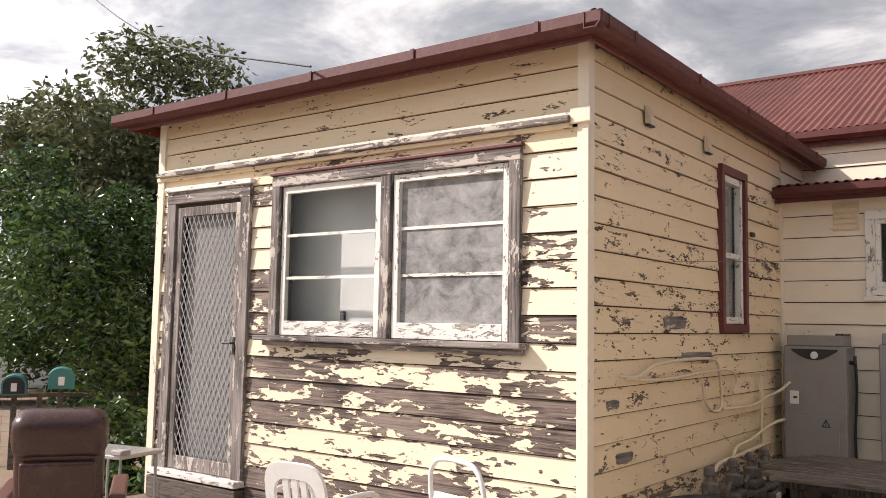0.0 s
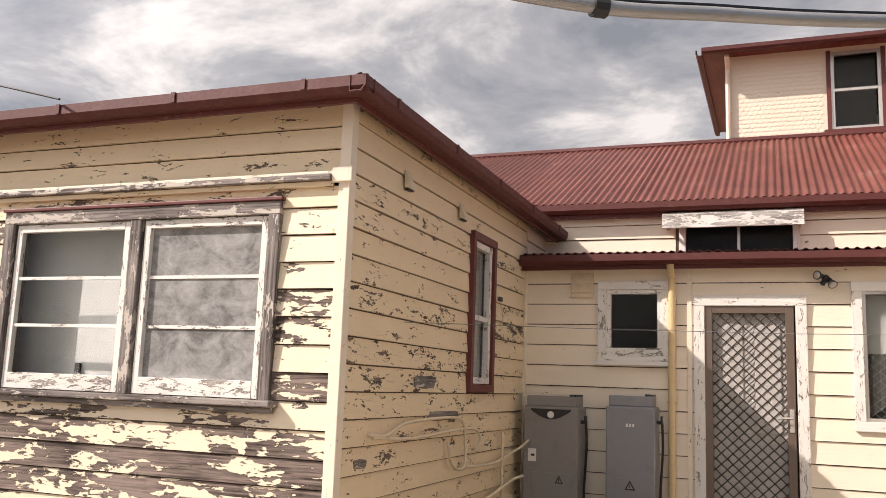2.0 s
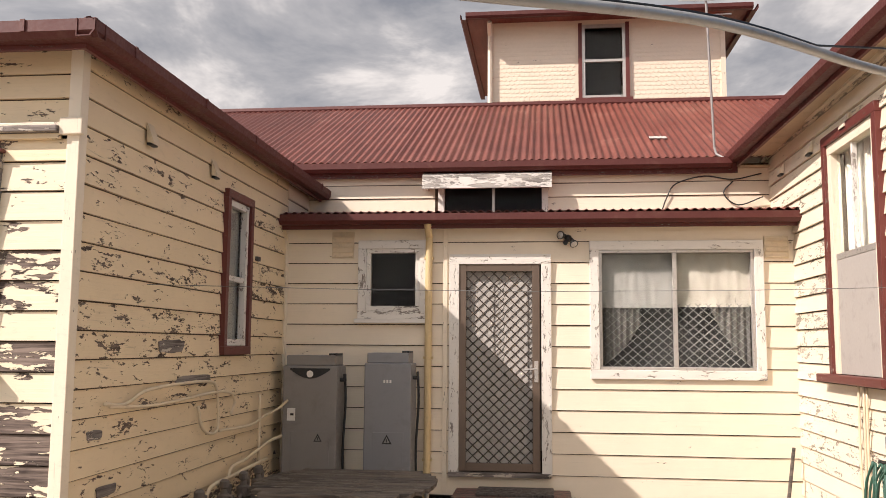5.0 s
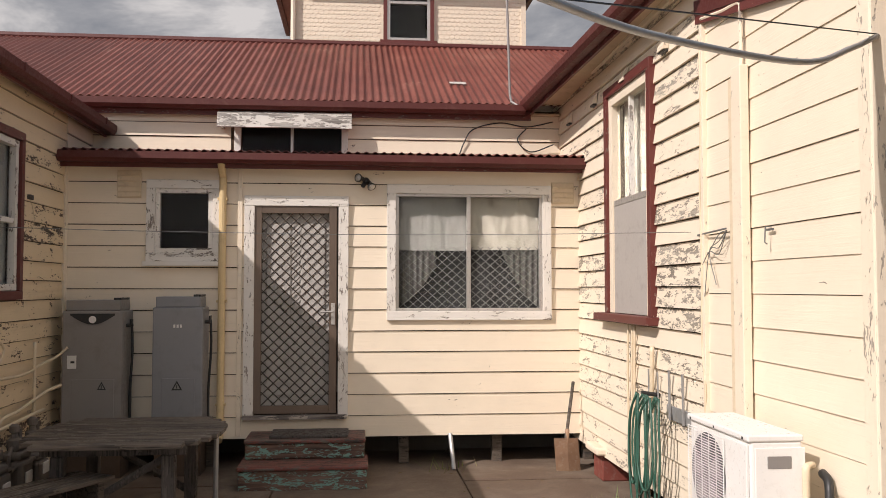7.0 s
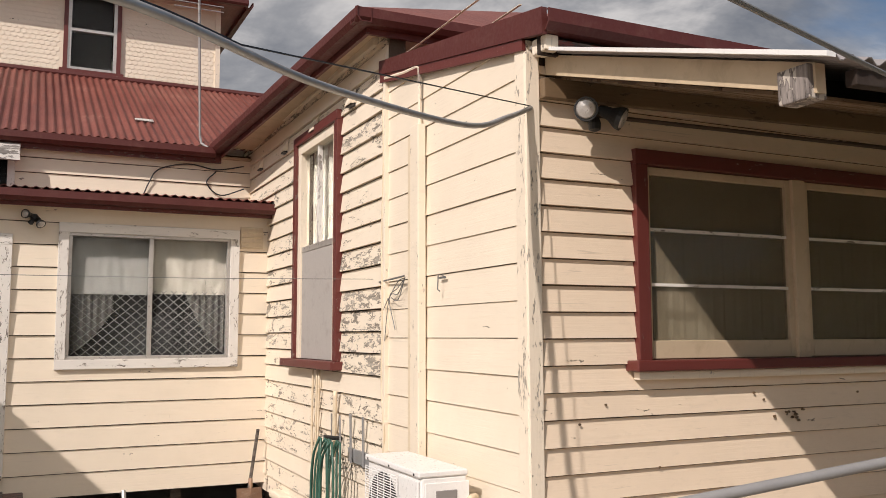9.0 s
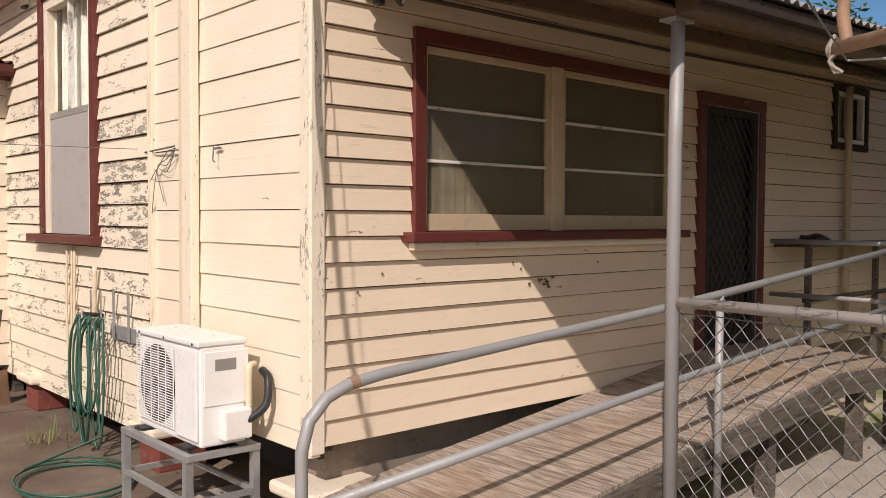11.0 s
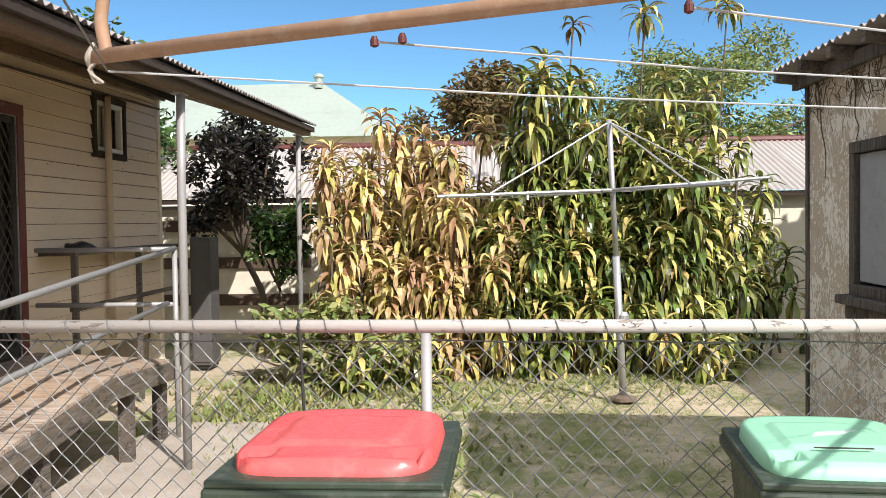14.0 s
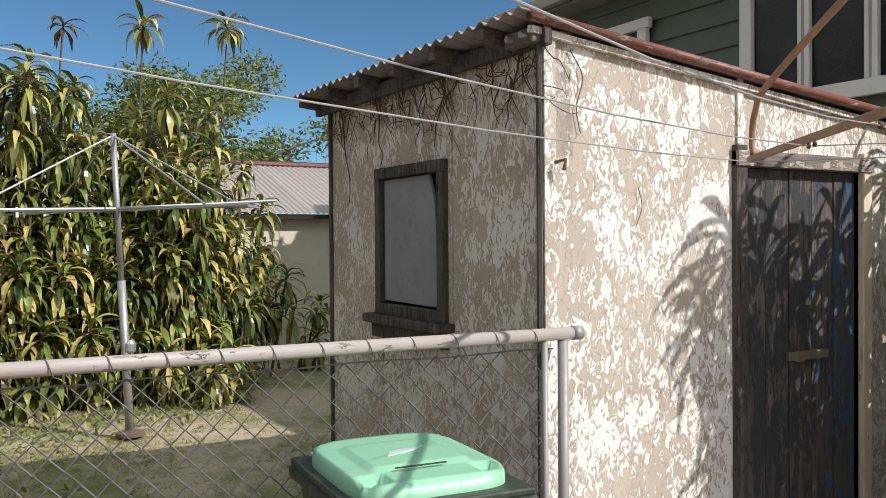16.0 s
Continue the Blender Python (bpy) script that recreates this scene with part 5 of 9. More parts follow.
m_leaf_dry = leaf_material("dry strap leaves", [(0.0, (0.36, 0.19, 0.10)), (0.2, (0.50, 0.33, 0.17)), (0.45, (0.70, 0.55, 0.26)), (0.68, (0.76, 0.63, 0.22)), (0.86, (0.56, 0.50, 0.14)), (1.0, (0.18, 0.22, 0.05))], 0.5, 0.2)
m_leaf_strap = leaf_material("green strap leaves", [(0.0, (0.42, 0.25, 0.11)), (0.10, (0.68, 0.57, 0.20)), (0.27, (0.44, 0.45, 0.11)), (0.5, (0.16, 0.245, 0.05)), (0.9, (0.045, 0.09, 0.02))], 0.32, 0.12)
m_leaf_dark = leaf_material("glossy green leaves", [(0.0, (0.018, 0.04, 0.012)), (0.5, (0.055, 0.11, 0.026)), (0.9, (0.15, 0.24, 0.06))], 0.24)
m_leaf_olive = leaf_material("olive leaves", [(0.0, (0.06, 0.07, 0.03)), (0.5, (0.14, 0.155, 0.065)), (0.9, (0.26, 0.275, 0.13))], 0.5)
m_leaf_light = leaf_material("light green leaves", [(0.0, (0.09, 0.13, 0.03)), (0.5, (0.20, 0.26, 0.07)), (0.9, (0.36, 0.40, 0.13))], 0.45, 0.3)
m_leaf_plum = leaf_material("plum leaves", [(0.0, (0.012, 0.010, 0.010)), (0.6, (0.035, 0.026, 0.024)), (0.9, (0.055, 0.06, 0.03))], 0.35)
m_leaf_brown = leaf_material("rusty far leaves", [(0.0, (0.10, 0.06, 0.02)), (0.6, (0.17, 0.11, 0.035)), (0.9, (0.12, 0.12, 0.04))], 0.6)
m_weed = leaf_material("weeds", [(0.0, (0.36, 0.31, 0.14)), (0.3, (0.26, 0.29, 0.08)), (0.65, (0.14, 0.24, 0.05)), (1.0, (0.50, 0.43, 0.23))], 0.6)
m_bark = plain("grey brown bark", (0.11, 0.085, 0.06), 0.9, 0, 0.3, 7.0)

# ---------------------------------------------------------------- on the wing's side wall
gas_rng = random.Random(5)


def wall_tube(name, pts, r, label, category, mat, n=8, steps=5):
    ob = mesh_object(name, rod(curve_points(pts, steps), r, n), mat, None, True)
    return tagged(ob, label, category)


wall_tube("water_pipe", [(-2.44, 4.98, 1.27), (-2.44, 5.25, 1.255), (-2.44, 5.6, 1.33), (-2.44, 6.55, 1.345), (-2.44, 6.78, 1.27), (-2.44, 6.84, 0.98), (-2.44, 6.7, 0.93), (-2.44, 6.5, 1.0), (-2.44, 6.42, 1.16)], 0.012, "cream painted water pipe looped along the wall", "pipe", m_pvc)
wall_tube("water_pipe", [(-2.44, 5.05, 1.25), (-2.44, 5.7, 1.22), (-2.44, 6.9, 1.25), (-2.44, 7.2, 1.17), (-2.44, 7.12, 1.05)], 0.011, "cream painted water pipe along the wall", "pipe", m_pvc)
wall_tube("water_pipe", [(-2.43, 6.85, 0.94), (-2.43, 7.6, 0.92), (-2.43, 8.0, 0.97), (-2.38, 8.25, 1.02), (-2.3, 8.3, 1.10)], 0.012, "cream painted water pipe to the heater", "pipe", m_pvc)
wall_tube("water_pipe", [(-2.43, 7.84, 1.18), (-2.43, 7.85, 0.8), (-2.43, 7.86, 0.3)], 0.014, "upright cream painted water pipe", "pipe", m_pvc)
wall_tube("water_pipe", [(-2.42, 7.05, 0.38), (-2.42, 7.1, 0.60), (-2.42, 7.5, 0.64), (-2.42, 8.1, 0.72), (-2.35, 8.28, 0.76)], 0.015, "cream painted gas pipe to the heater", "pipe", m_pvc)
wall_tube("water_pipe", [(-2.40, 6.55, 0.30), (-2.40, 6.6, 0.52), (-2.40, 7.1, 0.55), (-2.40, 8.0, 0.58)], 0.016, "cream painted gas pipe over the meters", "pipe", m_pvc)


def gas_meter(y, s, m_=None):
    g = thing("gas_meter", "weathered grey gas meter with its regulator and pipework", "gas meter", Matrix.Translation((-2.28, y, GROUND)), "gas meters on the wall")
    part("case", slab(bmesh.new(), -0.10, 0.10, -0.12, 0.12, 0.16, 0.40 * s, 0.035), m_meter, g)
    part("case_top", slab(bmesh.new(), -0.085, 0.085, -0.105, 0.105, 0.40 * s, 0.46 * s, 0.025), m_meter, g)
    part("dial", box(0.098, 0.112, -0.06, 0.06, 0.27, 0.36, 0.004), m_white_plastic, g, "pale dial window")
    part("regulator", lathe(bmesh.new(), [(0.03, 0.46), (0.05, 0.47), (0.055, 0.50), (0.055, 0.55), (0.03, 0.565), (0.024, 0.60), (0.038, 0.61), (0.038, 0.655), (0.02, 0.67)], 14, Matrix.Translation((0, -0.02, 0.05))), m_meter, g)
    part("riser", rod([(-0.0, -0.12, 0.02), (-0.0, -0.13, 0.50), (0, -0.02, 0.58)], 0.018, 8), m_meter, g)
    part("riser", rod([(0.0, 0.08, 0.44 * s), (0.0, 0.09, 0.66), (-0.08, 0.12, 0.66)], 0.018, 8), m_meter, g)
    part("union", rod([(0.0, -0.075, 0.545), (0.0, 0.075, 0.545)], 0.028, 10), m_meter, g)
    part("valve", slab(bmesh.new(), 0.03, 0.075, -0.05, 0.01, 0.53, 0.60, 0.01), m_meter, g)
    part("manifold", rod([(0.05, -0.22, 0.40), (0.05, 0.22, 0.42)], 0.014, 8), m_meter, g)
    part("foot", box(-0.09, 0.09, -0.11, 0.11, 0.0, 0.16), m_meter, g)
    return g


for y, s in ((6.12, 1.0), (6.62, 1.05), (7.05, 1.12), (7.42, 0.95)):
    gas_meter(y, s)

for u, z in ((0.85, 3.02), (2.0, 3.02)):
    vt = thing("eave_vent", "small cream metal eave vent with dark opening", "vent", WING_SIDE, "vents on the walls")
    bm = prism(bmesh.new(), [(-0.026, z + 0.09), (-0.028, z - 0.04), (-0.075, z - 0.055), (-0.075, z - 0.035)], u - 0.05, u + 0.05, 0)
    part("cowl", bm, m_pvc, vt)
    part("opening", box(u - 0.045, u + 0.045, -0.062, -0.028, z - 0.062, z - 0.046), m_black, vt)
tp = thing("wall_tap_plate", "small dark wall fitting with a hanging wire", "fitting", WING_SIDE)
part("plate", box(3.09, 3.17, -0.05, -0.02, 2.40, 2.44, 0.004), m_dark_timber, tp)
part("wire", rod(curve_points([(3.13, -0.03, 2.40), (3.19, -0.03, 2.34), (3.24, -0.03, 2.24), (3.20, -0.03, 2.16), (3.14, -0.03, 2.22)], 4), 0.003, 5), m_pvc, tp)

# clothes wire across the courtyard
bm = rod([(-2.53, 5.58, 2.03), (-1.2, 5.62, 2.0), (0.1, 5.66, 1.985), (1.4, 5.70, 1.995), (2.58, 5.73, 2.02)], 0.0022, 5)
tagged(mesh_object("clothes_wire", bm, m_wire), "single thin clothes wire strung across the courtyard", "clothes line")

# ---------------------------------------------------------------- hot water heaters on the lean-to wall


def heater(x0, x1, y0, z0, z1, mat, curved, label):
    h = thing("water_heater", label, "water heater", None, "water heaters on the wall")
    yb = 8.72
    part("body", box(x0, x1, y0, yb, z0, z1 - 0.10, 0.012), mat, h)
    part("top_cover", box(x0 + 0.02, x1 - 0.03, y0 + 0.03, yb, z1 - 0.10, z1, 0.01), mat, h)
    cx = (x0 + x1) / 2
    part("service_panel", box(x0 + 0.09, x1 - 0.07, y0 - 0.006, y0 + 0.004, z0 + 0.06, z0 + 0.44, 0.003), mat, h)
    tri = [(cx + 0.05, z0 + 0.345), (cx + 0.13, z0 + 0.345), (cx + 0.09, z0 + 0.42)] if curved else [(cx - 0.05, z0 + 0.33), (cx + 0.05, z0 + 0.33), (cx, z0 + 0.42)]
    part("warning_plate", prism(bmesh.new(), tri, y0 - 0.010, y0 - 0.005), m_black, h, "black warning triangle")
    mx, mz = sum(a for a, b_ in tri) / 3, sum(b_ for a, b_ in tri) / 3
    part("warning_inset", prism(bmesh.new(), [(mx + (a - mx) * 0.6, mz + (b_ - mz) * 0.6) for a, b_ in tri], y0 - 0.012, y0 - 0.009), m_yellow_tag, h)
    part("warning_mark", box(mx - 0.004, mx + 0.004, y0 - 0.014, y0 - 0.011, mz - 0.012, mz + 0.018), m_black, h)
    if curved:
        arc = [(x0 + 0.07 + (x1 - x0 - 0.14) * i / 12, z1 - 0.14 - 0.085 * math.sin(math.pi * i / 12)) for i in range(13)]
        part("badge_band", prism(bmesh.new(), arc + [(x1 - 0.07, z1 - 0.125), (x0 + 0.07, z1 - 0.125)], y0 - 0.006, y0 + 0.002), m_black, h, "dark curved band")
        part("badge", lathe(bmesh.new(), [(0.032, 0), (0.034, 0.004), (0.03, 0.008)], 16, Matrix.Translation((cx, y0 - 0.005, z1 - 0.18)) @ Matrix.Rotation(radians(90), 4, "X")), m_white_plastic, h, "round pale badge")
        part("sticker", box(x0 + 0.05, x0 + 0.13, y0 - 0.004, y0 + 0.001, z0 + 0.54, z0 + 0.66), m_white_plastic, h, "torn white sticker")
        part("sticker", box(x0 + 0.08, x0 + 0.115, y0 - 0.006, y0 - 0.002, z0 + 0.59, z0 + 0.61), m_black, h)
    else:
        for k in range(3):
            part("rating_bar", box(cx - 0.04 + k * 0.03, cx - 0.022 + k * 0.03, y0 - 0.004, y0 + 0.001, z1 - 0.29, z1 - 0.26), m_white_plastic, h)
    part("valve", rod([(x1 - 0.02, y0 + 0.13, z1 - 0.24), (x1 + 0.06, y0 + 0.13, z1 - 0.24)], 0.018, 8), m_black, h)
    part("valve_lever", box(x1 + 0.04, x1 + 0.055, y0 + 0.08, y0 + 0.16, z1 - 0.25, z1 - 0.18, 0.003), m_black, h)
    part("relief_pipe", rod(curve_points([(x1 + 0.05, y0 + 0.13, z1 - 0.24), (x1 + 0.055, y0 + 0.14, z1 - 0.5), (x1 + 0.03, y0 + 0.16, z1 - 0.9), (x1 + 0.035, y0 + 0.17, z0 - 0.1)], 5), 0.012, 8), m_black, h)
    for k in (0, 1):
        part("bracket", box(x1 - 0.10 + 0.05 * k, x1 - 0.085 + 0.05 * k, y0 + 0.06, yb, z1, z1 + 0.02), m_black, h)
    part("stand", box(x0 + 0.02, x1 - 0.02, y0 + 0.05, yb, GROUND, z0), m_under, h, "dark support block under the heater")
    return h


heater(-2.37, -1.83, 8.35, 0.36, 1.53, m_heater, True, "tall grey gas water heater with a dark curved band")
heater(-1.57, -1.11, 8.38, 0.36, 1.56, m_heater2, False, "tall blue-grey gas water heater with a warning panel")
part_pipe = thing("downpipe", "cream-yellow downpipe from the lean-to gutter", "downpipe")
part("pipe", rod([(-0.985, 8.52, 2.86), (-0.985, 8.60, 2.78), (-0.985, 8.68, 2.72), (-0.99, 8.68, 0.22), (-0.99, 8.60, 0.18)], 0.036, 12), m_pvc_yellow, part_pipe)
for z in (0.5, 1.5, 2.5):
    part("clip", box(-1.035, -0.94, 8.66, 8.72, z, z + 0.025, 0.003), m_pvc_yellow, part_pipe)
for u0, z0, rows_ in ((0.50, 2.52, 5), (4.80, 2.50, 4)):
    vt = thing("wall_vent", "cream louvred wall vent", "vent", BACK, "louvred vents")
    part("plate", box(u0, u0 + 0.23, -0.034, -0.012, z0, z0 + 0.05 * rows_ + 0.02, 0.003), m_pvc, vt)
    for k in range(rows_):
        z = z0 + 0.015 + 0.05 * k
        part("louvre", prism(bmesh.new(), [(-0.034, z), (-0.034, z + 0.035), (-0.052, z)], u0 + 0.012, u0 + 0.218, 0), m_pvc, vt)


def floodlight(m, label):
    f = thing("twin_floodlight", label, "floodlight", m, "twin floodlights")
    part("base", lathe(bmesh.new(), [(0.05, 0), (0.055, 0.02), (0.045, 0.05), (0.02, 0.06)], 14, Matrix.Rotation(radians(90), 4, "X")), m_black, f)
    part("sensor", lathe(bmesh.new(), [(0.01, -0.045), (0.032, -0.035), (0.035, 0.0), (0.025, 0.03)], 12, Matrix.Translation((0.0, -0.08, -0.075))), m_black, f)
    for sx, aim in ((-1, (-0.55, -0.75, -0.25)), (1, (0.6, -0.6, -0.45))):
        turn = Vector(aim).to_track_quat("Z", "Y").to_matrix().to_4x4()
        at = Matrix.Translation((sx * 0.05, -0.08, 0.0)) @ turn
        head = part("lamp_head", lathe(bmesh.new(), [(0.022, -0.02), (0.03, 0.0), (0.036, 0.05), (0.062, 0.10), (0.064, 0.125), (0.056, 0.125), (0.045, 0.11)], 16, at), m_black, f)
        part("lens", lathe(bmesh.new(), [(0.03, 0.105), (0.056, 0.118), (0.045, 0.132), (0.02, 0.138)], 16, at), m_alu_pale, head, "pale frosted lens")
    return f


floodlight(Matrix.Translation((0.41, 8.722, 2.71)) @ Matrix.Rotation(radians(28), 4, "Y") @ Matrix.Scale(0.66, 4), "black twin floodlight above the back door")
floodlight(Matrix.Translation((2.93, 3.60, 2.76)) @ Matrix.Scale(0.95, 4), "black twin floodlight at the veranda corner")

# steps to the back door, the mat on them
st = thing("back_step", "two worn steps with flaking green and red paint", "steps")
part("lower_step", box(-0.70, 0.42, 7.78, 8.30, GROUND - 0.02, 0.045, 0.02), m_steps, st)
part("lower_tread", box(-0.71, 0.43, 7.77, 8.30, 0.046, 0.085, 0.012), m_step_red, st)
part("upper_step", box(-0.68, 0.40, 8.10, 8.62, 0.086, 0.225, 0.02), m_steps, st)
part("upper_tread", box(-0.69, 0.41, 8.09, 8.62, 0.226, 0.262, 0.012), m_step_red, st)
tagged(mesh_object("door_mat", box(-0.47, 0.25, 8.16, 8.56, 0.263, 0.29, 0.008), m_dark_timber), "dark worn door mat on the top step", "mat")
part_rng = random.Random(8)
for k in range(6):
    x = -2.1 + k * 0.95
    sp = thing("stump", "grey timber stump under the lean-to floor", "stump", None, "stumps under the house")
    part("post", box(x, x + 0.10, 8.86, 8.96, GROUND, 0.20, 0.008), m_old_timber, sp)
tagged(mesh_object("support_post", rod([(1.27, 8.5, GROUND), (1.255, 8.72, 0.19)], 0.022, 8), m_galv), "short steel prop under the wall", "post")
for a, b_ in (((2.62, 8.0), 0.3), ((2.63, 5.55), 0.28), ((2.66, 3.75), 0.32)):
    pr = thing("brick_pier", "red painted brick pier with a cream cap", "pier", None, "piers under the house")
    x, y = a
    part("brickwork", box(x - 0.06, x + b_, y - 0.15, y + 0.15, GROUND, 0.12, 0.012), m_brick_red, pr)
    part("cap", slab(bmesh.new(), x - 0.13, x + b_ + 0.02, y - 0.2, y + 0.2, 0.12, 0.19, 0.02), m_trim_cream, pr)
tagged(mesh_object("foundation", box(2.75, 9.9, 3.74, 3.95, GROUND - 0.02, 0.40), m_stone_pale), "dark stone foundation under the veranda wall", "foundation", kind="structure")
tagged(mesh_object("foundation", box(3.3, 3.5, 3.96, 9.8, GROUND - 0.02, 0.12), m_bluestone), "dark foundation under the rear building", "foundation", kind="structure")
tagged(mesh_object("foundation", box(-6.7, -2.56, 4.72, 9.8, GROUND - 0.02, 0.02), m_bluestone), "dark foundation under the wing", "foundation", kind="structure")
tagged(mesh_object("foundation", box(-2.4, 2.6, 9.6, 9.8, GROUND - 0.02, 0.22), m_bluestone), "dark foundation under the lean-to", "foundation", kind="structure")

# picnic table with its benches
tb = thing("picnic_table", "round-ended slatted timber table, grey and weathered", "table", Matrix.Translation((-1.38, 6.85, GROUND)))
for k in range(10):
    y = -0.66 + k * 0.132
    half = 0.70 * math.sqrt(max(0.05, 1 - (min(abs(y), abs(y + 0.126), key=lambda q: q) / 0.78) ** 2))
    part("slat", box(-half, half, y, y + 0.124, 0.655, 0.69, 0.006), m_old_timber, tb)
for y in (-0.42, 0.42):
    part("bearer", box(-0.5, 0.5, y - 0.03, y + 0.03, 0.58, 0.654), m_dark_timber, tb)
for x, y in ((-0.38, -0.42), (0.38, -0.42), (-0.38, 0.42), (0.38, 0.42)):
    part("leg", box(x - 0.045, x + 0.045, y - 0.045, y + 0.045, 0.0, 0.579, 0.006), m_dark_timber, tb)
part("brace", rod([(-0.34, -0.42, 0.15), (0.34, -0.42, 0.55)], 0.03, 6), m_dark_timber, tb)
part("brace", rod([(0.34, 0.42, 0.15), (-0.34, 0.42, 0.55)], 0.03, 6), m_dark_timber, tb)
tagged(mesh_object("steel_prop", lathe(rod([(-0.80, 7.25, GROUND + 0.02), (-0.80, 7.25, 0.525)], 0.02, 10), [(0.07, 0), (0.07, 0.012), (0.03, 0.03)], 14, Matrix.Translation((-0.80, 7.25, GROUND))), m_galv), "steel pipe prop on a round foot under the table edge", "prop")
for (x, y, rz, ln) in ((-1.80, 6.05, 60, 1.1), (-1.95, 5.35, 25, 0.7)):
    bn = thing("bench", "low weathered grey timber bench beside the table", "bench", pose(x, y, GROUND, 0, 0, rz), "benches at the table")
    for k in range(3):
        part("slat", box(-ln / 2, ln / 2, -0.18 + k * 0.125, -0.065 + k * 0.125, 0.41, 0.44, 0.006), m_old_timber, bn)
    for x_ in (-ln / 2 + 0.1, ln / 2 - 0.1):
        part("leg", box(x_ - 0.03, x_ + 0.03, -0.15, 0.15, 0.0, 0.409, 0.006), m_old_timber, bn)
ch = thing("tub_chair", "dark bent-rail tub chair", "chair", pose(-2.0, 5.1, GROUND, 0, 0, -20))
part("top_rail", rod([(0.30 * math.cos(a), 0.30 * math.sin(a), 0.60 + 0.04 * math.sin(a)) for a in [radians(-20 + 220 * i / 16) for i in range(17)]], 0.018, 8), m_black, ch)
for a in (-20, 35, 90, 145, 200):
    c, s = math.cos(radians(a)), math.sin(radians(a))
    part("leg", rod([(0.30 * c, 0.30 * s, 0.60), (0.27 * c, 0.27 * s, 0.0)], 0.014, 7), m_black, ch)
part("seat", lathe(bmesh.new(), [(0.02, 0.38), (0.25, 0.385), (0.27, 0.40), (0.25, 0.42), (0.02, 0.42)], 20), m_vinyl, ch)

# shovel against the corner
sv = thing("shovel", "rusty square-mouth shovel leaning in the corner", "shovel", Matrix.Translation((2.36, 8.42, GROUND)))
part("handle", rod([(0.0, 0.0, 0.30), (0.13, 0.22, 0.82)], 0.017, 8), m_old_timber, sv)
bm = bmesh.new()
for i in range(5):
    for z, y in ((0.0, -0.10), (0.30, 0.0)):
        bm.verts.new(((i - 2) * 0.06, y - 0.02 + 0.025 * abs(i - 2) / 2, z))
bm.verts.ensure_lookup_table()
for i in range(4):
    bm.faces.new([bm.verts[j] for j in (2 * i, 2 * i + 2, 2 * i + 3, 2 * i + 1)])
bmesh.ops.solidify(bm, geom=bm.faces[:], thickness=0.004)
part("blade", bm, m_rust, sv)
part("socket", rod([(0.0, -0.03, 0.2), (0.02, 0.03, 0.38)], 0.022, 8), m_rust, sv)

# ---------------------------------------------------------------- on the wall with the tall window
dc = thing("cable_duct", "cream plastic duct running down the wall", "duct", RIGHT)
part("duct", box(4.955, 5.08, -0.075, -0.02, 0.55, 2.94, 0.006), m_trim_cream, dc)
part("duct_side", box(4.86, 4.95, -0.05, -0.02, 0.55, 2.90, 0.006), m_pvc, dc)
part("conduit", rod([(5.03, -0.04, 2.94), (5.03, -0.04, 3.31), (4.99, -0.04, 3.33), (4.80, -0.04, 3.345), (4.45, -0.04, 3.40)], 0.013, 8), m_trim_cream, dc)
wall_tube("wall_cable", [(2.562, 5.50, 3.3), (2.56, 5.48, 2.8), (2.562, 5.515, 2.3), (2.558, 5.49, 1.8), (2.562, 5.51, 1.3), (2.56, 5.46, 0.95), (2.562, 5.53, 0.6)], 0.008, "thin painted cable down the board joint", "cable", m_pvc)
hk = thing("wall_hook", "small wire hook on the wall", "hook", RIGHT)
part("hook", rod([(5.33, -0.02, 1.975), (5.33, -0.055, 1.975), (5.33, -0.06, 1.89), (5.33, -0.045, 1.88)], 0.004, 6), m_wire, hk)
part("plate", box(5.29, 5.37, -0.032, -0.024, 1.955, 1.967), m_wire, hk)
wb = thing("line_bracket", "wire bracket and loose wires for the clothes wire", "bracket", RIGHT)
part("arm", rod([(4.32, -0.03, 1.99), (4.83, -0.06, 2.0)], 0.006, 6), m_wire, wb)
for k, (a, c) in enumerate(((4.36, 1.75), (4.42, 1.52), (4.62, 1.66), (4.48, 1.87))):
    part("loose_wire", rod(curve_points([(4.82, -0.05, 1.99), (4.70, -0.05, 1.85 + 0.04 * k), (4.54, -0.045, 1.87), (a, -0.035, c)], 4), 0.003, 5), m_wire, wb)
for y0, y1, z0, z1 in ((7.03, 7.0, 1.38, 0.22), (6.92, 6.95, 1.36, 0.20), (6.86, 6.85, 1.34, 0.24)):
    wall_tube("wall_pipe", [(2.55, y0, z0), (2.55, y0 + 0.02, (z0 + z1) / 2), (2.55, y1, z1)], 0.010, "thin cream painted pipe down the wall", "pipe", m_pvc)
wall_tube("wall_pipe", [(2.54, 6.42, 1.20), (2.54, 6.43, 0.95), (2.54, 6.45, 0.70)], 0.018, "short cream painted vent pipe on the wall", "pipe", m_pvc)
br = thing("hose_bracket", "grey steel bracket with two rods on the wall", "bracket", RIGHT)
part("bar", box(3.72, 4.18, -0.04, -0.022, 0.70, 0.80, 0.004), m_galv, br)
for u in (3.82, 4.08):
    part("rod", rod([(u, -0.05, 0.70), (u, -0.055, 1.05)], 0.010, 6), m_galv, br)
for u in (3.38, 3.58):
    part("rod", rod([(u, -0.05, 0.72), (u, -0.055, 1.02)], 0.007, 6), m_galv, br)
part("peg", rod([(3.52, -0.02, 0.84), (3.52, -0.16, 0.86)], 0.016, 8), m_black, br)
hs = thing("garden_hose", "green garden hose hung in loops, its end coiled on the ground", "hose")
hrng = random.Random(21)
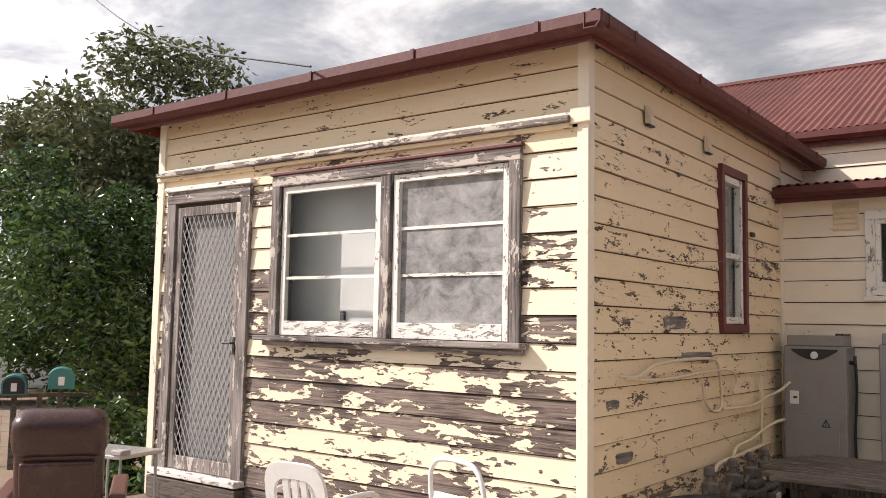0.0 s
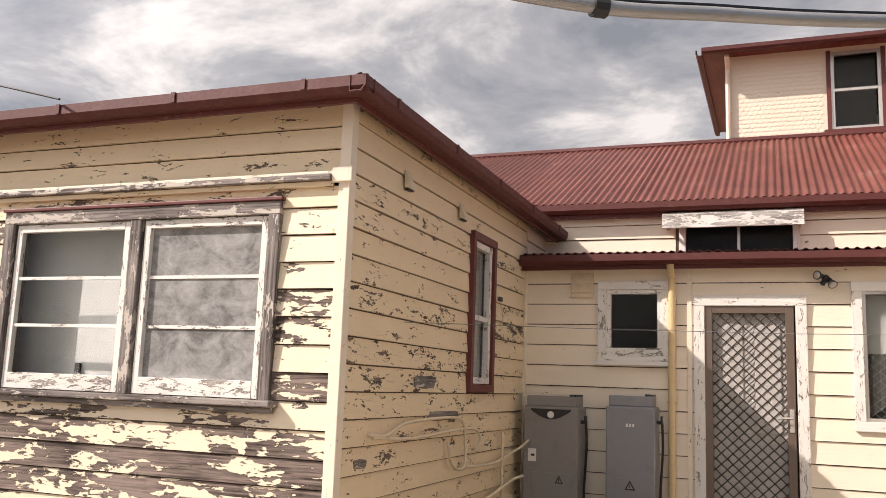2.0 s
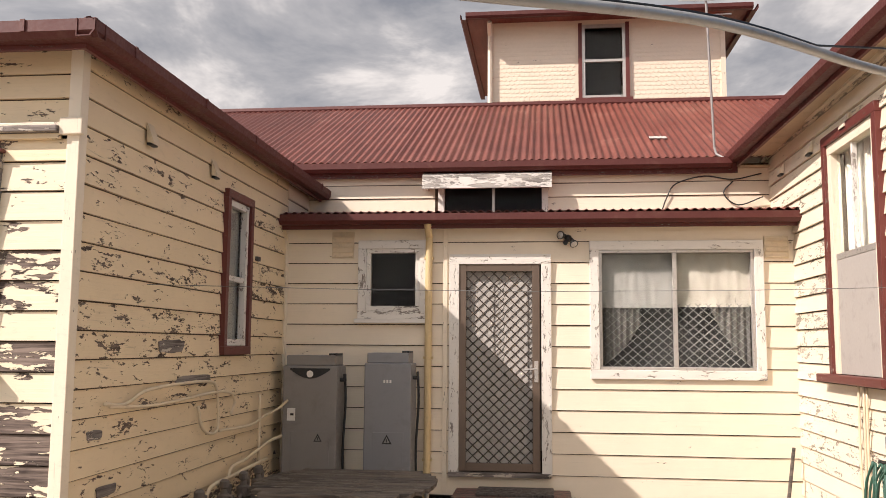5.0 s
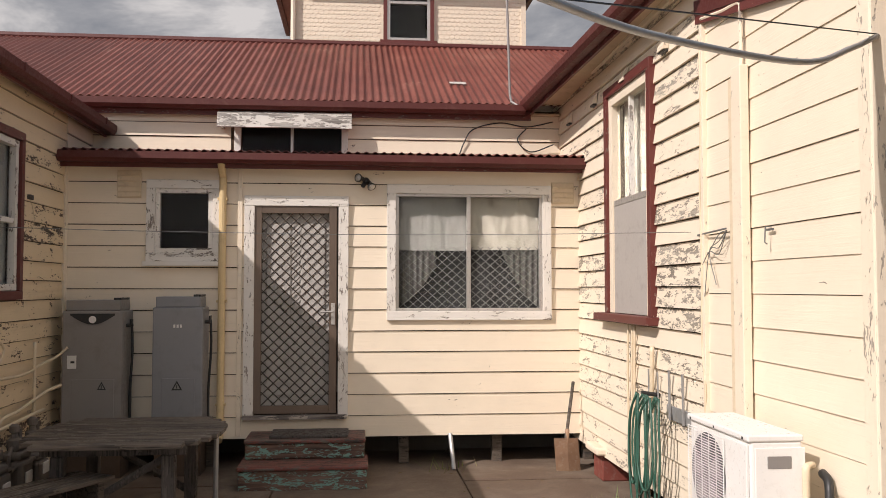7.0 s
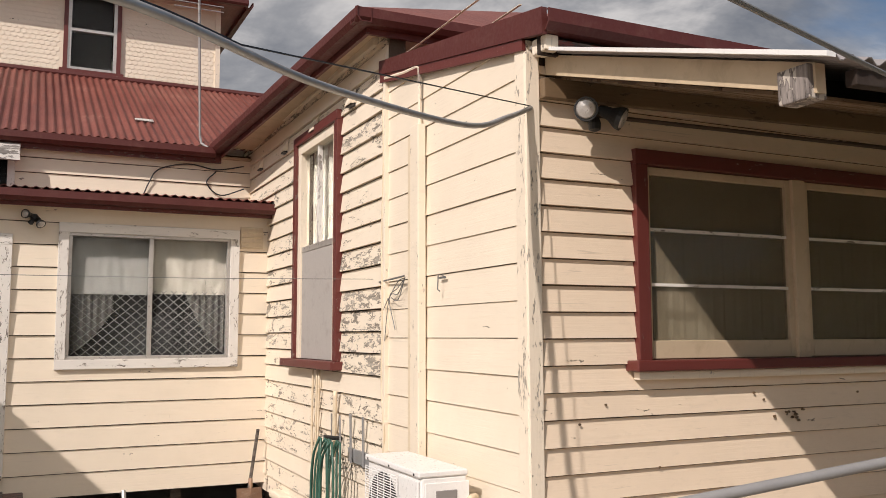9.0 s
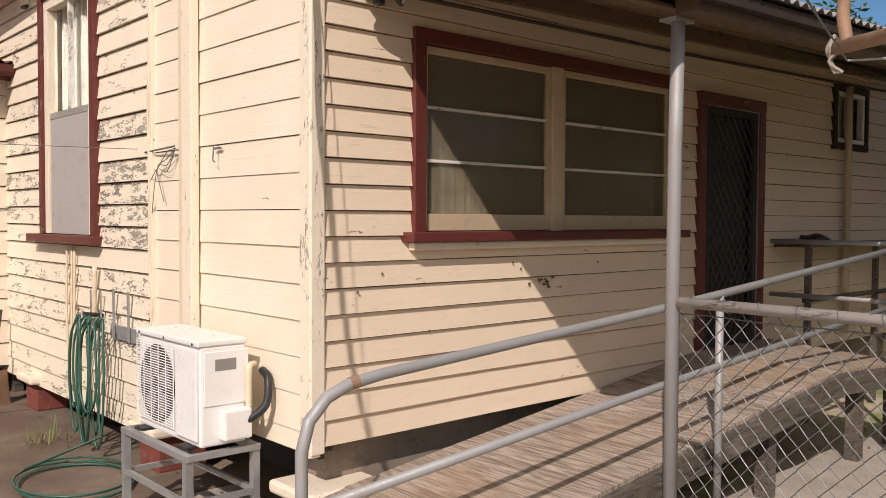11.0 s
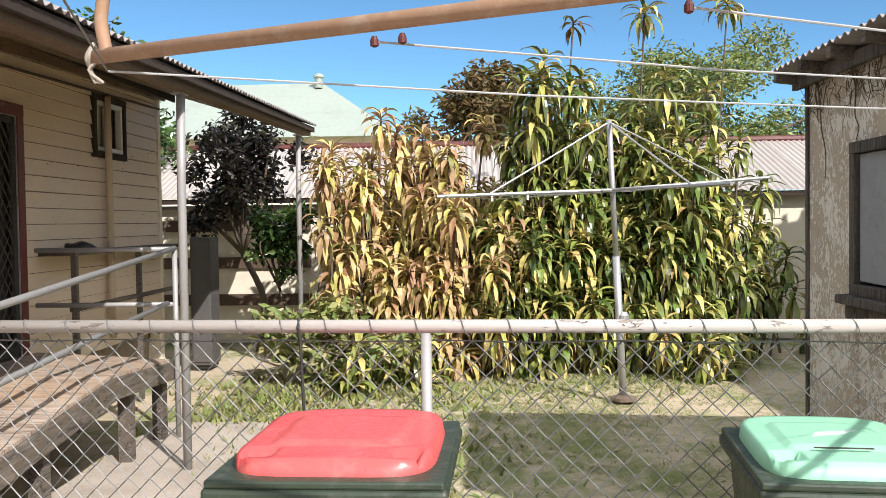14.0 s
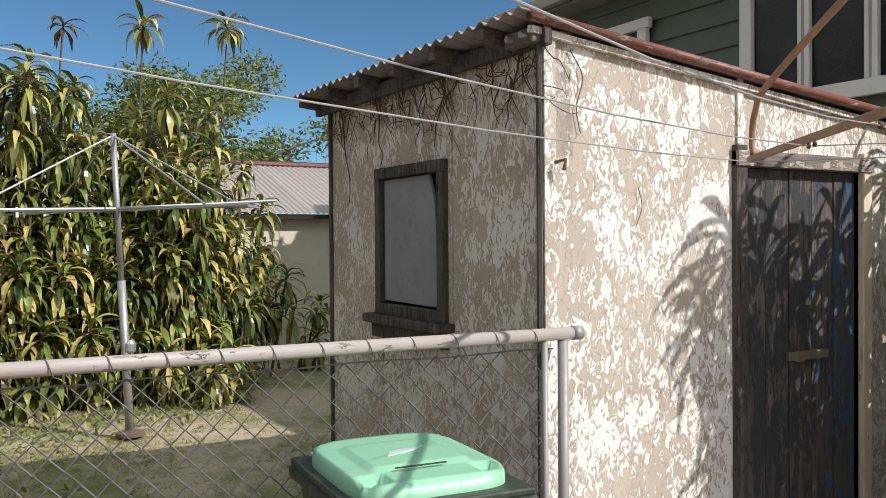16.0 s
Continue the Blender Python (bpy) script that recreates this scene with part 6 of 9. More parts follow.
for k in range(8):
    y = 6.40 - 0.055 * k
    w_, low = hrng.uniform(0.06, 0.16), hrng.uniform(-0.02, 0.30)
    x = 2.46 - hrng.uniform(0, 0.08)
    pts = [(x, y, 0.86), (x - 0.02, y + w_, 0.70), (x - 0.03, y + w_ * 1.1, 0.4), (x - 0.03, y + w_ * 0.4, low), (x - 0.03, y - w_ * 0.5, low + 0.03), (x - 0.03, y - w_, 0.42), (x - 0.02, y - w_ * 0.7, 0.72), (x, y - 0.03, 0.86)]
    part("loop", rod(curve_points(pts, 5), 0.0085, 7), m_hose, hs, "", True)
coil = []
for i in range(60):
    a = i / 60 * math.tau * 2.4
    r = 0.42 - 0.05 * math.sin(i * 0.31)
    coil.append((2.12 + r * 0.8 * math.cos(a), 5.55 + r * 1.05 * math.sin(a), GROUND + 0.018 + 0.012 * (i / 25)))
part("coil", rod(coil + [(2.40, 5.95, 0.05), (2.42, 6.1, 0.4)], 0.0085, 7), m_hose, hs, "", True)

# air conditioner on its stand
AC = pose(2.19, 4.81, 0, 0, 0, -90)  # x along the front, y to the wall
ac = thing("air_conditioner", "white outdoor air conditioner unit on a steel stand", "air conditioner", AC)
L_, D_, Z0, Z1 = 0.76, 0.27, 0.385, 0.935
part("case", slab(bmesh.new(), 0, L_, 0.012, D_, Z0, Z1 - 0.03, 0.012), m_white_metal, ac)
part("top", slab(bmesh.new(), -0.006, L_ + 0.006, -0.006, D_ + 0.004, Z1 - 0.032, Z1, 0.008), m_white_metal, ac)
bm = bmesh.new()
n = 40
cxx, czz, ro = 0.25, (Z0 + Z1) / 2 - 0.01, 0.215
outer = []
for i in range(n):
    a = i * math.tau / n
    outer.append((cxx + ro * math.cos(a), czz + ro * math.sin(a)))
part("fan_recess", prism(bmesh.new(), outer, 0.004, 0.0119), m_black, ac, "dark fan opening")
for k in range(5):
    a = k * math.tau / 5
    bl = bmesh.new()
    p = [(cxx + 0.04 * math.cos(a), czz + 0.04 * math.sin(a)), (cxx + 0.19 * math.cos(a), czz + 0.19 * math.sin(a)), (cxx + 0.19 * math.cos(a + 0.75), czz + 0.19 * math.sin(a + 0.75)), (cxx + 0.05 * math.cos(a + 0.9), czz + 0.05 * math.sin(a + 0.9))]
    part("fan_blade", prism(bl, p, 0.0, 0.0035), m_heater, ac)
bm = bmesh.new()
for k in range(32):
    z = Z0 + 0.06 + k * (Z1 - Z0 - 0.12) / 31
    part("guard_bar", rod([(0.02, -0.012, z), (0.49, -0.012, z)], 0.0028, 4), m_white_metal, ac)
for k in range(6):
    x = 0.02 + k * 0.094
    part("guard_stay", rod([(x, -0.009, Z0 + 0.055), (x, -0.009, Z1 - 0.06)], 0.003, 4), m_white_metal, ac)
part("guard_frame", slab(bmesh.new(), 0.50, 0.74, -0.004, 0.011, Z0 + 0.03, Z1 - 0.05, 0.004), m_white_metal, ac)
part("side_panel", box(L_, L_ + 0.006, 0.03, 0.28, Z0 + 0.21, Z1 - 0.06, 0.003), m_white_metal, ac)
part("handle_recess", box(L_ + 0.003, L_ + 0.009, 0.09, 0.21, Z1 - 0.16, Z1 - 0.10, 0.003), m_heater, ac, "grey hand recess")
part("valve_cover", slab(bmesh.new(), L_, L_ + 0.07, 0.11, 0.27, Z0 + 0.03, Z0 + 0.19, 0.012), m_white_metal, ac)
for x, y in ((0.04, Z1 - 0.02), (0.36, Z1 - 0.02), (0.7, Z1 - 0.02)):
    part("screw", box(x, x + 0.012, -0.009, -0.005, y - 0.006, y + 0.006), m_black, ac)
part("pipe_lagging", rod(curve_points([(L_ + 0.05, 0.25, Z0 + 0.12), (L_ + 0.10, 0.33, Z0 + 0.20), (L_ + 0.07, 0.36, Z0 + 0.33), (L_ - 0.02, 0.38, Z0 + 0.36)], 5), 0.022, 10), m_black, ac, "black pipe lagging", True)
part("drain_pipe", rod(curve_points([(L_ + 0.03, 0.27, Z0 + 0.1), (L_ + 0.03, 0.27, Z0 + 0.36), (L_ + 0.02, 0.28, Z0 + 0.40), (L_ - 0.02, 0.33, Z0 + 0.40)], 4), 0.018, 10), m_pvc, ac, "", True)
for x in (0.10, 0.64):
    part("foot", box(x - 0.05, x + 0.05, -0.04, D_ + 0.03, Z0 - 0.016, Z0, 0.004), m_black, ac)
sd = thing("steel_stand", "low galvanised steel stand under the air conditioner", "stand", AC)
ZS = Z0 - 0.017
for x in (-0.02, 0.76):
    for y in (-0.06, 0.32):
        part("leg", box(x - 0.02, x + 0.02, y - 0.02, y + 0.02, GROUND, ZS - 0.036), m_galv, sd)
for y in (-0.06, 0.32):
    part("rail", box(-0.05, 0.79, y - 0.02, y + 0.02, ZS - 0.035, ZS, 0.003), m_galv, sd)
    part("low_rail", box(0.0, 0.74, y - 0.012, y + 0.012, 0.10, 0.13), m_galv, sd)
for x in (-0.03, 0.77):
    part("cross_rail", box(x - 0.018, x + 0.018, -0.04, 0.30, ZS - 0.034, ZS - 0.002), m_galv, sd)
    part("low_rail", box(x - 0.012, x + 0.012, -0.04, 0.30, 0.10, 0.13), m_galv, sd)

# supply cable from the veranda corner
cab = curve_points([(2.60, 3.60, 2.75), (2.38, 3.44, 2.645), (2.02, 3.18, 2.51), (1.17, 2.48, 2.39), (0.54, 1.87, 2.335), (-0.058, 1.42, 2.25), (-0.47, 1.10, 2.22), (-1.6, 0.35, 2.36), (-5.0, -1.9, 2.9)], 8)
sc = thing("supply_cable", "thick grey cable slung across the courtyard from the wall", "cable")
part("cable", rod(cab, 0.0125, 10), m_galv, sc, "", True)
for i in (45,):
    a, b_ = cab[i], cab[i + 1]
    part("tie", rod([a, a + (b_ - a).normalized() * 0.025], 0.018, 10), m_black, sc)
part("catenary_wire", rod([(2.60, 3.60, 2.76)] + [p + Vector((0, 0, 0.016)) for p in cab[28:]], 0.003, 5), m_black, sc)
ww_ = thing("overhead_wire", "thin dark overhead wire to the wing's eave", "wire")
part("wire", rod(curve_points([(-4.49, 4.22, 3.40), (-8.0, 5.6, 4.55), (-11.5, 7.2, 6.0), (-15.31, 9.0, 7.71)], 5), 0.009, 6), m_black, ww_)

# antenna on the roof corner
an = thing("tv_antenna", "thin galvanised television antenna mast on the roof", "antenna")
part("mast", rod([(2.12, 9.38, 3.62), (2.02, 9.46, 3.70), (2.02, 9.56, 3.80), (1.98, 9.62, 5.62)], 0.014, 8), m_heater, an)
part("boom", rod([(1.80, 9.3, 5.36), (2.18, 9.95, 5.66)], 0.010, 6), m_galv, an)
for k in range(8):
    f = k / 7
    c = Vector((1.80, 9.3, 5.36)).lerp(Vector((2.18, 9.95, 5.66)), f)
    part("element", rod([c + Vector((-0.16, 0.06, 0.03)), c + Vector((0.16, -0.06, -0.03))], 0.006, 5), m_galv, an)
for z in (5.32, 5.26):
    part("element", rod([(1.72, 9.62, z), (2.26, 9.62, z)], 0.007, 5), m_galv, an)
wall_tube("eave_cable", [(2.50, 9.54, 3.50), (2.2, 9.54, 3.44), (1.9, 9.54, 3.48), (1.6, 9.54, 3.40), (1.5, 9.54, 3.25), (1.45, 9.54, 3.12)], 0.007, "dark loose cable under the eave", "cable", m_black)
wall_tube("eave_cable", [(2.2, 9.54, 3.42), (2.1, 9.54, 3.29), (2.25, 9.54, 3.16), (2.50, 9.5, 3.24)], 0.007, "dark loose cable in the eave corner", "cable", m_black)
for k in range(4):
    vt = thing("eave_vent", "small cream metal eave vent with dark opening", "vent", RIGHT, "vents on the walls")
    u, z = 0.9 + 0.95 * k, 3.43 + 0.0 * k
    part("cowl", prism(bmesh.new(), [(-0.024, z + 0.07), (-0.026, z - 0.04), (-0.075, z - 0.05), (-0.07, z - 0.02)], u - 0.06, u + 0.06, 0), m_trim_cream, vt)
    part("opening", box(u - 0.055, u + 0.055, -0.062, -0.028, z - 0.062, z - 0.046), m_black, vt)

# ---------------------------------------------------------------- veranda
TILT = Matrix.Translation((2.62, 0, 2.5)) @ Matrix.Rotation(radians(-1.45), 4, "Y") @ Matrix.Translation((-2.62, 0, -2.5))
vr = thing("veranda_roof", "grey corrugated iron veranda roof with a dark fascia and timber lining", "roof", TILT, kind="structure")
VZ0, VZ1 = 2.50, 3.045
SL = math.atan2(VZ1 - VZ0, 3.60 - 1.86)
LEN = math.hypot(VZ1 - VZ0, 3.60 - 1.86)
for k in range(10):
    corrugated("roof_sheet", TILT @ Matrix.Translation((2.64 + 0.762 * k, 1.86, VZ0 + 0.002 * (k % 2))) @ Matrix.Rotation(SL, 4, "X"), 0.775, LEN, m_roof_grey, "", parent=vr)


def slope_z(y):
    return VZ0 + (y - 1.86) * math.tan(SL)


part("rake_flashing", prism(bmesh.new(), [(3.62, slope_z(3.62) + 0.004), (1.84, slope_z(1.84) + 0.004), (1.84, slope_z(1.84) + 0.022), (3.62, slope_z(3.62) + 0.022)], 2.615, 2.655, 0), m_white_metal, vr, "white edge flashing")
for k in range(9):
    x = 2.70 + 0.93 * k
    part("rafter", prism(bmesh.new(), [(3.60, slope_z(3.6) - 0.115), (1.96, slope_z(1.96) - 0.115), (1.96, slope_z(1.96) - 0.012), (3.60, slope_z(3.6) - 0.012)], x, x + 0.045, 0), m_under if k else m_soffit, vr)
for k in range(12):
    ya, yb = 2.07 + 0.128 * k, 2.07 + 0.128 * k + 0.124
    part("lining_board", prism(bmesh.new(), [(yb, slope_z(yb) - 0.117), (ya, slope_z(ya) - 0.117), (ya, slope_z(ya) - 0.131), (yb, slope_z(yb) - 0.131)], 2.76, 10.15, 0), m_lining, vr)
part("purlin", box(2.80, 10.3, 1.885, 1.93, 2.435, 2.49, 0.004), m_fascia_dark, vr, "dark brown purlin under the iron")
part("beam", box(3.34, 10.3, 1.932, 2.045, 2.395, 2.485, 0.006), m_beam, vr)
part("rafter_block", box(2.672, 2.76, 1.97, 2.10, 2.40, 2.52, 0.006), m_trim_grey, vr, "split grey block at the rafter end")
part("wall_plate", box(2.66, 10.1, 3.55, 3.60, 2.80, 2.90, 0.004), m_lining, vr)
part("wall_conduit", rod([(3.0, 3.585, 2.74), (6.0, 3.585, 2.70), (10.0, 3.585, 2.70)], 0.012, 6), m_under, vr)
for x, y, mat_ in ((3.41, 2.08, m_post), (6.18, 2.04, m_post), (10.08, 2.04, m_post)):
    pt = thing("veranda_post", "silver-painted steel pipe veranda post", "post", Matrix.Translation((x, y, GROUND)), "veranda posts")
    part("pipe", rod([(0, 0, -0.02), (0, 0, 2.0), (0, -0.008, 2.38 - GROUND + 0.0253 * (x - 2.62))], 0.030, 14), mat_, pt, "", True)
    part("top_plate", box(-0.07, 0.07, -0.04, 0.04, 2.38 - GROUND + 0.0253 * (x - 2.62), 2.392 - GROUND + 0.0253 * (x - 2.62)), m_galv, pt)
wall_tube("vent_pipe", [(8.52, 3.55, 0.5), (8.52, 3.55, 1.6), (8.52, 3.55, 2.82)], 0.035, "upright painted vent pipe on the veranda wall", "pipe", m_soffit)

scuff = thing("wall_scuff", "dark scuffed and chipped patch on the veranda boards", "mark")
srng = random.Random(17)
for k in range(16):
    x, z = 4.30 + srng.gauss(0, 0.075), 1.17 + srng.gauss(0, 0.018)
    r_ = srng.uniform(0.004, 0.014)
    n_ = 7
    part("chip", prism(bmesh.new(), [(x + r_ * srng.uniform(0.5, 1.3) * math.cos(i * math.tau / n_), z + r_ * srng.uniform(0.4, 0.9) * math.sin(i * math.tau / n_)) for i in range(n_)], 3.601, 3.607), m_lining, scuff)
for x, z in ((3.02, 1.27), (4.09, 1.26), (4.84, 1.28), (3.35, 0.94), (4.02, 1.3), (2.86, 1.18)):
    part("nail_hole", prism(bmesh.new(), [(x + 0.008 * math.cos(i * 1.05), z + 0.007 * math.sin(i * 1.05)) for i in range(6)], 3.602, 3.607), m_lining, scuff)

# ramp and landing
rp = thing("ramp", "weathered plywood access ramp with grey timber edge", "ramp")
RX0, RX1, RX2, RZ0, RZ1, RYA, RYB = 1.85, 6.0, 7.12, 0.085, 0.57, 2.49, 3.58


def deck_z(x, y=RYB):
    """The ramp climbs to the landing, whose outer corner has sagged."""
    if x <= RX1:
        return RZ0 + (RZ1 - RZ0) * (x - RX0) / (RX1 - RX0)
    return RZ1 - 0.065 * (x - RX1) / (RX2 - RX1) * (RYB - y) / (RYB - RYA)


drng = random.Random(4)
# four ply sheets, laid with their grain across the ramp
for a, b_ in ((RX0, 3.05), (3.05, 4.52), (4.52, RX1), (RX1, RX2)):
    bm = bmesh.new()
    h = drng.uniform(-0.002, 0.002)
    ys = [RYA + 0.003, (RYA + RYB) / 2, RYB - 0.003]
    cols = []
    for x in (a + 0.002, b_ - 0.002):
        up = [bm.verts.new((x, y, deck_z(x, y) + h)) for y in ys]
        dn = [bm.verts.new((x, y, deck_z(x, y) + h - 0.022)) for y in reversed(ys)]
        cols.append(up + dn)
    for i in range(6):
        bm.faces.new((cols[0][i], cols[0][(i + 1) % 6], cols[1][(i + 1) % 6], cols[1][i]))
    bm.faces.new(cols[0][::-1])
    bm.faces.new(cols[1])
    bmesh.ops.recalc_face_normals(bm, faces=bm.faces[:])
    part("deck_sheet", bm, m_deck, rp)
for y in (RYA - 0.045, RYB - 0.06):
    end = deck_z(RX2, y + 0.045)
    part("edge_joist", prism(bmesh.new(), [(RX0, RZ0 - 0.02), (RX1, RZ1 - 0.02), (RX2, end - 0.02), (RX2, end - 0.16), (RX1, RZ1 - 0.16), (RX0, RZ0 - 0.15)], y, y + 0.045), m_old_timber, rp)
for x in (3.9, 5.1, 6.35, 7.0):
    part("stump", box(x, x + 0.09, RYA + 0.02, RYA + 0.11, GROUND - 0.01, deck_z(x, RYA) - 0.04), m_old_timber, rp)
    part("stump", box(x, x + 0.09, RYB - 0.2, RYB - 0.11, GROUND - 0.01, deck_z(x) - 0.03), m_old_timber, rp)
hr = thing("ramp_handrail", "grey galvanised pipe handrail along the ramp", "handrail")
HY = 2.42
top = [(1.76, HY, GROUND), (1.76, HY, 0.78), (1.79, HY, 0.88), (1.86, HY, 0.95), (1.95, HY, 0.985), (2.1, HY, 1.005)]
part("top_rail", rod(top + [(3.83, HY, 1.125), (7.08, HY, 1.395)], 0.022, 12), m_post, hr, "", True)
part("mid_rail", rod([(1.76, HY, 0.575), (3.84, HY, 0.745), (6.9, HY, 0.975)], 0.020, 12), m_post, hr, "", True)
part("rail_post", rod([(7.08, HY, 1.395), (7.08, HY, GROUND)], 0.021, 12), m_post, hr, "", True)
part("rail_post", rod([(4.37, HY, 1.165), (4.37, HY, GROUND)], 0.021, 12), m_post, hr, "", True)
part("end_rail", rod([(7.08, HY, 1.39), (7.08, 3.55, 1.39)], 0.02, 10), m_post, hr, "", True)
part("end_rail", rod([(7.08, HY, 0.95), (7.08, 3.55, 0.95)], 0.02, 10), m_post, hr, "", True)
part("rust_band", rod([(1.955, HY, 0.987), (1.99, HY, 0.992)], 0.0235, 12), m_rust, hr)
sh = thing("wall_shelf", "narrow dark timber shelf on brackets beside the door", "shelf")
part("top", box(7.20, 10.0, 3.28, 3.59, 1.34, 1.37, 0.005), m_old_timber, sh)
part("lower_rail", box(7.20, 10.0, 3.30, 3.34, 0.88, 0.92, 0.005), m_old_timber, sh)
for x in (7.25, 8.6, 9.9):
    part("leg", box(x, x + 0.045, 3.30, 3.345, GROUND + 0.0, 1.339), m_old_timber, sh)
ms = thing("metal_cabinet", "tall grey sheet metal cabinet beyond the veranda", "cabinet", Matrix.Translation((10.35, 3.0, GROUND)))
m_cabinet = plain("dull dark grey sheet steel", (0.085, 0.08, 0.074), 0.6, 0.0, 0.15, 2.0, (0.14, 0.11, 0.09), 0.4)
part("body", box(0.0, 0.35, 0.16, 0.40, 0.04, 1.55, 0.012), m_cabinet, ms)
part("door", box(-0.014, -0.002, 0.18, 0.38, 0.08, 1.51, 0.004), m_cabinet, ms)
part("base", box(0.03, 0.32, 0.18, 0.38, 0.0, 0.04), m_black, ms)
rag = bmesh.new()
bmesh.ops.create_icosphere(rag, subdivisions=3, radius=0.14)
for v_ in rag.verts:
    v_.co.z = max(-0.02, v_.co.z * 0.35 + 0.05 * noise.noise(v_.co * 9))
    v_.co.x *= 1.0 + 0.4 * noise.noise(v_.co * 4 + Vector((3, 0, 0)))
rag_o = mesh_object("work_glove", rag, m_black, None, True)
rag_o.location = (7.62, 3.42, 1.392)
tagged(rag_o, "crumpled dark rag lying on the shelf", "rag")
tagged(mesh_object("path", box(3.0, 7.6, 1.75, 2.75, GROUND - 0.06, GROUND + 0.004, 0.003), m_path_and_bounce), "narrow concrete path beside the ramp", "path", kind="structure")

# ---------------------------------------------------------------- chain-link fence
F0, F1, FZ = Vector((3.40, 2.06, 0)), Vector((3.09, -1.81, 0)), 1.215
fw = (F1 - F0).normalized()
FENCE = Matrix.Translation((F0.x, F0.y, 0)) @ Matrix.Rotation(math.atan2(fw.y, fw.x), 4, "Z")
FL = (F1 - F0).length
cf = thing("chain_link_fence", "chain-link fence with a worn silver pipe top rail", "fence", FENCE)
m_rail_x = peeling("worn silver painted top rail", (0.40, 0.365, 0.335), (0.22, 0.18, 0.15), (0.32, 0.28, 0.245), 0.42, 0, 1.6, 0.7)
part("top_rail", rod([(0.02, 0, FZ), (FL + 0.06, 0, FZ + 0.005)], 0.0235, 16), m_rail_x, cf, "", True)
part("end_cap", rod([(FL + 0.06, 0, FZ + 0.005), (FL + 0.10, 0, FZ + 0.005)], 0.0265, 16), m_post, cf, "", True)
for u, r in ((1.88, 0.019), (FL + 0.02, 0.020), (FL - 0.06, 0.012)):
    part("post", rod([(u, 0.0, GROUND - 0.03), (u, 0.0, FZ - 0.02)], r, 12), m_post, cf, "", True)
bm = bmesh.new()
PIT = 0.085
rows_n = int((FZ - 0.05 - GROUND) / PIT)
for i in range(int(FL / (PIT))):
    pts = []
    for j in range(rows_n * 2 + 1):
        z = FZ - 0.05 - (rows_n * 2 - j) * PIT * 0.5
        u = i * PIT + (PIT * 0.5 if j % 2 else 0.0) + 0.005 * noise.noise(Vector((i * 0.7, j * 0.31, 2)))
        y = 0.036 + (0.003 if j % 2 else -0.003) + 0.012 * noise.noise(Vector((i * 0.12, j * 0.1, 0)))
        pts.append((u, y, z))
    pts2 = [(2 * i * PIT + PIT - p[0], p[1] - 0.002, p[2]) for p in pts]
    tube(bm, pts, 0.0033, 4)
    tube(bm, pts2, 0.0033, 4)
part("wire_mesh", bm, m_wire, cf, "grey diamond wire mesh")
bm = bmesh.new()
for k in range(int(FL / 0.16)):
    u = 0.1 + k * 0.16
    ring = [(u + 0.05 * (i / 8 - 0.5), 0.028 * math.cos(i * 0.72 + 1), FZ + 0.028 * math.sin(i * 0.72 + 1)) for i in range(8)]
    tube(bm, ring + [(u + 0.045, 0.034, FZ - 0.03), (u + 0.06, 0.036, FZ - 0.055)], 0.0022, 4)
tagged(part("tie_wire", bm, m_wire, cf), kind="stuff")
part("strain_wire", rod([(0.0 + FL * i / 24, 0.036, FZ - 0.054 + 0.004 * math.sin(i * 1.7)) for i in range(25)], 0.0028, 5), m_wire, cf)
part("cable_tie", rod([(1.43, 0.0, FZ + 0.029), (1.435, -0.031, FZ), (1.44, -0.02, FZ - 0.05), (1.45, -0.01, FZ - 0.42)], 0.006, 5), m_black, cf)

# ---------------------------------------------------------------- bins


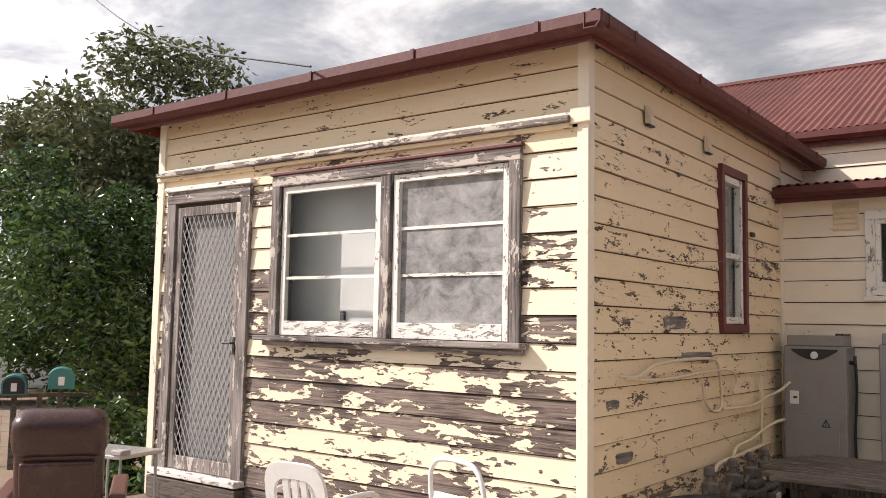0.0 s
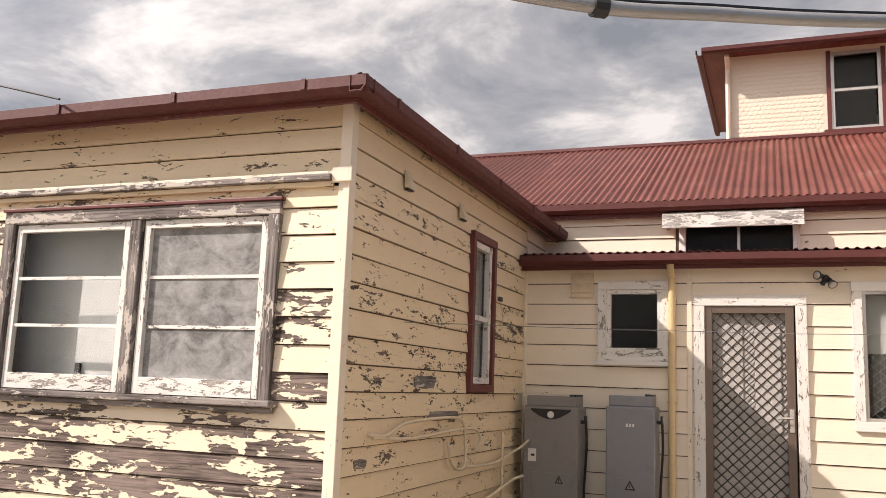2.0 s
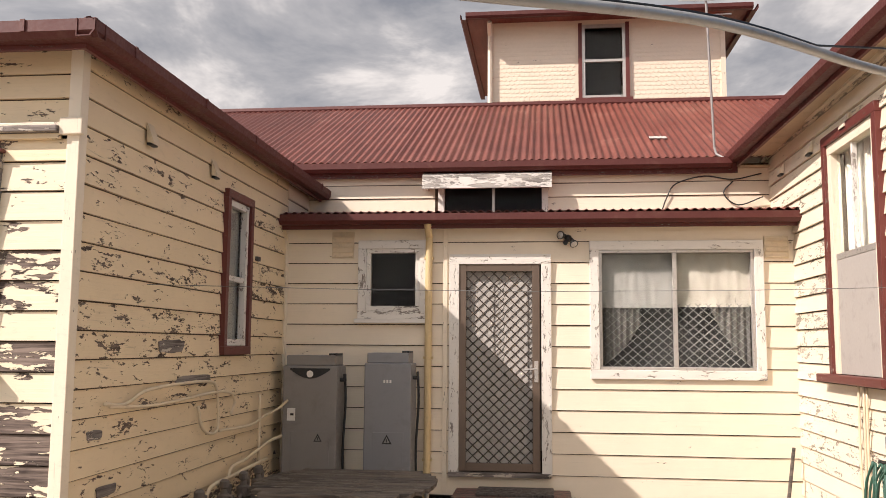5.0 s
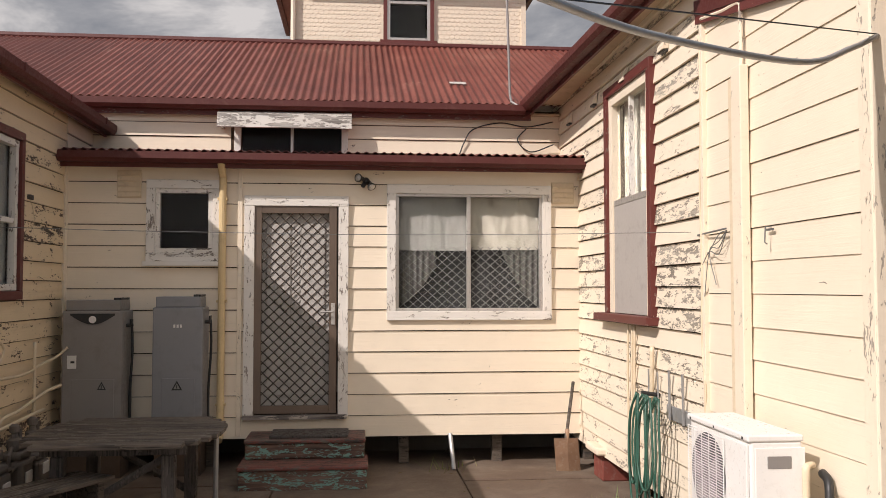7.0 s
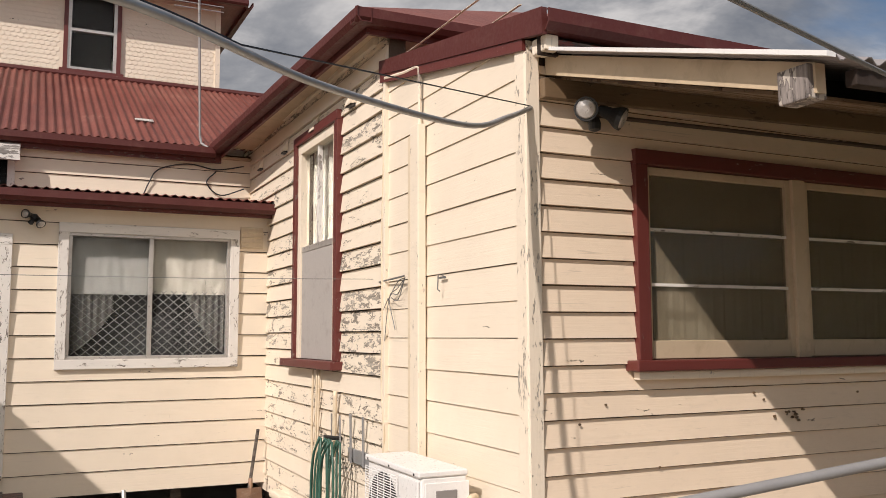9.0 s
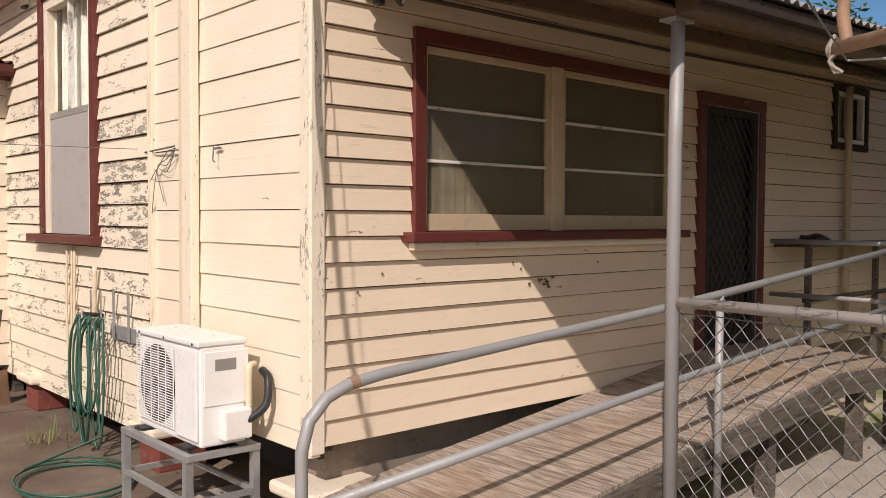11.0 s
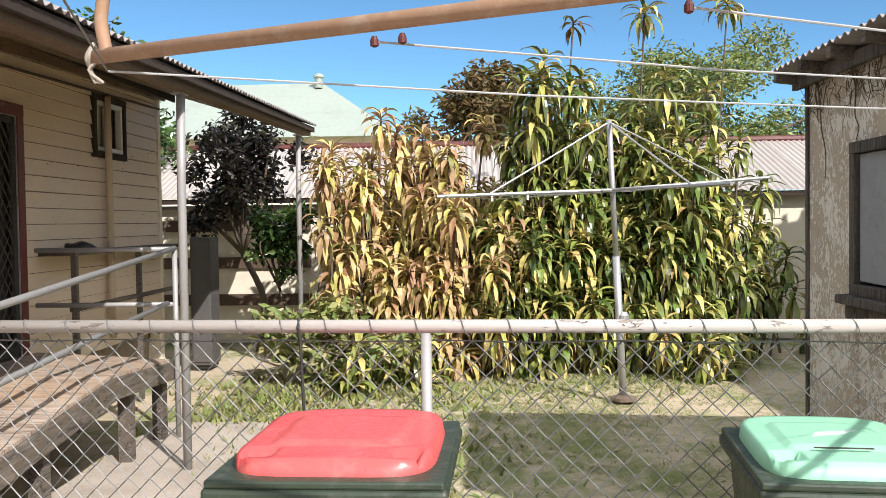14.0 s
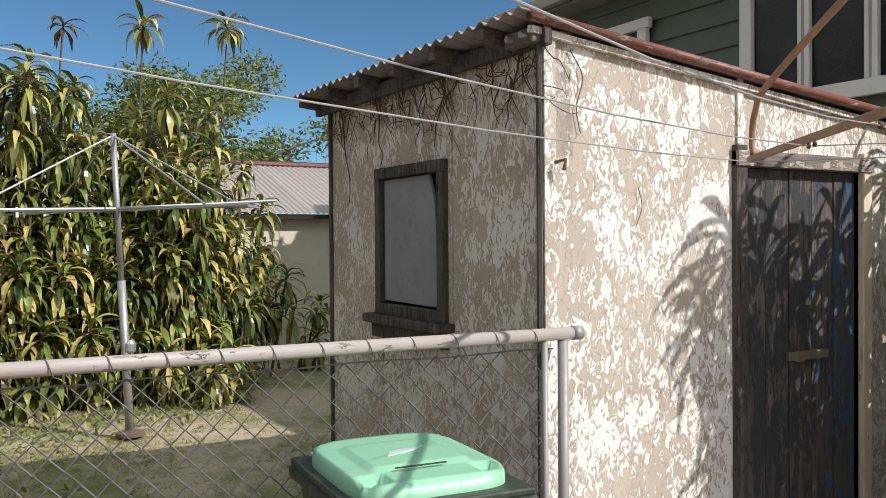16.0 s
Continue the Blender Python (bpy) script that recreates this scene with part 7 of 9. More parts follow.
def wheelie_bin(m, lid_mat, label, green):
    b = thing("wheelie_bin", label, "bin", m, "wheelie bins")
    W, D, H = 0.27, 0.30, 0.93
    bm = bmesh.new()
    rings = []
    for z, s in ((0.10, 0.74), (0.30, 0.82), (0.60, 0.92), (0.84, 1.0)):
        ring = []
        for cx_, cy_, a0 in ((1, 1, 0), (-1, 1, 90), (-1, -1, 180), (1, -1, 270)):
            for k in range(4):
                a = radians(a0 + 30 * k)
                ring.append(bm.verts.new((cx_ * (W * s - 0.05) + 0.05 * math.cos(a), cy_ * (D * s - 0.05) + 0.05 * math.sin(a), z)))
        rings.append(ring)
    for p, q in zip(rings, rings[1:]):
        for k in range(16):
            bm.faces.new((p[k], p[(k + 1) % 16], q[(k + 1) % 16], q[k]))
    bm.faces.new(rings[0][::-1])
    part("body", bm, m_bin_green, b)
    part("rim", slab(bmesh.new(), -W - 0.025, W + 0.025, -D - 0.03, D + 0.02, 0.84, 0.875, 0.01), m_bin_green, b)
    part("rim", slab(bmesh.new(), -W - 0.018, W + 0.018, -D - 0.024, D + 0.014, 0.875, 0.895, 0.006), m_bin_green, b)
    # the lid: a domed panel with a rolled edge, hinge at the back (+y)
    bm = bmesh.new()
    nx, ny = 36, 36
    g = []
    for i in range(nx + 1):
        row = []
        for j in range(ny + 1):
            u, v_ = i / nx * 2 - 1, j / ny * 2 - 1
            k = (abs(u) ** 6 + abs(v_) ** 6) ** (1 / 6)
            sq = 1.0 / max(1.0, (abs(u) ** 5 + abs(v_) ** 5) ** 0.2)
            x, y = u * W * 0.95 * sq, v_ * D * 0.95 * sq
            edge = min(1.0, (1.0 - k) / 0.05)
            z = 0.897 + 0.036 * (1 - (1 - max(0, edge)) ** 2) + 0.007 * (1 - u * u) * (0.6 + 0.4 * v_)
            if -0.86 < v_ < -0.56 and 0.56 < abs(u) < 0.84:
                z -= 0.026
            if abs(u) < 0.62 and -0.5 < v_ < 0.55:
                z += 0.009
            row.append(bm.verts.new((x, y, z)))
        g.append(row)
    for i in range(nx):
        for j in range(ny):
            bm.faces.new((g[i][j], g[i + 1][j], g[i + 1][j + 1], g[i][j + 1]))
    ring = [g[i][0] for i in range(nx + 1)] + [g[nx][j] for j in range(1, ny + 1)] + [g[i][ny] for i in range(nx - 1, -1, -1)] + [g[0][j] for j in range(ny - 1, 0, -1)]
    low = [bm.verts.new((v_.co.x * 1.012, v_.co.y * 1.012, 0.872)) for v_ in ring]
    for k in range(len(ring)):
        bm.faces.new((ring[k], ring[(k + 1) % len(ring)], low[(k + 1) % len(ring)], low[k]))
    lid = part("lid", bm, lid_mat, b, "faded %s plastic lid" % ("green" if green else "red"), True)
    if green:
        part("lid_mark", box(-0.10, 0.07, -0.165, -0.155, 0.9435, 0.9455), m_screen_dark, lid)
        part("lid_mark", prism(bmesh.new(), [(-0.07, -0.03), (0.03, 0.0), (0.09, 0.05), (0.0, 0.03), (-0.05, 0.01)], 0.9455, 0.9475, 2), m_lid_mark, lid)
    part("hinge_bar", rod([(-W * 0.85, D + 0.03, 0.862), (W * 0.85, D + 0.03, 0.862)], 0.012, 8), m_bin_green, b)
    for x in (-0.2, -0.06, 0.06, 0.2):
        part("hinge", box(x - 0.015, x + 0.015, D - 0.02, D + 0.036, 0.868, 0.900, 0.004), lid_mat, b)
    part("axle", rod([(-W - 0.01, D - 0.04, 0.10), (W + 0.01, D - 0.04, 0.10)], 0.012, 8), m_galv, b)
    for s in (-1, 1):
        wh = part("wheel", lathe(bmesh.new(), [(0.03, -0.02), (0.09, -0.022), (0.10, -0.012), (0.10, 0.012), (0.09, 0.022), (0.03, 0.02)], 18, Matrix.Translation((s * (W - 0.0), D - 0.04, 0.10)) @ Matrix.Rotation(radians(90), 4, "Y")), m_black, b)
    part("front_panel", box(-0.17, 0.17, -D * 0.93 - 0.012, -D * 0.90, 0.60, 0.78, 0.006), m_bin_green, b)
    part("foot", box(-0.17, 0.17, -0.24, -0.10, 0.0, 0.105), m_bin_green, b)
    return b


wheelie_bin(pose(2.90, 0.41, GROUND, 0, 0, -92) @ Matrix.Scale(1.13, 4), m_lid_red, "dark green wheelie bin with a faded red lid", False)
wheelie_bin(pose(2.84, -1.03, GROUND, 0, 0, -96) @ Matrix.Diagonal((0.92, 0.98, 1.12, 1.0)), m_lid_green, "dark wheelie bin with a faded green lid", True)

# ---------------------------------------------------------------- rotary clothes hoist overhead
MAST = Vector((0.90, -1.03, 0))
rh = thing("rotary_clothes_hoist", "old rusty rotary clothes hoist with bent arm braces", "clothes hoist", Matrix.Translation(MAST))
tips = [Vector((1.535, 0.565, 1.829)), Vector((2.42, -2.05, 1.817))]
tips += [2 * MAST - tips[0] + Vector((0, 0, 3.658)), 2 * MAST - tips[1] + Vector((0, 0, 3.634))]
part("mast", rod([(0, 0, GROUND - 0.05), (0, 0, 2.29)], 0.027, 12), m_rust, rh)
part("mast_head", rod([(0, 0, 1.74), (0, 0, 1.92)], 0.045, 12), m_rust, rh)
part("mast_top", rod([(0, 0, 2.27), (0, 0, 2.38)], 0.036, 12), m_rust, rh)
hooks = []
for k, tip in enumerate(tips):
    d = Vector((tip.x - MAST.x, tip.y - MAST.y, 0))
    R_ = d.length
    w = d.normalized()
    at = lambda s, z: tuple(w * (R_ * s) + Vector((0, 0, z)))
    part("arm", rod([at(0, 1.838), at(0.5, 1.831), at(1.0, tip.z)], 0.0115, 12), m_rust, rh, "", True)
    part("brace", rod(curve_points([at(0.985, 1.827), at(0.99, 1.893), at(0.97, 1.963), at(0.90, 2.024), at(0.5, 2.155), at(0.02, 2.30)], 6), 0.0098, 10), m_rust, rh, "", True)
    hooks.append([Vector(at(s, 1.806)) for s in (0.985, 0.725, 0.50)])
    for s in (0.725, 0.702, 0.50):
        part("wire_hook", lathe(bmesh.new(), [(0.002, -0.007), (0.0055, -0.005), (0.0055, 0.002), (0.003, 0.007)], 10, Matrix.Translation(Vector(at(s, 1.806)))), m_gutter, rh)
for i in range(3):
    for k in range(4):
        a, b_ = hooks[k][i], hooks[(k + 1) % 4][i]
        if k == 3:  # no line left between the last two arms
            continue
        mid = (a + b_) / 2 + Vector((0, 0, -0.023))
        part("line_wire", rod([a, (a + mid) / 2 + Vector((0, 0, -0.006)), mid, (b_ + mid) / 2 + Vector((0, 0, -0.006)), b_], 0.0016 if i else 0.0018, 6), m_line, rh)
part("slack_line", rod([hooks[0][0], Vector((0.379, 0.149, 1.768)) - MAST, Vector((-0.60, -0.203, 1.716)) - MAST], 0.0015, 6), m_wire, rh, "dark braided line")
tag_k = Vector((tips[0].x - MAST.x, tips[0].y - MAST.y, 1.829))
for k in range(4):
    a = k * 1.5
    part("knot", rod(curve_points([tag_k + Vector((0.0, 0, 0.02)), tag_k + Vector((0.012 * math.cos(a), 0.012 * math.sin(a), 0.0)), tag_k + Vector((0.005 * math.sin(a), 0.006, -0.02)), tag_k + Vector((0.004, -0.004 * k, -0.038))], 4), 0.0026, 6), m_rope, rh)

# fixed clothes line in the yard
ch_ = thing("yard_clothes_hoist", "galvanised square clothes hoist standing in the yard", "clothes hoist", Matrix.Translation((8.45, -1.335, GROUND)))
part("mast", rod([(0, 0, -0.05), (0, 0.06, 1.35)], 0.036, 12), m_galv, ch_, "", True)
part("upper_mast", rod([(0, 0.058, 1.30), (0, 0.115, 2.62)], 0.026, 12), m_galv, ch_, "", True)
part("sleeve", lathe(bmesh.new(), [(0.04, 0.72), (0.055, 0.74), (0.055, 0.80), (0.038, 0.83)], 14), m_galv, ch_)
part("base", lathe(bmesh.new(), [(0.12, 0.0), (0.12, 0.03), (0.05, 0.05)], 14), m_concrete, ch_)
A = [Vector((-0.6, 1.70, 1.915)), Vector((-1.61, -0.55, 1.95)), Vector((0.6, -1.55, 2.09)), Vector((1.61, 0.65, 1.97))]
c0 = Vector((0, 0.085, 1.97))
for k, a in enumerate(A):
    part("arm", rod([c0, a], 0.016, 8), m_galv, ch_)
    part("stay", rod([(0, 0.115, 2.60), tuple(c0.lerp(a, 0.72))], 0.009, 6), m_galv, ch_)
    b_ = A[(k + 1) % 4]
    for s in (0.97, 0.72, 0.48):
        p, q = c0.lerp(a, s), c0.lerp(b_, s)
        part("line_wire", rod([p, (p + q) / 2 - Vector((0, 0, 0.03)), q], 0.0025, 4), m_wire, ch_)
for s, h in ((0.5, 0.05), (0.7, 0.05)):
    p = c0.lerp(A[0], s)
    part("peg", box(p.x - 0.01, p.x + 0.01, p.y - 0.01, p.y + 0.01, p.z - 0.06, p.z + 0.02), m_white_plastic, ch_)

# ---------------------------------------------------------------- the old shed
SHX, SHY, SHX2, SHY2 = 3.21, -1.86, 5.28, -4.35
SN = wall_frame((SHX2, SHY, 0), (-1, 0))   # faces the yard
SW = wall_frame((SHX, SHY, 0), (0, -1))    # faces the courtyard
sn_holes = [(0.70, 1.32, 1.21, 1.90)]
shed_n = cut_wall("wall_14", SN, SHX2 - SHX, GROUND, 2.37, sn_holes, m_fibro_shade, "blistered grey fibro wall of the old shed")
sw_holes = [(1.09, 1.93, GROUND, 1.89)]
shed_w = cut_wall("wall_15", SW @ Matrix.Translation((0.0, 0.0, 0)), SHY - SHY2, GROUND, 2.10, sw_holes, m_fibro, "white fibro shed wall with flaking paint")
part("gable_sheet", prism(bmesh.new(), [(0.0, 2.10), (SHY - SHY2, 2.10), (0.0, 2.35)], 0.0, 0.1), m_fibro, shed_w)
tagged(mesh_object("wall_16", box(SHX2 - 0.12, SHX2, SHY2, SHY - 0.13, GROUND, 2.2), m_fibro_shade), "far fibro wall of the shed", "wall", kind="structure")
tagged(mesh_object("wall_17", box(SHX, SHX2, SHY2 - 0.12, SHY2, GROUND, 2.14), m_fibro_shade), "rear fibro wall of the shed", "wall", kind="structure")
for u in (0.0, 0.63, 1.335, SHX2 - SHX - 0.05):
    part("cover_strip", box(u, u + 0.04, -0.012, 0.0, GROUND, 2.36, 0.003), m_fibro_shade if u else m_dark_timber, shed_n)
part("corner_strip", box(-0.03, 0.025, -0.018, 0.0, GROUND, 2.36, 0.003), m_fibro, shed_w)
part("corner_pipe", rod([(-0.045, -0.005, GROUND), (-0.045, -0.005, 2.36)], 0.012, 6), m_dark_timber, shed_w)
part("cover_strip", box(1.045, 1.085, -0.012, 0.0, 1.95, 2.28, 0.003), m_fibro, shed_w)
swn = thing("window_9", "boarded shed window in rotten dark timber frame", "window", SN, kind="structure")
frame_parts(swn, 0.665, 1.35, 1.19, 1.935, 0.055, m_dark_timber, m_dark_timber, -0.045, 0.05)
part("sill", box(0.60, 1.38, -0.09, 0.02, 1.145, 1.19, 0.008), m_dark_timber, swn)
part("sill_board", box(0.63, 1.36, -0.05, 0.0, 1.07, 1.14, 0.006), m_dark_timber, swn)
bm = prism(bmesh.new(), [(0.735, 1.262), (1.285, 1.255), (1.262, 1.58), (1.235, 1.76), (1.195, 1.875), (0.735, 1.872)], -0.02, -0.006)
part("blind_board", bm, m_board_grey, swn, "warped grey board")
part("dark_back", box(0.68, 1.29, 0.06, 0.07, 1.2, 1.92), m_black, swn)
sdr = thing("door_4", "closed plank shed door with flaking dark and blue paint", "door", SW, kind="structure")
part("door_frame", box(1.02, 1.09, -0.03, 0.06, GROUND, 1.98, 0.005), m_dark_timber, sdr)
part("door_frame", box(1.93, 2.00, -0.03, 0.06, GROUND, 1.98, 0.005), m_trim_cream, sdr)
part("door_frame", box(1.02, 2.00, -0.04, 0.06, 1.885, 1.955, 0.005), m_trim_grey_h, sdr)
for k in range(5):
    a = 1.098 + k * 0.1655
    part("plank", box(a, a + 0.159, 0.015 + 0.003 * (k % 2), 0.045, GROUND + 0.02, 1.882, 0.003), m_blue if k >= 3 else m_shed_door, sdr)
part("latch", box(1.40, 1.69, -0.006, 0.014, 0.99, 1.03, 0.003), m_brass, sdr, "steel latch")
part("latch_bolt", box(1.44, 1.50, -0.014, -0.005, 0.985, 1.035, 0.003), m_brass, sdr)
shr = thing("roof_6", "rusty grey corrugated iron shed roof with red-brown barge", "roof", kind="structure")
sl2 = math.atan2(2.40 - 2.15, SHY - SHY2)
corrugated("roof_sheet", Matrix.Translation((SHX - 0.06, SHY2 - 0.12, 2.125)) @ Matrix.Rotation(sl2, 4, "X"), SHX2 - SHX + 0.22, SHY - SHY2 + 0.30, m_roof_grey, "", parent=shr)
m_barge = peeling("rusty red barge", (0.19, 0.06, 0.042), (0.12, 0.075, 0.05), (0.36, 0.28, 0.22), 0.38, 1, 3.0, 0.8)
part("barge_roll", rod([(SHX - 0.05, SHY + 0.12, 2.40), (SHX - 0.05, SHY2 - 0.1, 2.135)], 0.022, 10), m_barge, shr, "", True)
part("barge_board", prism(bmesh.new(), [(SHY + 0.1, 2.345), (SHY2, 2.08), (SHY2, 2.105), (SHY + 0.1, 2.37)], SHX - 0.03, SHX - 0.006, 0), m_fibro, shr)
part("eave_batten", box(SHX - 0.05, SHX2 + 0.1, SHY + 0.015, SHY + 0.05, 2.30, 2.37, 0.004), m_dark_timber, shr)
for k in range(6):
    x = SHX + 0.2 + k * 0.38
    part("rafter_end", prism(bmesh.new(), [(SHY - 0.05, 2.32), (SHY + 0.16, 2.345), (SHY + 0.16, 2.40), (SHY - 0.05, 2.385)], x, x + 0.05, 0), m_old_timber, shr)
part("bracket", box(SHX - 0.02, SHX + 0.16, SHY + 0.03, SHY + 0.09, 2.31, 2.37, 0.008), m_meter, shr)
for dx in (0.02, 0.11):
    part("bracket_bolt", rod([(SHX + dx, SHY + 0.085, 2.34), (SHX + dx, SHY + 0.115, 2.34)], 0.013, 8), m_galv, shr)
part("roof_pipe", rod([(4.3, -2.5, 2.3), (4.3, -2.5, 2.62)], 0.018, 8), m_galv, shr)
vrng = random.Random(31)
vn = thing("dead_vine", "dead creeper clinging under the shed eave", "vine", SN)
for k in range(120):
    u = vrng.uniform(0.02, 2.05)
    z = vrng.uniform(2.20, 2.38)
    pts = [(u, -0.02, z)]
    lean = vrng.uniform(-0.05, 0.05)
    for s in range(vrng.randint(3, 7)):
        u += lean + vrng.uniform(-0.045, 0.045)
        z -= vrng.uniform(-0.02, 0.075)
        pts.append((u, -0.014 - vrng.uniform(0, 0.03), z))
    part("stem", rod(curve_points(pts, 2), vrng.uniform(0.0018, 0.0042), 4, r_end=0.001), m_vine, vn)
for u0, u1, z1 in ((0.64, 0.70, 1.95), (0.20, 0.31, 1.78), (1.36, 1.22, 2.0), (1.95, 1.80, 2.02)):
    pts = [(u0 + (u1 - u0) * i / 7 + vrng.uniform(-0.02, 0.02), -0.016, 2.34 + (z1 - 2.34) * i / 7) for i in range(8)]
    part("stem", rod(curve_points(pts, 3), 0.0055, 5, r_end=0.002), m_vine, vn)
vn2 = thing("dead_vine", "thin dead creeper stem on the white shed wall", "vine", SW)
part("stem", rod(curve_points([(0.10, -0.012, 2.30), (0.16, -0.014, 2.2), (0.13, -0.012, 2.08), (0.15, -0.012, 1.98)], 4), 0.0022, 5), m_vine, vn2)
part("stem", rod(curve_points([(0.45, -0.012, 1.78), (0.47, -0.014, 1.7), (0.44, -0.012, 1.62)], 4), 0.0016, 5), m_vine, vn2)
part("insulator", rod([(0.01, -0.03, 1.86), (0.03, -0.07, 1.87), (0.03, -0.06, 1.83)], 0.008, 6), m_lining, vn2)

# ---------------------------------------------------------------- neighbours
nb_ = thing("neighbour_shed", "long cream shed with pale iron roof behind the plants", "building")
part("wall", box(12.6, 12.75, -12.0, 2.3, GROUND, 1.90), m_render, nb_)
part("wall", box(12.6, 12.75, 2.3, 7.5, GROUND, 1.80), m_render, nb_)
for z in (0.42, 0.95, 1.48):
    part("dark_board", box(12.55, 12.60, 2.4, 7.5, z, z + 0.16), m_under, nb_)
part("fascia", box(12.42, 12.46, -12.0, 7.5, 1.87, 1.94), m_fascia_dark, nb_)
for k in range(26):
    corrugated("roof_sheet", Matrix.Translation((12.40, 7.5 - 0.762 * k, 1.94)) @ Matrix.Rotation(radians(-90), 4, "Z") @ Matrix.Rotation(radians(20), 4, "X"), 0.775, 2.6, m_roof_far, "", parent=nb_, pitch=0.09, depth=0.022)
part("ridge_cap", rod([(14.86, -12.3, 2.85), (14.86, 7.5, 2.85)], 0.07, 8), m_gutter, nb_)
part("far_slope", box(14.86, 17.3, -12.3, 7.5, 1.8, 1.9), m_roof_far, nb_)
part("end_wall", prism(bmesh.new(), [(12.75, GROUND), (17.2, GROUND), (17.2, 1.8), (14.85, 2.7), (12.75, 1.9)], 7.3, 7.4), m_render, nb_)

mh = thing("mint_house", "house with a pale green steel hipped roof", "house", Matrix.Translation((0, -3.0, -0.25)))
bm = bmesh.new()
v = [bm.verts.new(p) for p in ((27, 5.4, 4.5), (27, 17, 4.5), (38, 17, 4.5), (38, 5.4, 4.5), (31.5, 8.55, 6.85), (31.5, 13, 6.85))]
for f in ((0, 4, 5, 1), (1, 5, 2), (2, 5, 4, 3), (3, 4, 0), (3, 0, 1, 2)):
    bm.faces.new([v[i] for i in f])
part("roof", bm, m_roof_mint, mh)
part("wall", box(27.5, 37.5, 5.9, 16.5, GROUND - 0.2, 4.5), m_render, mh)
part("roof_vent", lathe(bmesh.new(), [(0.14, 6.6), (0.14, 6.92), (0.2, 6.98), (0.18, 7.06), (0.05, 7.12)], 14, Matrix.Translation((31.0, 8.6, 0))), m_roof_mint, mh)

gh = thing("green_house", "raised green weatherboard house with white windows and pale iron roof", "house", wall_frame((9.5, -6.2, 0), (-1, 0)))
part("body", box(0, 7.0, 0.02, 7.0, GROUND - 0.1, 4.20), m_green_house, gh)
for k in range(18):
    z = 0.21 + 0.222 * k
    part("board", prism(bmesh.new(), [(-0.034, z), (-0.006, z + 0.226), (0.02, z + 0.226), (0.02, z)], 0.0, 7.0, 0), m_green_house, gh)
for u0, u1, z0, z1, lights in ((3.67, 5.47, 2.72, 3.72, 3), (1.78, 2.4, 3.32, 3.70, 1)):
    wn = part("window", box(u0, u1, -0.07, -0.036, z0, z1), m_black, gh)
    for a, b_, c, d in ((u0 - 0.05, u0 + 0.075, z0, z1), (u1 - 0.075, u1 + 0.05, z0, z1), (u0 - 0.09, u1 + 0.09, z1 - 0.02, z1 + 0.09), (u0 - 0.05, u1 + 0.05, z0 - 0.06, z0 + 0.07)):
        part("frame", box(a, b_, -0.13, -0.07, c, d, 0.006), m_white_metal, wn)
    for k in range(1, lights):
        a = u0 + (u1 - u0) * k / lights
        part("frame", box(a - 0.055, a + 0.055, -0.125, -0.07, z0 + 0.07, z1 - 0.02, 0.006), m_white_metal, wn)
        part("frame", box(a - 0.012, a + 0.012, -0.132, -0.126, z0 + 0.07, z1 - 0.02, 0.003), m_blind, wn)
    p_ = part("pane", box(u0 + 0.05, u1 - 0.05, -0.085, -0.08, z0 + 0.05, z1 - 0.05), m_glass, wn)
part("soffit", box(-0.1, 7.2, -0.36, 0.02, 4.10, 4.125), m_heater, gh)
part("gutter", box(-0.15, 7.2, -0.46, -0.36, 4.13, 4.25, 0.01), m_roof_far, gh)
for k in range(10):
    corrugated("roof_sheet", gh.matrix_world @ Matrix.Translation((-0.15 + 0.762 * k, -0.44, 4.24)) @ Matrix.Rotation(radians(8), 4, "X"), 0.775, 7.6, m_roof_far, "", parent=gh)
part("roof_wall", box(0.05, 1.15, 0.9, 2.2, 4.38, 5.3), m_roof_far, gh)
for k in range(6):
    part("roof_wall_rib", box(0.07 + 0.2 * k, 0.12 + 0.2 * k, 0.87, 0.9, 4.38, 5.3), m_roof_far, gh)
part("roof_vent", rod([(0.2, 0.3, 4.3), (0.2, 0.3, 4.75)], 0.035, 8), m_galv, gh)
# ---------------------------------------------------------------- plants


def strap_leaf(bm, base, yaw, up, length, width, droop, rng_):
    """One long leaf that rises, arches over and hangs, folded a little along its middle."""
    d = Vector((math.cos(yaw), math.sin(yaw), 0))
    side = Vector((-d.y, d.x, 0))
    p = Vector(base)
    ang = up
    rows = []
    n_ = 6
    twist = rng_.uniform(-0.6, 0.6)
    for i in range(n_ + 1):
        f = i / n_
        w = width * (0.35 + 1.3 * f if f < 0.5 else 0.97 * (1 - f) / 0.5 + 0.03)
        s = (side * math.cos(twist * f) + Vector((0, 0, 1)) * math.sin(twist * f)) * w * 0.5
        rows.append((bm.verts.new(p - s), bm.verts.new(p + Vector((0, 0, -w * 0.16))), bm.verts.new(p + s)))
        p = p + (d * math.cos(ang) + Vector((0, 0, math.sin(ang)))) * (length / n_)
        ang = max(-1.5, ang - droop / n_ * (0.6 + 0.8 * f))
    for a, b2 in zip(rows, rows[1:]):
        bm.faces.new((a[0], a[1], b2[1], b2[0]))
        bm.faces.new((a[1], a[2], b2[2], b2[1]))


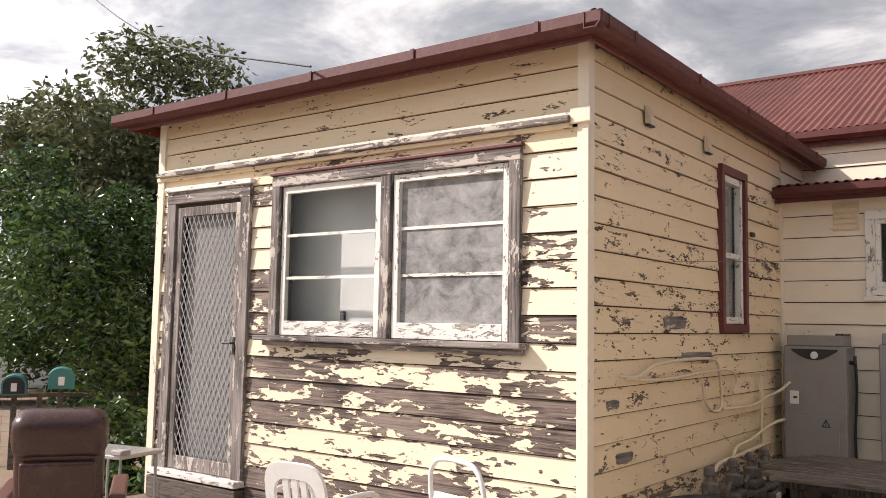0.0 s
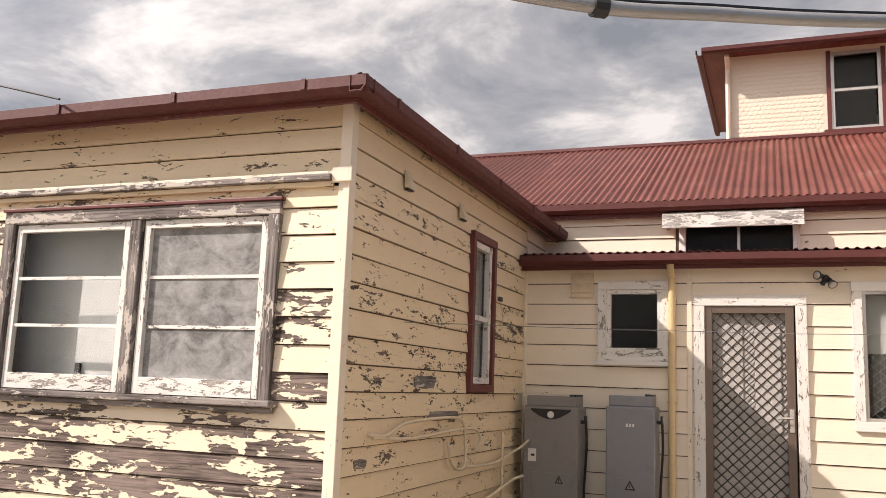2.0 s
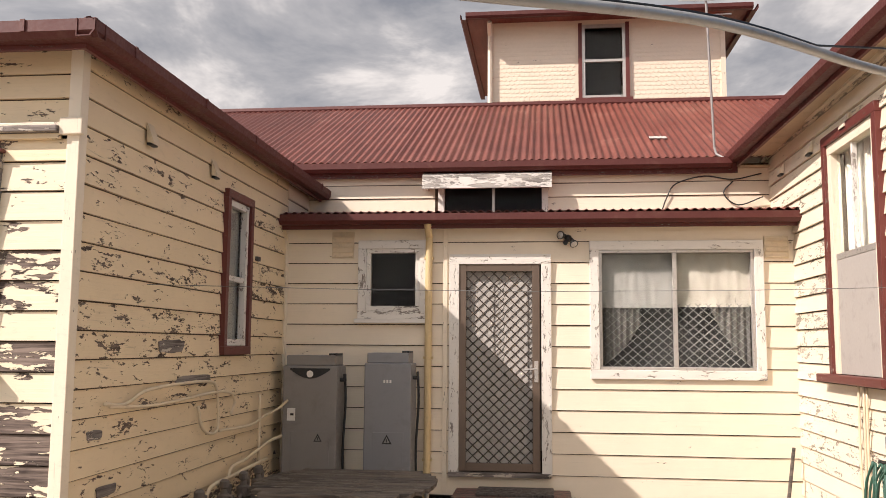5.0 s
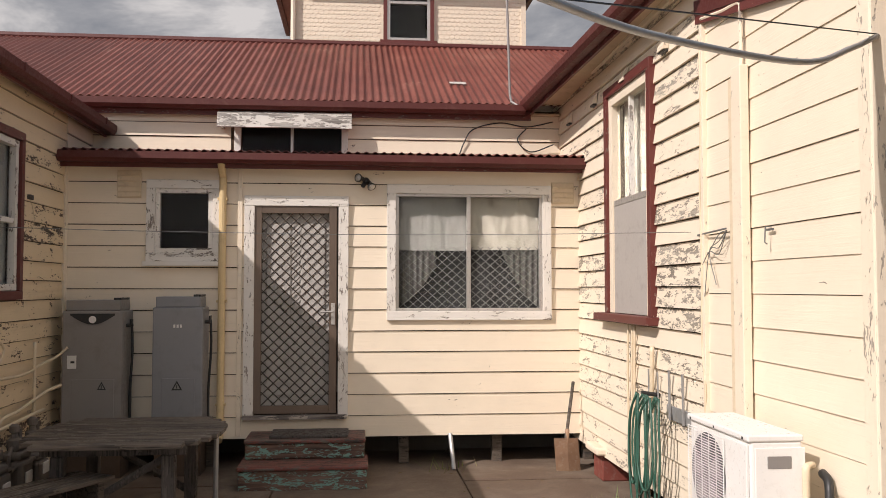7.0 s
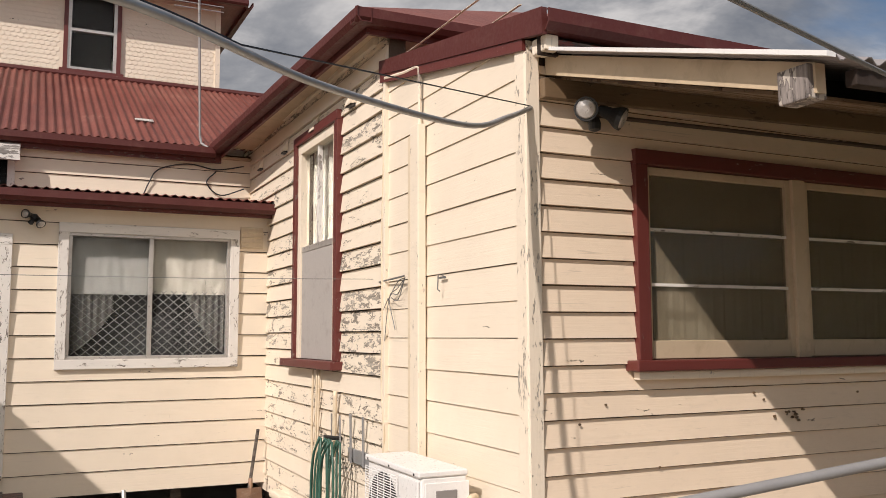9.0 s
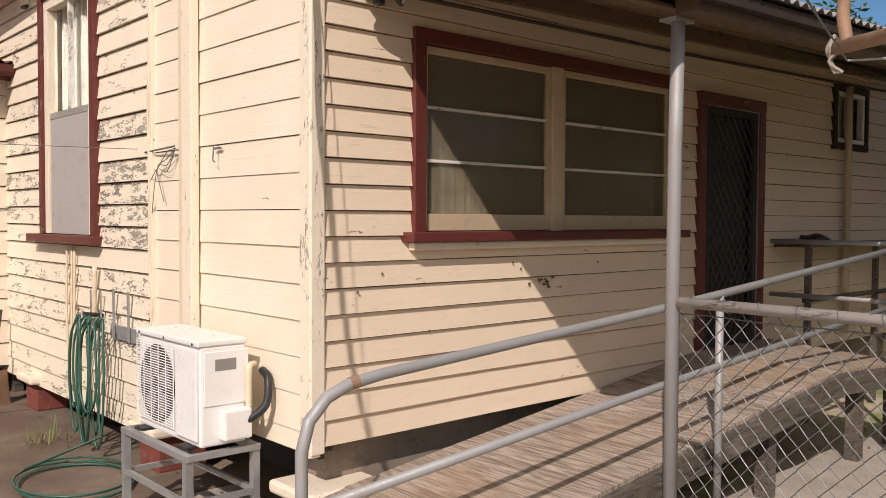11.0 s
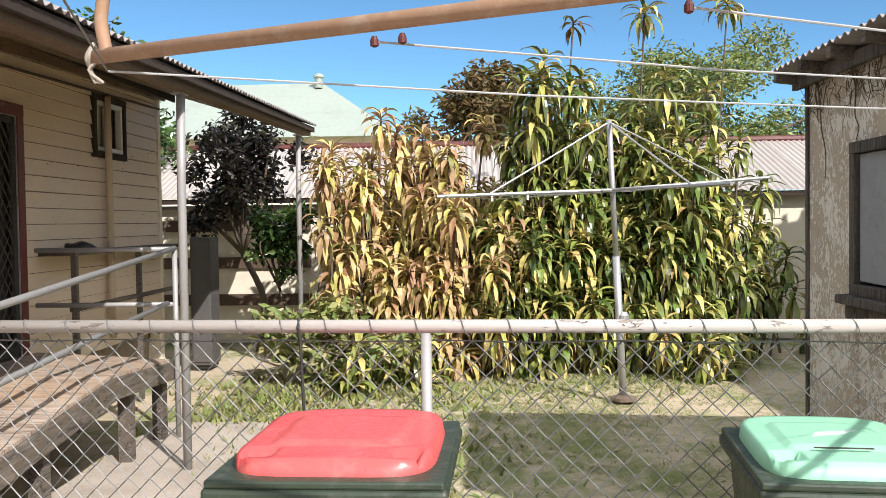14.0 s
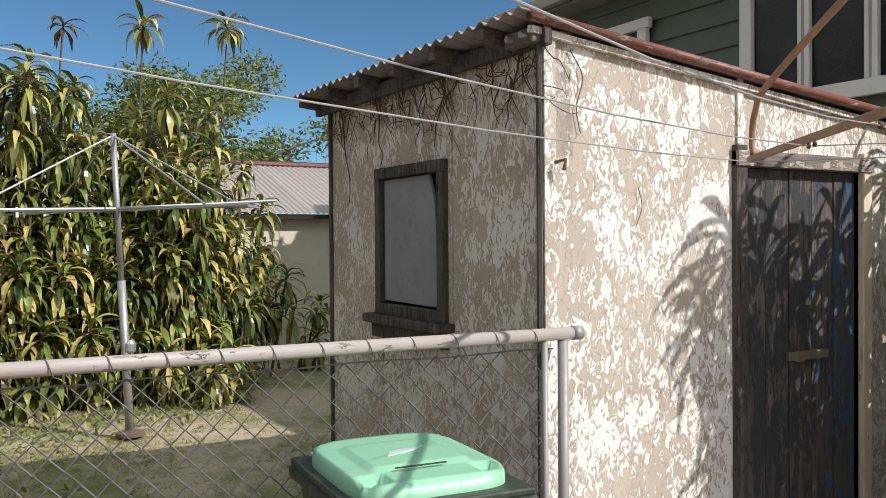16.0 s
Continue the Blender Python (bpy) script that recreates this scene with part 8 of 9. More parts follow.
def rosette(bm, at, n_, length, width, rng_, low=-0.5, high=1.35, hang=2.0, stack=0.26):
    for k in range(n_):
        f = k / n_
        strap_leaf(bm, (at[0], at[1], at[2] - stack * f), k * 2.4 + rng_.uniform(-0.3, 0.3), high + (low - high) * f + rng_.uniform(-0.25, 0.25), length * rng_.uniform(0.7, 1.2), width * rng_.uniform(0.75, 1.25), hang * rng_.uniform(0.75, 1.35), rng_)


def cane_plant(x, y, h, mat, seed, label, stems=13, spread=0.40, tiers=5, leaf=0.37, width=0.074, group="cane plants along the fence", hang=2.3):
    """Thin canes, each with mops of hanging leaves one above the other."""
    r = random.Random(seed)
    g = thing("cane_plant", label, "plant", Matrix.Translation((x, y, GROUND)), group)
    bm = bmesh.new()
    for s in range(stems):
        a, d = r.uniform(0, math.tau), spread * math.sqrt(r.random())
        hh = h * (1.0 if s == 0 else r.uniform(0.22, 0.95))
        foot = Vector((0.6 * d * math.cos(a), 0.6 * d * math.sin(a), -0.03))
        top_ = Vector((d * 1.35 * math.cos(a) + r.gauss(0, 0.07), d * 1.35 * math.sin(a) + r.gauss(0, 0.07), hh - 0.1))
        part("stem", rod([foot, foot.lerp(top_, 0.5) + Vector((r.uniform(-0.06, 0.06), r.uniform(-0.06, 0.06), 0)), top_], 0.02, 6, r_end=0.012), m_bark, g)
        drop = 0.0
        for k in range(tiers):
            f = 1.0 - drop / max(0.6, hh)
            if f < 0.14:
                break
            off = Vector((r.gauss(0, 0.09), r.gauss(0, 0.09), 0)) if k else Vector((0, 0, 0))
            rosette(bm, foot.lerp(top_, f) + off, 30 if k == 0 else 22, leaf * r.uniform(0.8, 1.2), width, r, -0.95, 1.0 if k == 0 else 0.55, hang)
            drop += r.uniform(0.42, 0.74)
    tagged(part("foliage", bm, mat, g, "long drooping strap leaves"), kind="stuff")
    return g


spots = [(10.3, 1.55, 2.7, 1), (10.7, 1.30, 3.1, 1), (10.2, 1.00, 2.2, 1), (10.8, 0.85, 2.9, 1), (10.3, 0.55, 2.4, 1), (10.7, 0.30, 3.0, 1), (10.2, 0.05, 1.9, 1), (10.8, -0.1, 2.6, 1), (10.0, 1.35, 1.4, 1), (10.0, 0.65, 1.3, 1),
         (10.5, -0.62, 3.75, 0), (10.1, -0.5, 2.0, 0), (10.8, -1.15, 3.45, 0), (10.2, -1.1, 2.2, 0), (10.7, -1.55, 3.0, 0), (10.1, -1.7, 1.9, 0), (10.8, -2.0, 3.25, 0), (10.3, -2.2, 2.6, 0), (10.8, -2.6, 2.95, 0), (10.2, -2.45, 1.5, 0), (11.2, -3.35, 1.65, 0), (11.3, -3.9, 1.35, 0), (11.0, -2.3, 3.5, 0), (10.9, -2.85, 3.4, 0), (10.5, -1.4, 2.9, 0), (10.4, -0.85, 2.8, 0), (10.4, -1.95, 2.3, 0)]
for k, (x, y, h, dry) in enumerate(spots):
    cane_plant(x, y, h, m_leaf_dry if dry else m_leaf_strap, 100 + k, "tall cane plant with drooping dry yellow leaves" if dry else "tall cane plant with drooping green and yellow leaves", stems=3 if y < -3 else 13, tiers=2 if y < -3 else 5, hang=2.6 if dry else 2.2)
for k, (x, y, h) in enumerate(((11.6, -2.15, 4.35), (11.6, -3.2, 4.45), (11.4, -1.22, 4.2))):
    g = thing("thin_palm", "thin bare cane with a tuft of leaves at its top", "plant", Matrix.Translation((x, y, GROUND)), "thin canes above the hedge")
    part("stem", rod(curve_points([(0.35 - 0.3 * k, 0.25 * (1 - k), 0), (0.1, 0.1, h * 0.5), (0, 0, h)], 4), 0.011, 6), m_bark, g)
    bm = bmesh.new()
    rosette(bm, (0, 0, h), 28 if k < 2 else 12, 0.42 if k < 2 else 0.32, 0.07, random.Random(60 + k), -0.7, 1.0, 2.1, 0.08)
    tagged(part("foliage", bm, m_leaf_strap if k < 2 else m_leaf_brown, g), kind="stuff")
for k, (x, y) in enumerate(((9.4, 0.75), (9.6, -2.45), (8.9, 1.3))):
    cane_plant(x, y, 0.55, m_leaf_strap, 300 + k, "low young cane plant at the edge of the grass", 3, 0.15, 2, 0.42, 0.07, "young cane plants")


def leaf_cloud(bm, centre, size, count, leaf, rng_, shell=0.5):
    """Many small leaves through a lumpy volume."""
    c, s = Vector(centre), Vector(size)
    lumps = [Vector((rng_.gauss(0, 0.45), rng_.gauss(0, 0.45), rng_.gauss(0, 0.42))) for _ in range(26)]
    for _ in range(count):
        q = rng_.choice(lumps)
        d = Vector((rng_.gauss(0, 1), rng_.gauss(0, 1), rng_.gauss(0, 1))).normalized() * (0.34 * rng_.uniform(shell, 1.0))
        p = q + d
        p = c + Vector((p.x * s.x, p.y * s.y, p.z * s.z))
        ax = Vector((rng_.gauss(0, 1), rng_.gauss(0, 1), rng_.gauss(0, 0.6) - 0.3)).normalized()
        sd_ = ax.cross(Vector((rng_.gauss(0, 1), rng_.gauss(0, 1), rng_.gauss(0, 1)))).normalized()
        L = leaf * rng_.uniform(0.7, 1.3)
        w = sd_ * L * 0.22
        tip = p + ax * L
        midp = p + ax * L * 0.5 + ax.cross(sd_) * L * 0.06
        v1, v2, v3, v4 = bm.verts.new(p), bm.verts.new(midp + w), bm.verts.new(tip), bm.verts.new(midp - w)
        bm.faces.new((v1, v2, v3))
        bm.faces.new((v1, v3, v4))
    return [c + Vector((q.x * s.x, q.y * s.y, q.z * s.z)) for q in lumps]


def tree(name, foot, trunk_h, trunk_r, centre, size, count, leaf, mat, seed, label, category="tree", shell=0.5):
    r = random.Random(seed)
    g = thing(name, label, category, Matrix.Translation(foot))
    bm = bmesh.new()
    ends = leaf_cloud(bm, centre, size, count, leaf, r, shell)
    top_ = Vector((r.uniform(-0.2, 0.2), r.uniform(-0.2, 0.2), trunk_h))
    part("trunk", rod(curve_points([(0, 0, -0.1), (r.uniform(-0.15, 0.15), r.uniform(-0.15, 0.15), trunk_h * 0.5), top_], 4), trunk_r, 9, r_end=trunk_r * 0.6), m_bark, g, "", True)
    for e in ends[:14]:
        mid = top_.lerp(e, 0.5) + Vector((r.uniform(-0.2, 0.2), r.uniform(-0.2, 0.2), 0.15))
        part("limb", rod(curve_points([top_, mid, e], 3), trunk_r * 0.42, 6, r_end=0.012), m_bark, g, "", True)
    tagged(part("crown", bm, mat, g), kind="stuff")
    return g


# beside the wing
tree("glossy_shrub", (-10.7, 6.7, GROUND), 0.9, 0.07, (0, 0, 2.05), (1.55, 1.55, 2.0), 42000, 0.10, m_leaf_dark, 41, "tall dense shrub with dark glossy leaves", "shrub", 0.6)
tree("gum_tree", (-17.6, 10.4, GROUND), 2.6, 0.17, (1.0, 0.3, 4.75), (3.6, 3.2, 2.3), 30000, 0.17, m_leaf_olive, 42, "spreading olive-leaved tree beyond the wing", "tree", 0.3)
tree("street_tree", (-20.5, 11.0, GROUND), 1.9, 0.15, (0, 0, 3.4), (3.6, 3.0, 2.6), 20000, 0.2, m_leaf_dark, 43, "dark-leaved tree behind the letterboxes", "tree", 0.3)
tree("street_tree", (-15.5, 11.5, GROUND), 1.2, 0.12, (0, 0, 2.2), (2.4, 2.2, 2.2), 12000, 0.17, m_leaf_dark, 44, "dark-leaved tree in the shade beyond the shrub", "tree", 0.3)
# beyond the yard
tree("far_tree", (16.5, -4.4, GROUND), 2.4, 0.14, (0, 0, 3.6), (1.5, 2.3, 1.6), 24000, 0.10, m_leaf_light, 45, "bushy green tree behind the neighbour's roof", "tree", 0.3)
tree("far_tree", (30.0, 0.0, GROUND), 3.5, 0.2, (0, 0, 5.3), (2.2, 2.0, 1.8), 6000, 0.25, m_leaf_brown, 46, "rusty brown tree in the distance", "tree", 0.3)
tree("plum_tree", (11.9, 3.0, GROUND), 1.3, 0.06, (-0.1, 0.25, 2.3), (0.7, 0.75, 0.72), 4600, 0.11, m_leaf_plum, 47, "small tree with dark plum leaves", "tree", 0.2)
tree("dark_tree", (13.0, 6.2, GROUND), 2.4, 0.12, (0, 0, 3.2), (1.8, 1.6, 1.5), 11000, 0.14, m_leaf_dark, 48, "dark green tree behind the veranda", "tree", 0.3)
tree("low_bush", (10.9, 2.45, GROUND), 0.9, 0.03, (0, 0.05, 1.55), (0.4, 0.45, 0.42), 1900, 0.12, m_leaf_dark, 49, "slender green bush by the cream wall", "shrub", 0.3)
tree("low_bush", (9.6, 1.75, GROUND), 0.2, 0.03, (0, 0, 0.42), (0.8, 0.9, 0.42), 2200, 0.13, m_weed, 50, "low weedy bush at the foot of the cane plants", "shrub", 0.2)
tree("low_bush", (-7.75, 5.35, GROUND), 0.2, 0.03, (0, 0, 0.45), (0.55, 0.5, 0.5), 6000, 0.09, m_leaf_dark, 52, "low dark green bush beside the wing door", "shrub", 0.2)
tree("low_bush", (-9.2, 7.0, GROUND), 0.2, 0.03, (0, 0, 0.5), (0.9, 0.6, 0.5), 3000, 0.1, m_weed, 51, "low green weeds beside the wing", "shrub", 0.2)
# the plant that shades the shed door
cane_plant(1.72, -4.22, 3.0, m_leaf_strap, 71, "tall cane plant by the shed door with long drooping leaves", 13, 0.50, 6, 0.40, 0.05, "cane plants by the shed")
cane_plant(2.45, -3.78, 2.7, m_leaf_strap, 73, "tall cane plant by the shed door with long drooping leaves", 11, 0.36, 6, 0.42, 0.05, "cane plants by the shed")
cane_plant(2.45, -4.45, 2.5, m_leaf_strap, 72, "tall cane plant by the shed door with long drooping leaves", 11, 0.40, 6, 0.42, 0.05, "cane plants by the shed")

# grass and weeds: one sheet of tufts
grng = random.Random(9)
bm = bmesh.new()
for _ in range(14000):
    x, y = grng.uniform(3.3, 10.4), grng.uniform(-2.6, 2.6)
    if y > 1.7 and x < 7.7:
        continue
    if noise.noise(Vector((x * 0.8, y * 0.8, 3))) < grng.uniform(-0.45, 0.45):
        continue
    for k in range(5):
        a = grng.uniform(0, math.tau)
        h, l = grng.uniform(0.006, 0.026), grng.uniform(0.02, 0.06)
        p = Vector((x + grng.uniform(-0.05, 0.05), y + grng.uniform(-0.05, 0.05), GROUND - 0.03))
        s = Vector((-math.sin(a), math.cos(a), 0)) * 0.006
        bm.faces.new((bm.verts.new(p - s), bm.verts.new(p + s), bm.verts.new(p + Vector((math.cos(a) * l, math.sin(a) * l, h)))))
for cx_, cy_, n_ in ((2.35, 6.75, 60), (1.2, 8.55, 20), (-3.0, 4.5, 30), (7.3, 0.9, 160), (8.0, 1.4, 200), (7.0, 1.5, 120), (6.4, 1.2, 300), (5.6, 0.9, 180), (6.8, 0.3, 260), (8.7, 0.4, 320), (9.0, -0.4, 240), (9.3, 1.2, 300), (5.0, -0.2, 160), (4.4, 0.9, 140), (7.9, 2.1, 500), (8.6, 1.9, 500), (9.2, 2.3, 400), (7.2, 1.3, 260), (9.6, -1.6, 300), (6.0, 0.6, 200)):
    for _ in range(n_):
        a = grng.uniform(0, math.tau)
        h, l = (grng.uniform(0.05, 0.2), grng.uniform(0.02, 0.16)) if n_ < 100 else (grng.uniform(0.015, 0.09), grng.uniform(0.03, 0.12))
        p = Vector((cx_ + grng.gauss(0, 0.12 if n_ < 100 else 0.42), cy_ + grng.gauss(0, 0.1 if n_ < 100 else 0.36), GROUND - 0.03))
        s = Vector((-math.sin(a), math.cos(a), 0)) * (0.006 if n_ < 100 else 0.018)
        bm.faces.new((bm.verts.new(p - s), bm.verts.new(p + s), bm.verts.new(p + Vector((math.cos(a) * l, math.sin(a) * l, h)))))
tagged(mesh_object("grass", bm, m_weed), "patchy green and straw-coloured grass and weeds", "grass", kind="stuff")
bm = bmesh.new()
for _ in range(420):
    x, y = grng.uniform(-2.2, 3.0), grng.uniform(3.0, 8.6)
    if grng.random() < 0.4:
        x, y = grng.uniform(3.4, 10), grng.uniform(-2, 2)
    a, L = grng.uniform(0, math.tau), grng.uniform(0.015, 0.045)
    d, s = Vector((math.cos(a), math.sin(a), 0.15)) * L, Vector((-math.sin(a), math.cos(a), 0.2)) * L * 0.3
    p = Vector((x, y, GROUND + 0.012))
    bm.faces.new((bm.verts.new(p), bm.verts.new(p + d * 0.5 + s), bm.verts.new(p + d), bm.verts.new(p + d * 0.5 - s)))
tagged(mesh_object("fallen_leaves", bm, m_leaf_brown), "small dry leaves scattered on the ground", "leaves", kind="stuff")

# ---------------------------------------------------------------- in front of the wing
rc = thing("recliner", "worn brown vinyl recliner with wooden arms", "armchair", pose(-5.40, 3.04, GROUND, 0, 0, -125))


def padded(x0, x1, y0, y1, z0, z1, r, m=None):
    bm = bmesh.new()
    tmp = bmesh.new()
    slab(tmp, x0, x1, y0, y1, z0, z1)
    bmesh.ops.bevel(tmp, geom=tmp.edges[:], offset=r, segments=4, profile=0.6, affect="EDGES")
    return join(bm, tmp, m)


LEAN = Matrix.Translation((0, 0.30, 0.42)) @ Matrix.Rotation(radians(-14), 4, "X")
part("backrest", padded(-0.25, 0.25, -0.07, 0.12, -0.05, 0.70, 0.09, LEAN), m_vinyl, rc, "padded brown back", True)
part("head_roll", padded(-0.27, 0.27, -0.12, 0.14, 0.46, 0.75, 0.125, LEAN), m_vinyl, rc, "", True)
part("back_shell", padded(-0.21, 0.21, 0.10, 0.16, -0.05, 0.48, 0.03, LEAN), m_vinyl, rc, "", True)
part("seat", padded(-0.26, 0.26, -0.36, 0.34, 0.28, 0.46, 0.06), m_vinyl, rc, "", True)
for s in (-1, 1):
    part("arm", padded(s * 0.33 - 0.05, s * 0.33 + 0.05, -0.36, 0.40, 0.56, 0.62, 0.02), m_brown_wood, rc)
    part("arm_post", box(s * 0.33 - 0.03, s * 0.33 + 0.03, -0.32, -0.25, 0.0, 0.56, 0.006), m_brown_wood, rc)
    part("arm_post", box(s * 0.33 - 0.03, s * 0.33 + 0.03, 0.30, 0.38, 0.0, 0.56, 0.006), m_brown_wood, rc)
    part("side_rail", box(s * 0.33 - 0.02, s * 0.33 + 0.02, -0.25, 0.30, 0.16, 0.24, 0.005), m_brown_wood, rc)
part("frame_board", box(-0.30, 0.30, 0.30, 0.33, 0.10, 0.42, 0.005), m_brown_wood, rc)

tt = thing("side_table", "small pale table on thin metal legs", "table", pose(-6.0, 3.78, GROUND, 0, 0, 12))
part("top", box(-0.28, 0.28, -0.22, 0.22, 0.68, 0.71, 0.008), m_alu_pale, tt)
for x, y in ((-0.24, -0.18), (0.24, -0.18), (-0.24, 0.18), (0.24, 0.18)):
    part("leg", rod([(x, y, 0.0), (x, y, 0.68)], 0.011, 7), m_galv, tt)
part("post_cap", box(0.20, 0.30, -0.24, -0.14, 0.711, 0.75, 0.01), m_blind, tt)

pc = thing("plastic_chair", "white moulded plastic garden chair with slotted back", "chair", pose(-3.98, 3.95, GROUND, 0, 0, 186))
bm = bmesh.new()
BACKM = Matrix.Translation((0, 0.22, 0.42)) @ Matrix.Rotation(radians(-12), 4, "X")


def ring_panel(outer_, inner_, y0, y1, m):
    """A flat frame between two outlines with the same count of points."""
    b = bmesh.new()
    a0 = [b.verts.new(m @ Vector((x, y0, z))) for x, z in outer_]
    a1 = [b.verts.new(m @ Vector((x, y1, z))) for x, z in outer_]
    i0 = [b.verts.new(m @ Vector((x, y0, z))) for x, z in inner_]
    i1 = [b.verts.new(m @ Vector((x, y1, z))) for x, z in inner_]
    for k in range(len(outer_)):
        j = (k + 1) % len(outer_)
        for p, q in ((a0, i0), (i1, a1)):
            b.faces.new((p[k], p[j], q[j], q[k]))
        b.faces.new((a0[k], a1[k], a1[j], a0[j]))
        b.faces.new((i0[k], i0[j], i1[j], i1[k]))
    return b


def arch(w, z0, z1, n_=24):
    out = []
    for k in range(n_):
        a = k * math.tau / n_
        c, s = math.cos(a), math.sin(a)
        x = w * (abs(c) ** 0.55) * (1 if c >= 0 else -1)
        z = (z0 + z1) / 2 + (z1 - z0) / 2 * (abs(s) ** 0.6) * (1 if s >= 0 else -1)
        out.append((x, z))
    return out


part("backrest", ring_panel(arch(0.235, -0.02, 0.44), arch(0.165, 0.0, 0.34), -0.012, 0.012, BACKM), m_white_plastic, pc)
for k in range(3):
    x = -0.07 + 0.07 * k
    b2 = bmesh.new()
    join(b2, slab(bmesh.new(), x - 0.022, x + 0.022, -0.008, 0.008, -0.01, 0.37), BACKM)
    part("back_slat", b2, m_white_plastic, pc)
part("seat", padded(-0.24, 0.24, -0.24, 0.24, 0.40, 0.43, 0.012), m_white_plastic, pc)
for x, y in ((-0.22, -0.22), (0.22, -0.22), (-0.22, 0.22), (0.22, 0.22)):
    part("leg", rod([(x, y, 0.41), (x * 1.12, y * 1.12, 0.0)], 0.022, 8), m_white_plastic, pc)
for s in (-1, 1):
    part("arm", rod(curve_points([(s * 0.24, 0.24, 0.62), (s * 0.28, 0.05, 0.64), (s * 0.27, -0.2, 0.60), (s * 0.25, -0.24, 0.42)], 4), 0.018, 8), m_white_plastic, pc, "", True)

mc = thing("folding_chair", "white enamelled steel folding chair", "chair", pose(-2.70, 3.92, GROUND, 0, 0, 168))
loop = [(-0.21, 0.24, 0.0), (-0.21, 0.22, 0.5), (-0.205, 0.26, 0.85), (-0.16, 0.272, 0.955), (-0.08, 0.275, 0.985), (0.08, 0.275, 0.985), (0.16, 0.272, 0.955), (0.205, 0.26, 0.85), (0.21, 0.22, 0.5), (0.21, 0.24, 0.0)]
part("back_frame", rod(curve_points(loop, 4), 0.014, 9), m_white_metal, mc, "", True)
part("back_panel", padded(-0.20, 0.20, 0.235, 0.250, 0.70, 0.80, 0.006), m_white_metal, mc)
part("seat", padded(-0.19, 0.19, -0.18, 0.19, 0.43, 0.455, 0.01), m_white_metal, mc)
for s in (-1, 1):
    part("leg", rod([(s * 0.19, 0.20, 0.62), (s * 0.19, -0.22, 0.0)], 0.012, 8), m_white_metal, mc)
part("stretcher", rod([(-0.19, -0.16, 0.09), (0.19, -0.16, 0.09)], 0.008, 7), m_white_metal, mc)
ds = thing("door_step", "low concrete step under the wing door", "step")
part("step", box(-6.75, -5.45, 4.05, 4.60, GROUND - 0.02, 0.06, 0.015), m_concrete, ds)
part("sill_block", box(-6.65, -5.5, 4.52, 4.62, 0.06, 0.24, 0.01), m_old_timber, ds)

# letterboxes, wire fence and parked car by the street
for k, (x, z) in enumerate(((-9.95, 0.70), (-8.98, 0.82))):
    lb = thing("letterbox", "teal metal letterbox with a rounded top on a post", "letterbox", pose(x, 5.05, 0, 0, 0, 60), "letterboxes by the street")
    prof = [(-0.13, z), (0.13, z)] + [(0.13 * math.cos(a), z + 0.12 + 0.10 * math.sin(a)) for a in [math.pi * i / 8 for i in range(9)]]
    part("box", prism(bmesh.new(), prof, -0.2, 0.2), m_teal, lb)
    part("front_plate", prism(bmesh.new(), [(a * 0.85, z + (b2 - z) * 0.85 + 0.012) for a, b2 in prof], -0.206, -0.2), m_black if k == 0 else m_teal, lb)
    part("plate_bar", box(-0.03, 0.03, -0.212, -0.207, z + 0.04, z + 0.13), m_white_plastic, lb)
    part("post", box(-0.03, 0.03, -0.03, 0.03, GROUND - 0.03, z), m_old_timber, lb)
wfn = thing("wire_fence", "low wire mesh front fence with a timber rail", "fence", Matrix.Translation((-10.4, 5.6, GROUND)) @ Matrix.Rotation(radians(62), 4, "Z"))
part("rail", box(-3.0, 3.0, -0.03, 0.03, 0.72, 0.77), m_old_timber, wfn)
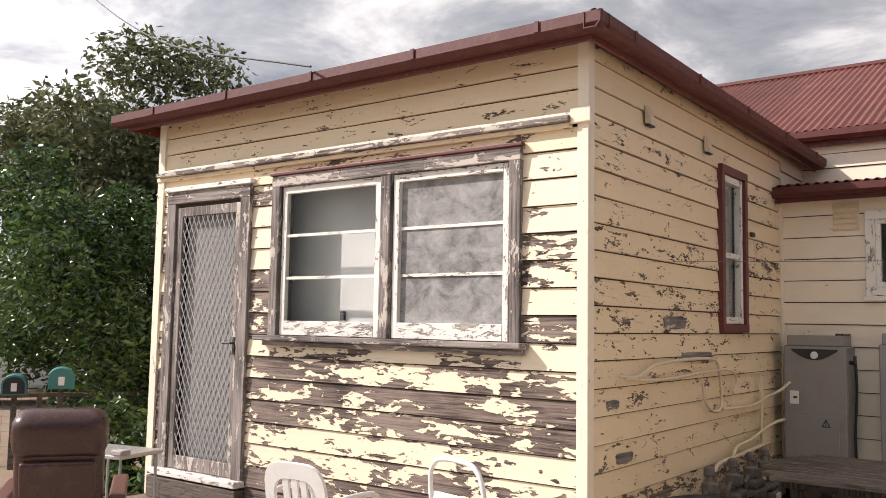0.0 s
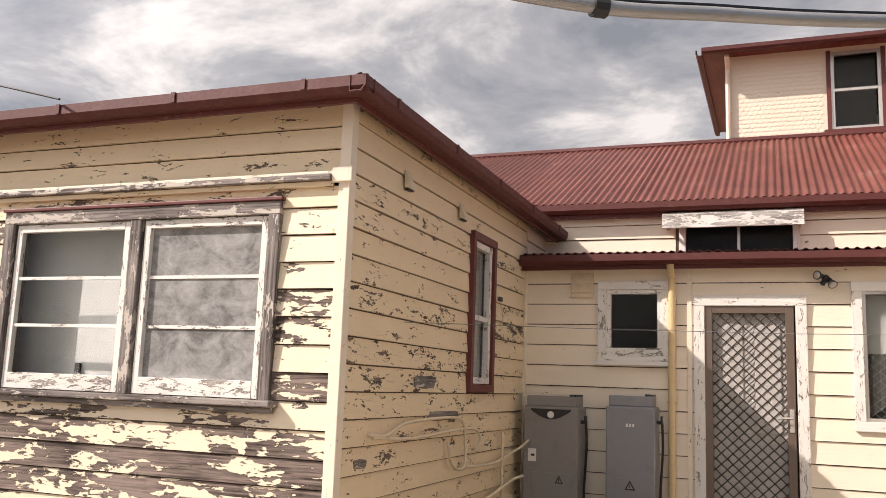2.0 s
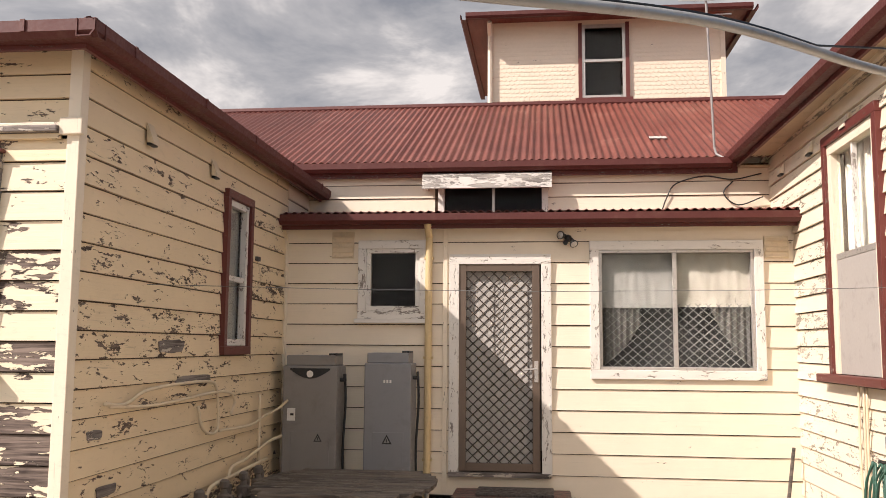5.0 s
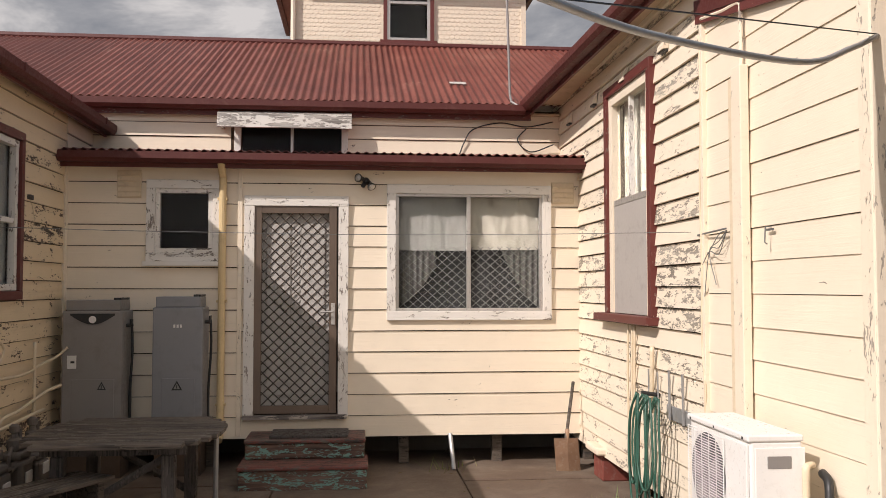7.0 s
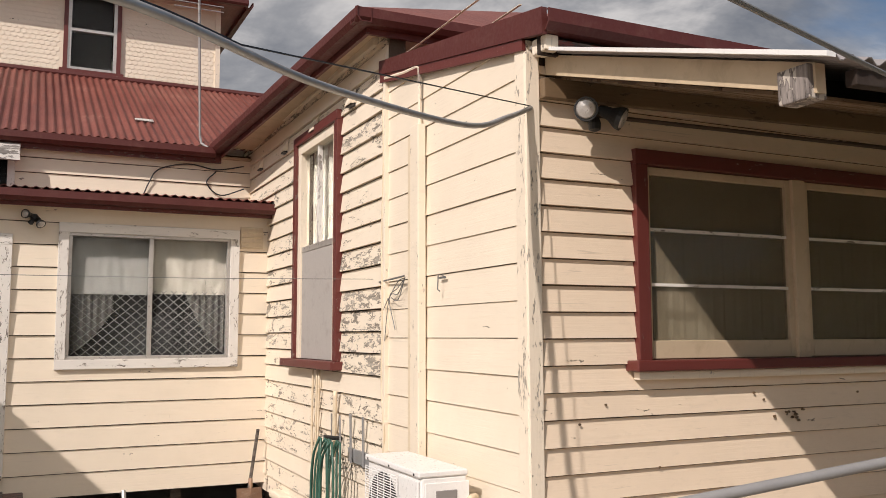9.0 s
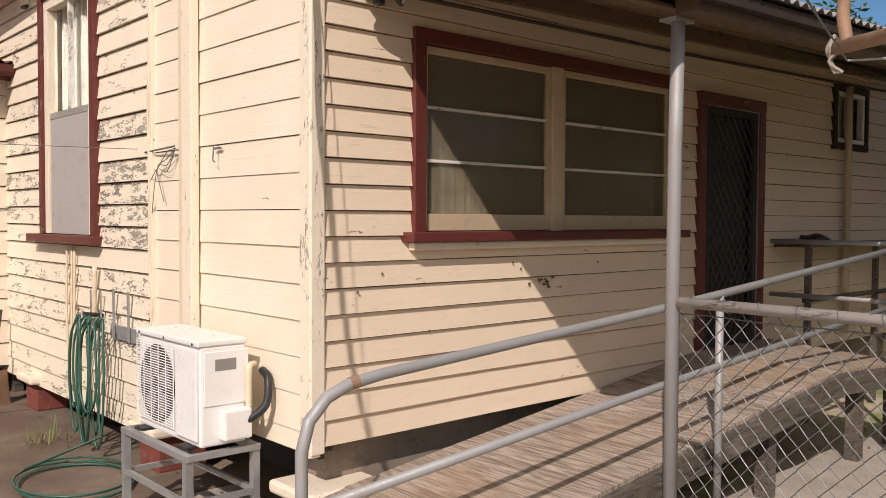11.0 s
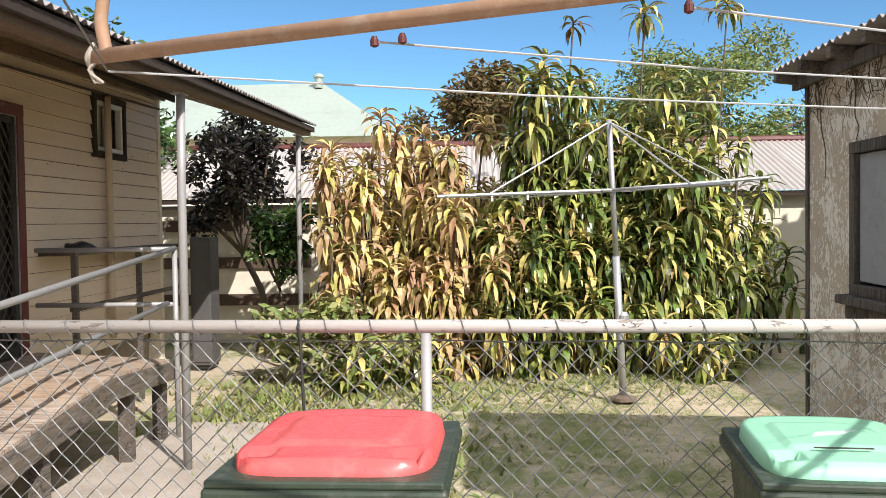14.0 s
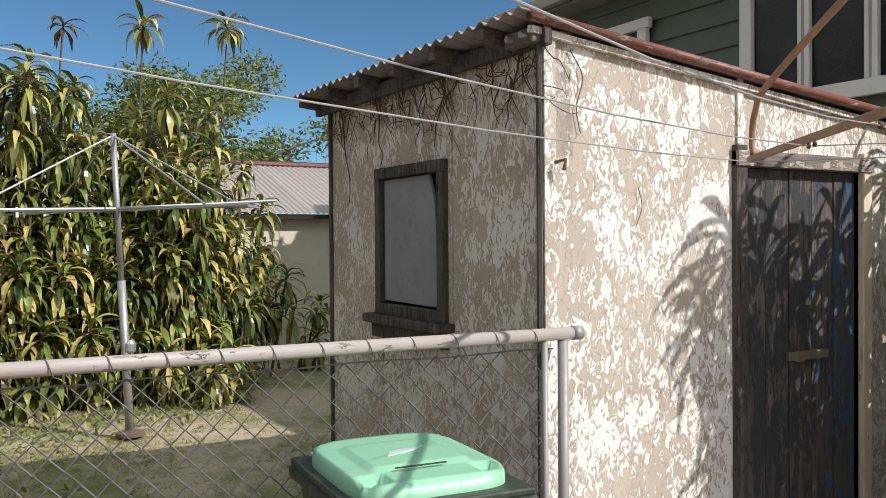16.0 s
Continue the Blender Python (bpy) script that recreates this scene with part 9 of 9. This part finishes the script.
for x in (-3.0, -1.5, 0, 1.5, 3.0):
    part("post", box(x - 0.03, x + 0.03, -0.03, 0.03, -0.05, 0.72), m_old_timber, wfn)
bm = bmesh.new()
for k in range(61):
    tube(bm, [(-3 + k * 0.1, 0.0, 0), (-3 + k * 0.1, 0.0, 0.72)], 0.002, 3)
for k in range(8):
    tube(bm, [(-3, 0.003, 0.05 + k * 0.09), (3, 0.003, 0.05 + k * 0.09)], 0.002, 3)
part("wire_mesh", bm, m_wire, wfn)

car = thing("parked_car", "pale parked car in the street", "car", pose(-17.4, 9.2, GROUND - 0.03, 0, 0, 62))
side = [(-2.1, 0.35), (2.1, 0.35), (2.15, 0.75), (1.5, 0.92), (0.75, 1.42), (-1.1, 1.46), (-1.95, 1.0), (-2.15, 0.7)]
bm = prism(bmesh.new(), side, -0.85, 0.85)
bmesh.ops.bevel(bm, geom=bm.edges[:], offset=0.05, segments=2, affect="EDGES")
part("body", bm, m_car, car)
for y in (-0.86, 0.852):
    part("window", prism(bmesh.new(), [(-1.6, 1.0), (1.2, 0.98), (0.68, 1.36), (-1.0, 1.39)], y, y + 0.008), m_black, car)
for x in (-1.35, 1.35):
    for s in (-1, 1):
        at_ = Matrix.Translation((x, s * 0.80, 0.33)) @ Matrix.Rotation(radians(90), 4, "X")
        wl = thing("wheel", "", "")
        wl.parent = car
        part("tyre", lathe(bmesh.new(), [(0.2, -0.1), (0.31, -0.1), (0.335, -0.06), (0.335, 0.06), (0.31, 0.1), (0.2, 0.1)], 22, at_), m_tyre, wl)
        part("rim", lathe(bmesh.new(), [(0.03, -0.105), (0.2, -0.102), (0.21, -0.08), (0.21, 0.08), (0.2, 0.102), (0.03, 0.105)], 18, at_), m_alu_pale, wl)
for s in (-1, 1):
    part("headlight", box(2.05, 2.16, s * 0.6 - 0.16, s * 0.6 + 0.16, 0.66, 0.80, 0.02), m_glass, car)
tagged(mesh_object("backdrop", box(-60, -26, 30, 30.5, -0.5, 3.0), m_leaf_dark), "dark hedge in the far distance", "backdrop", kind="structure")
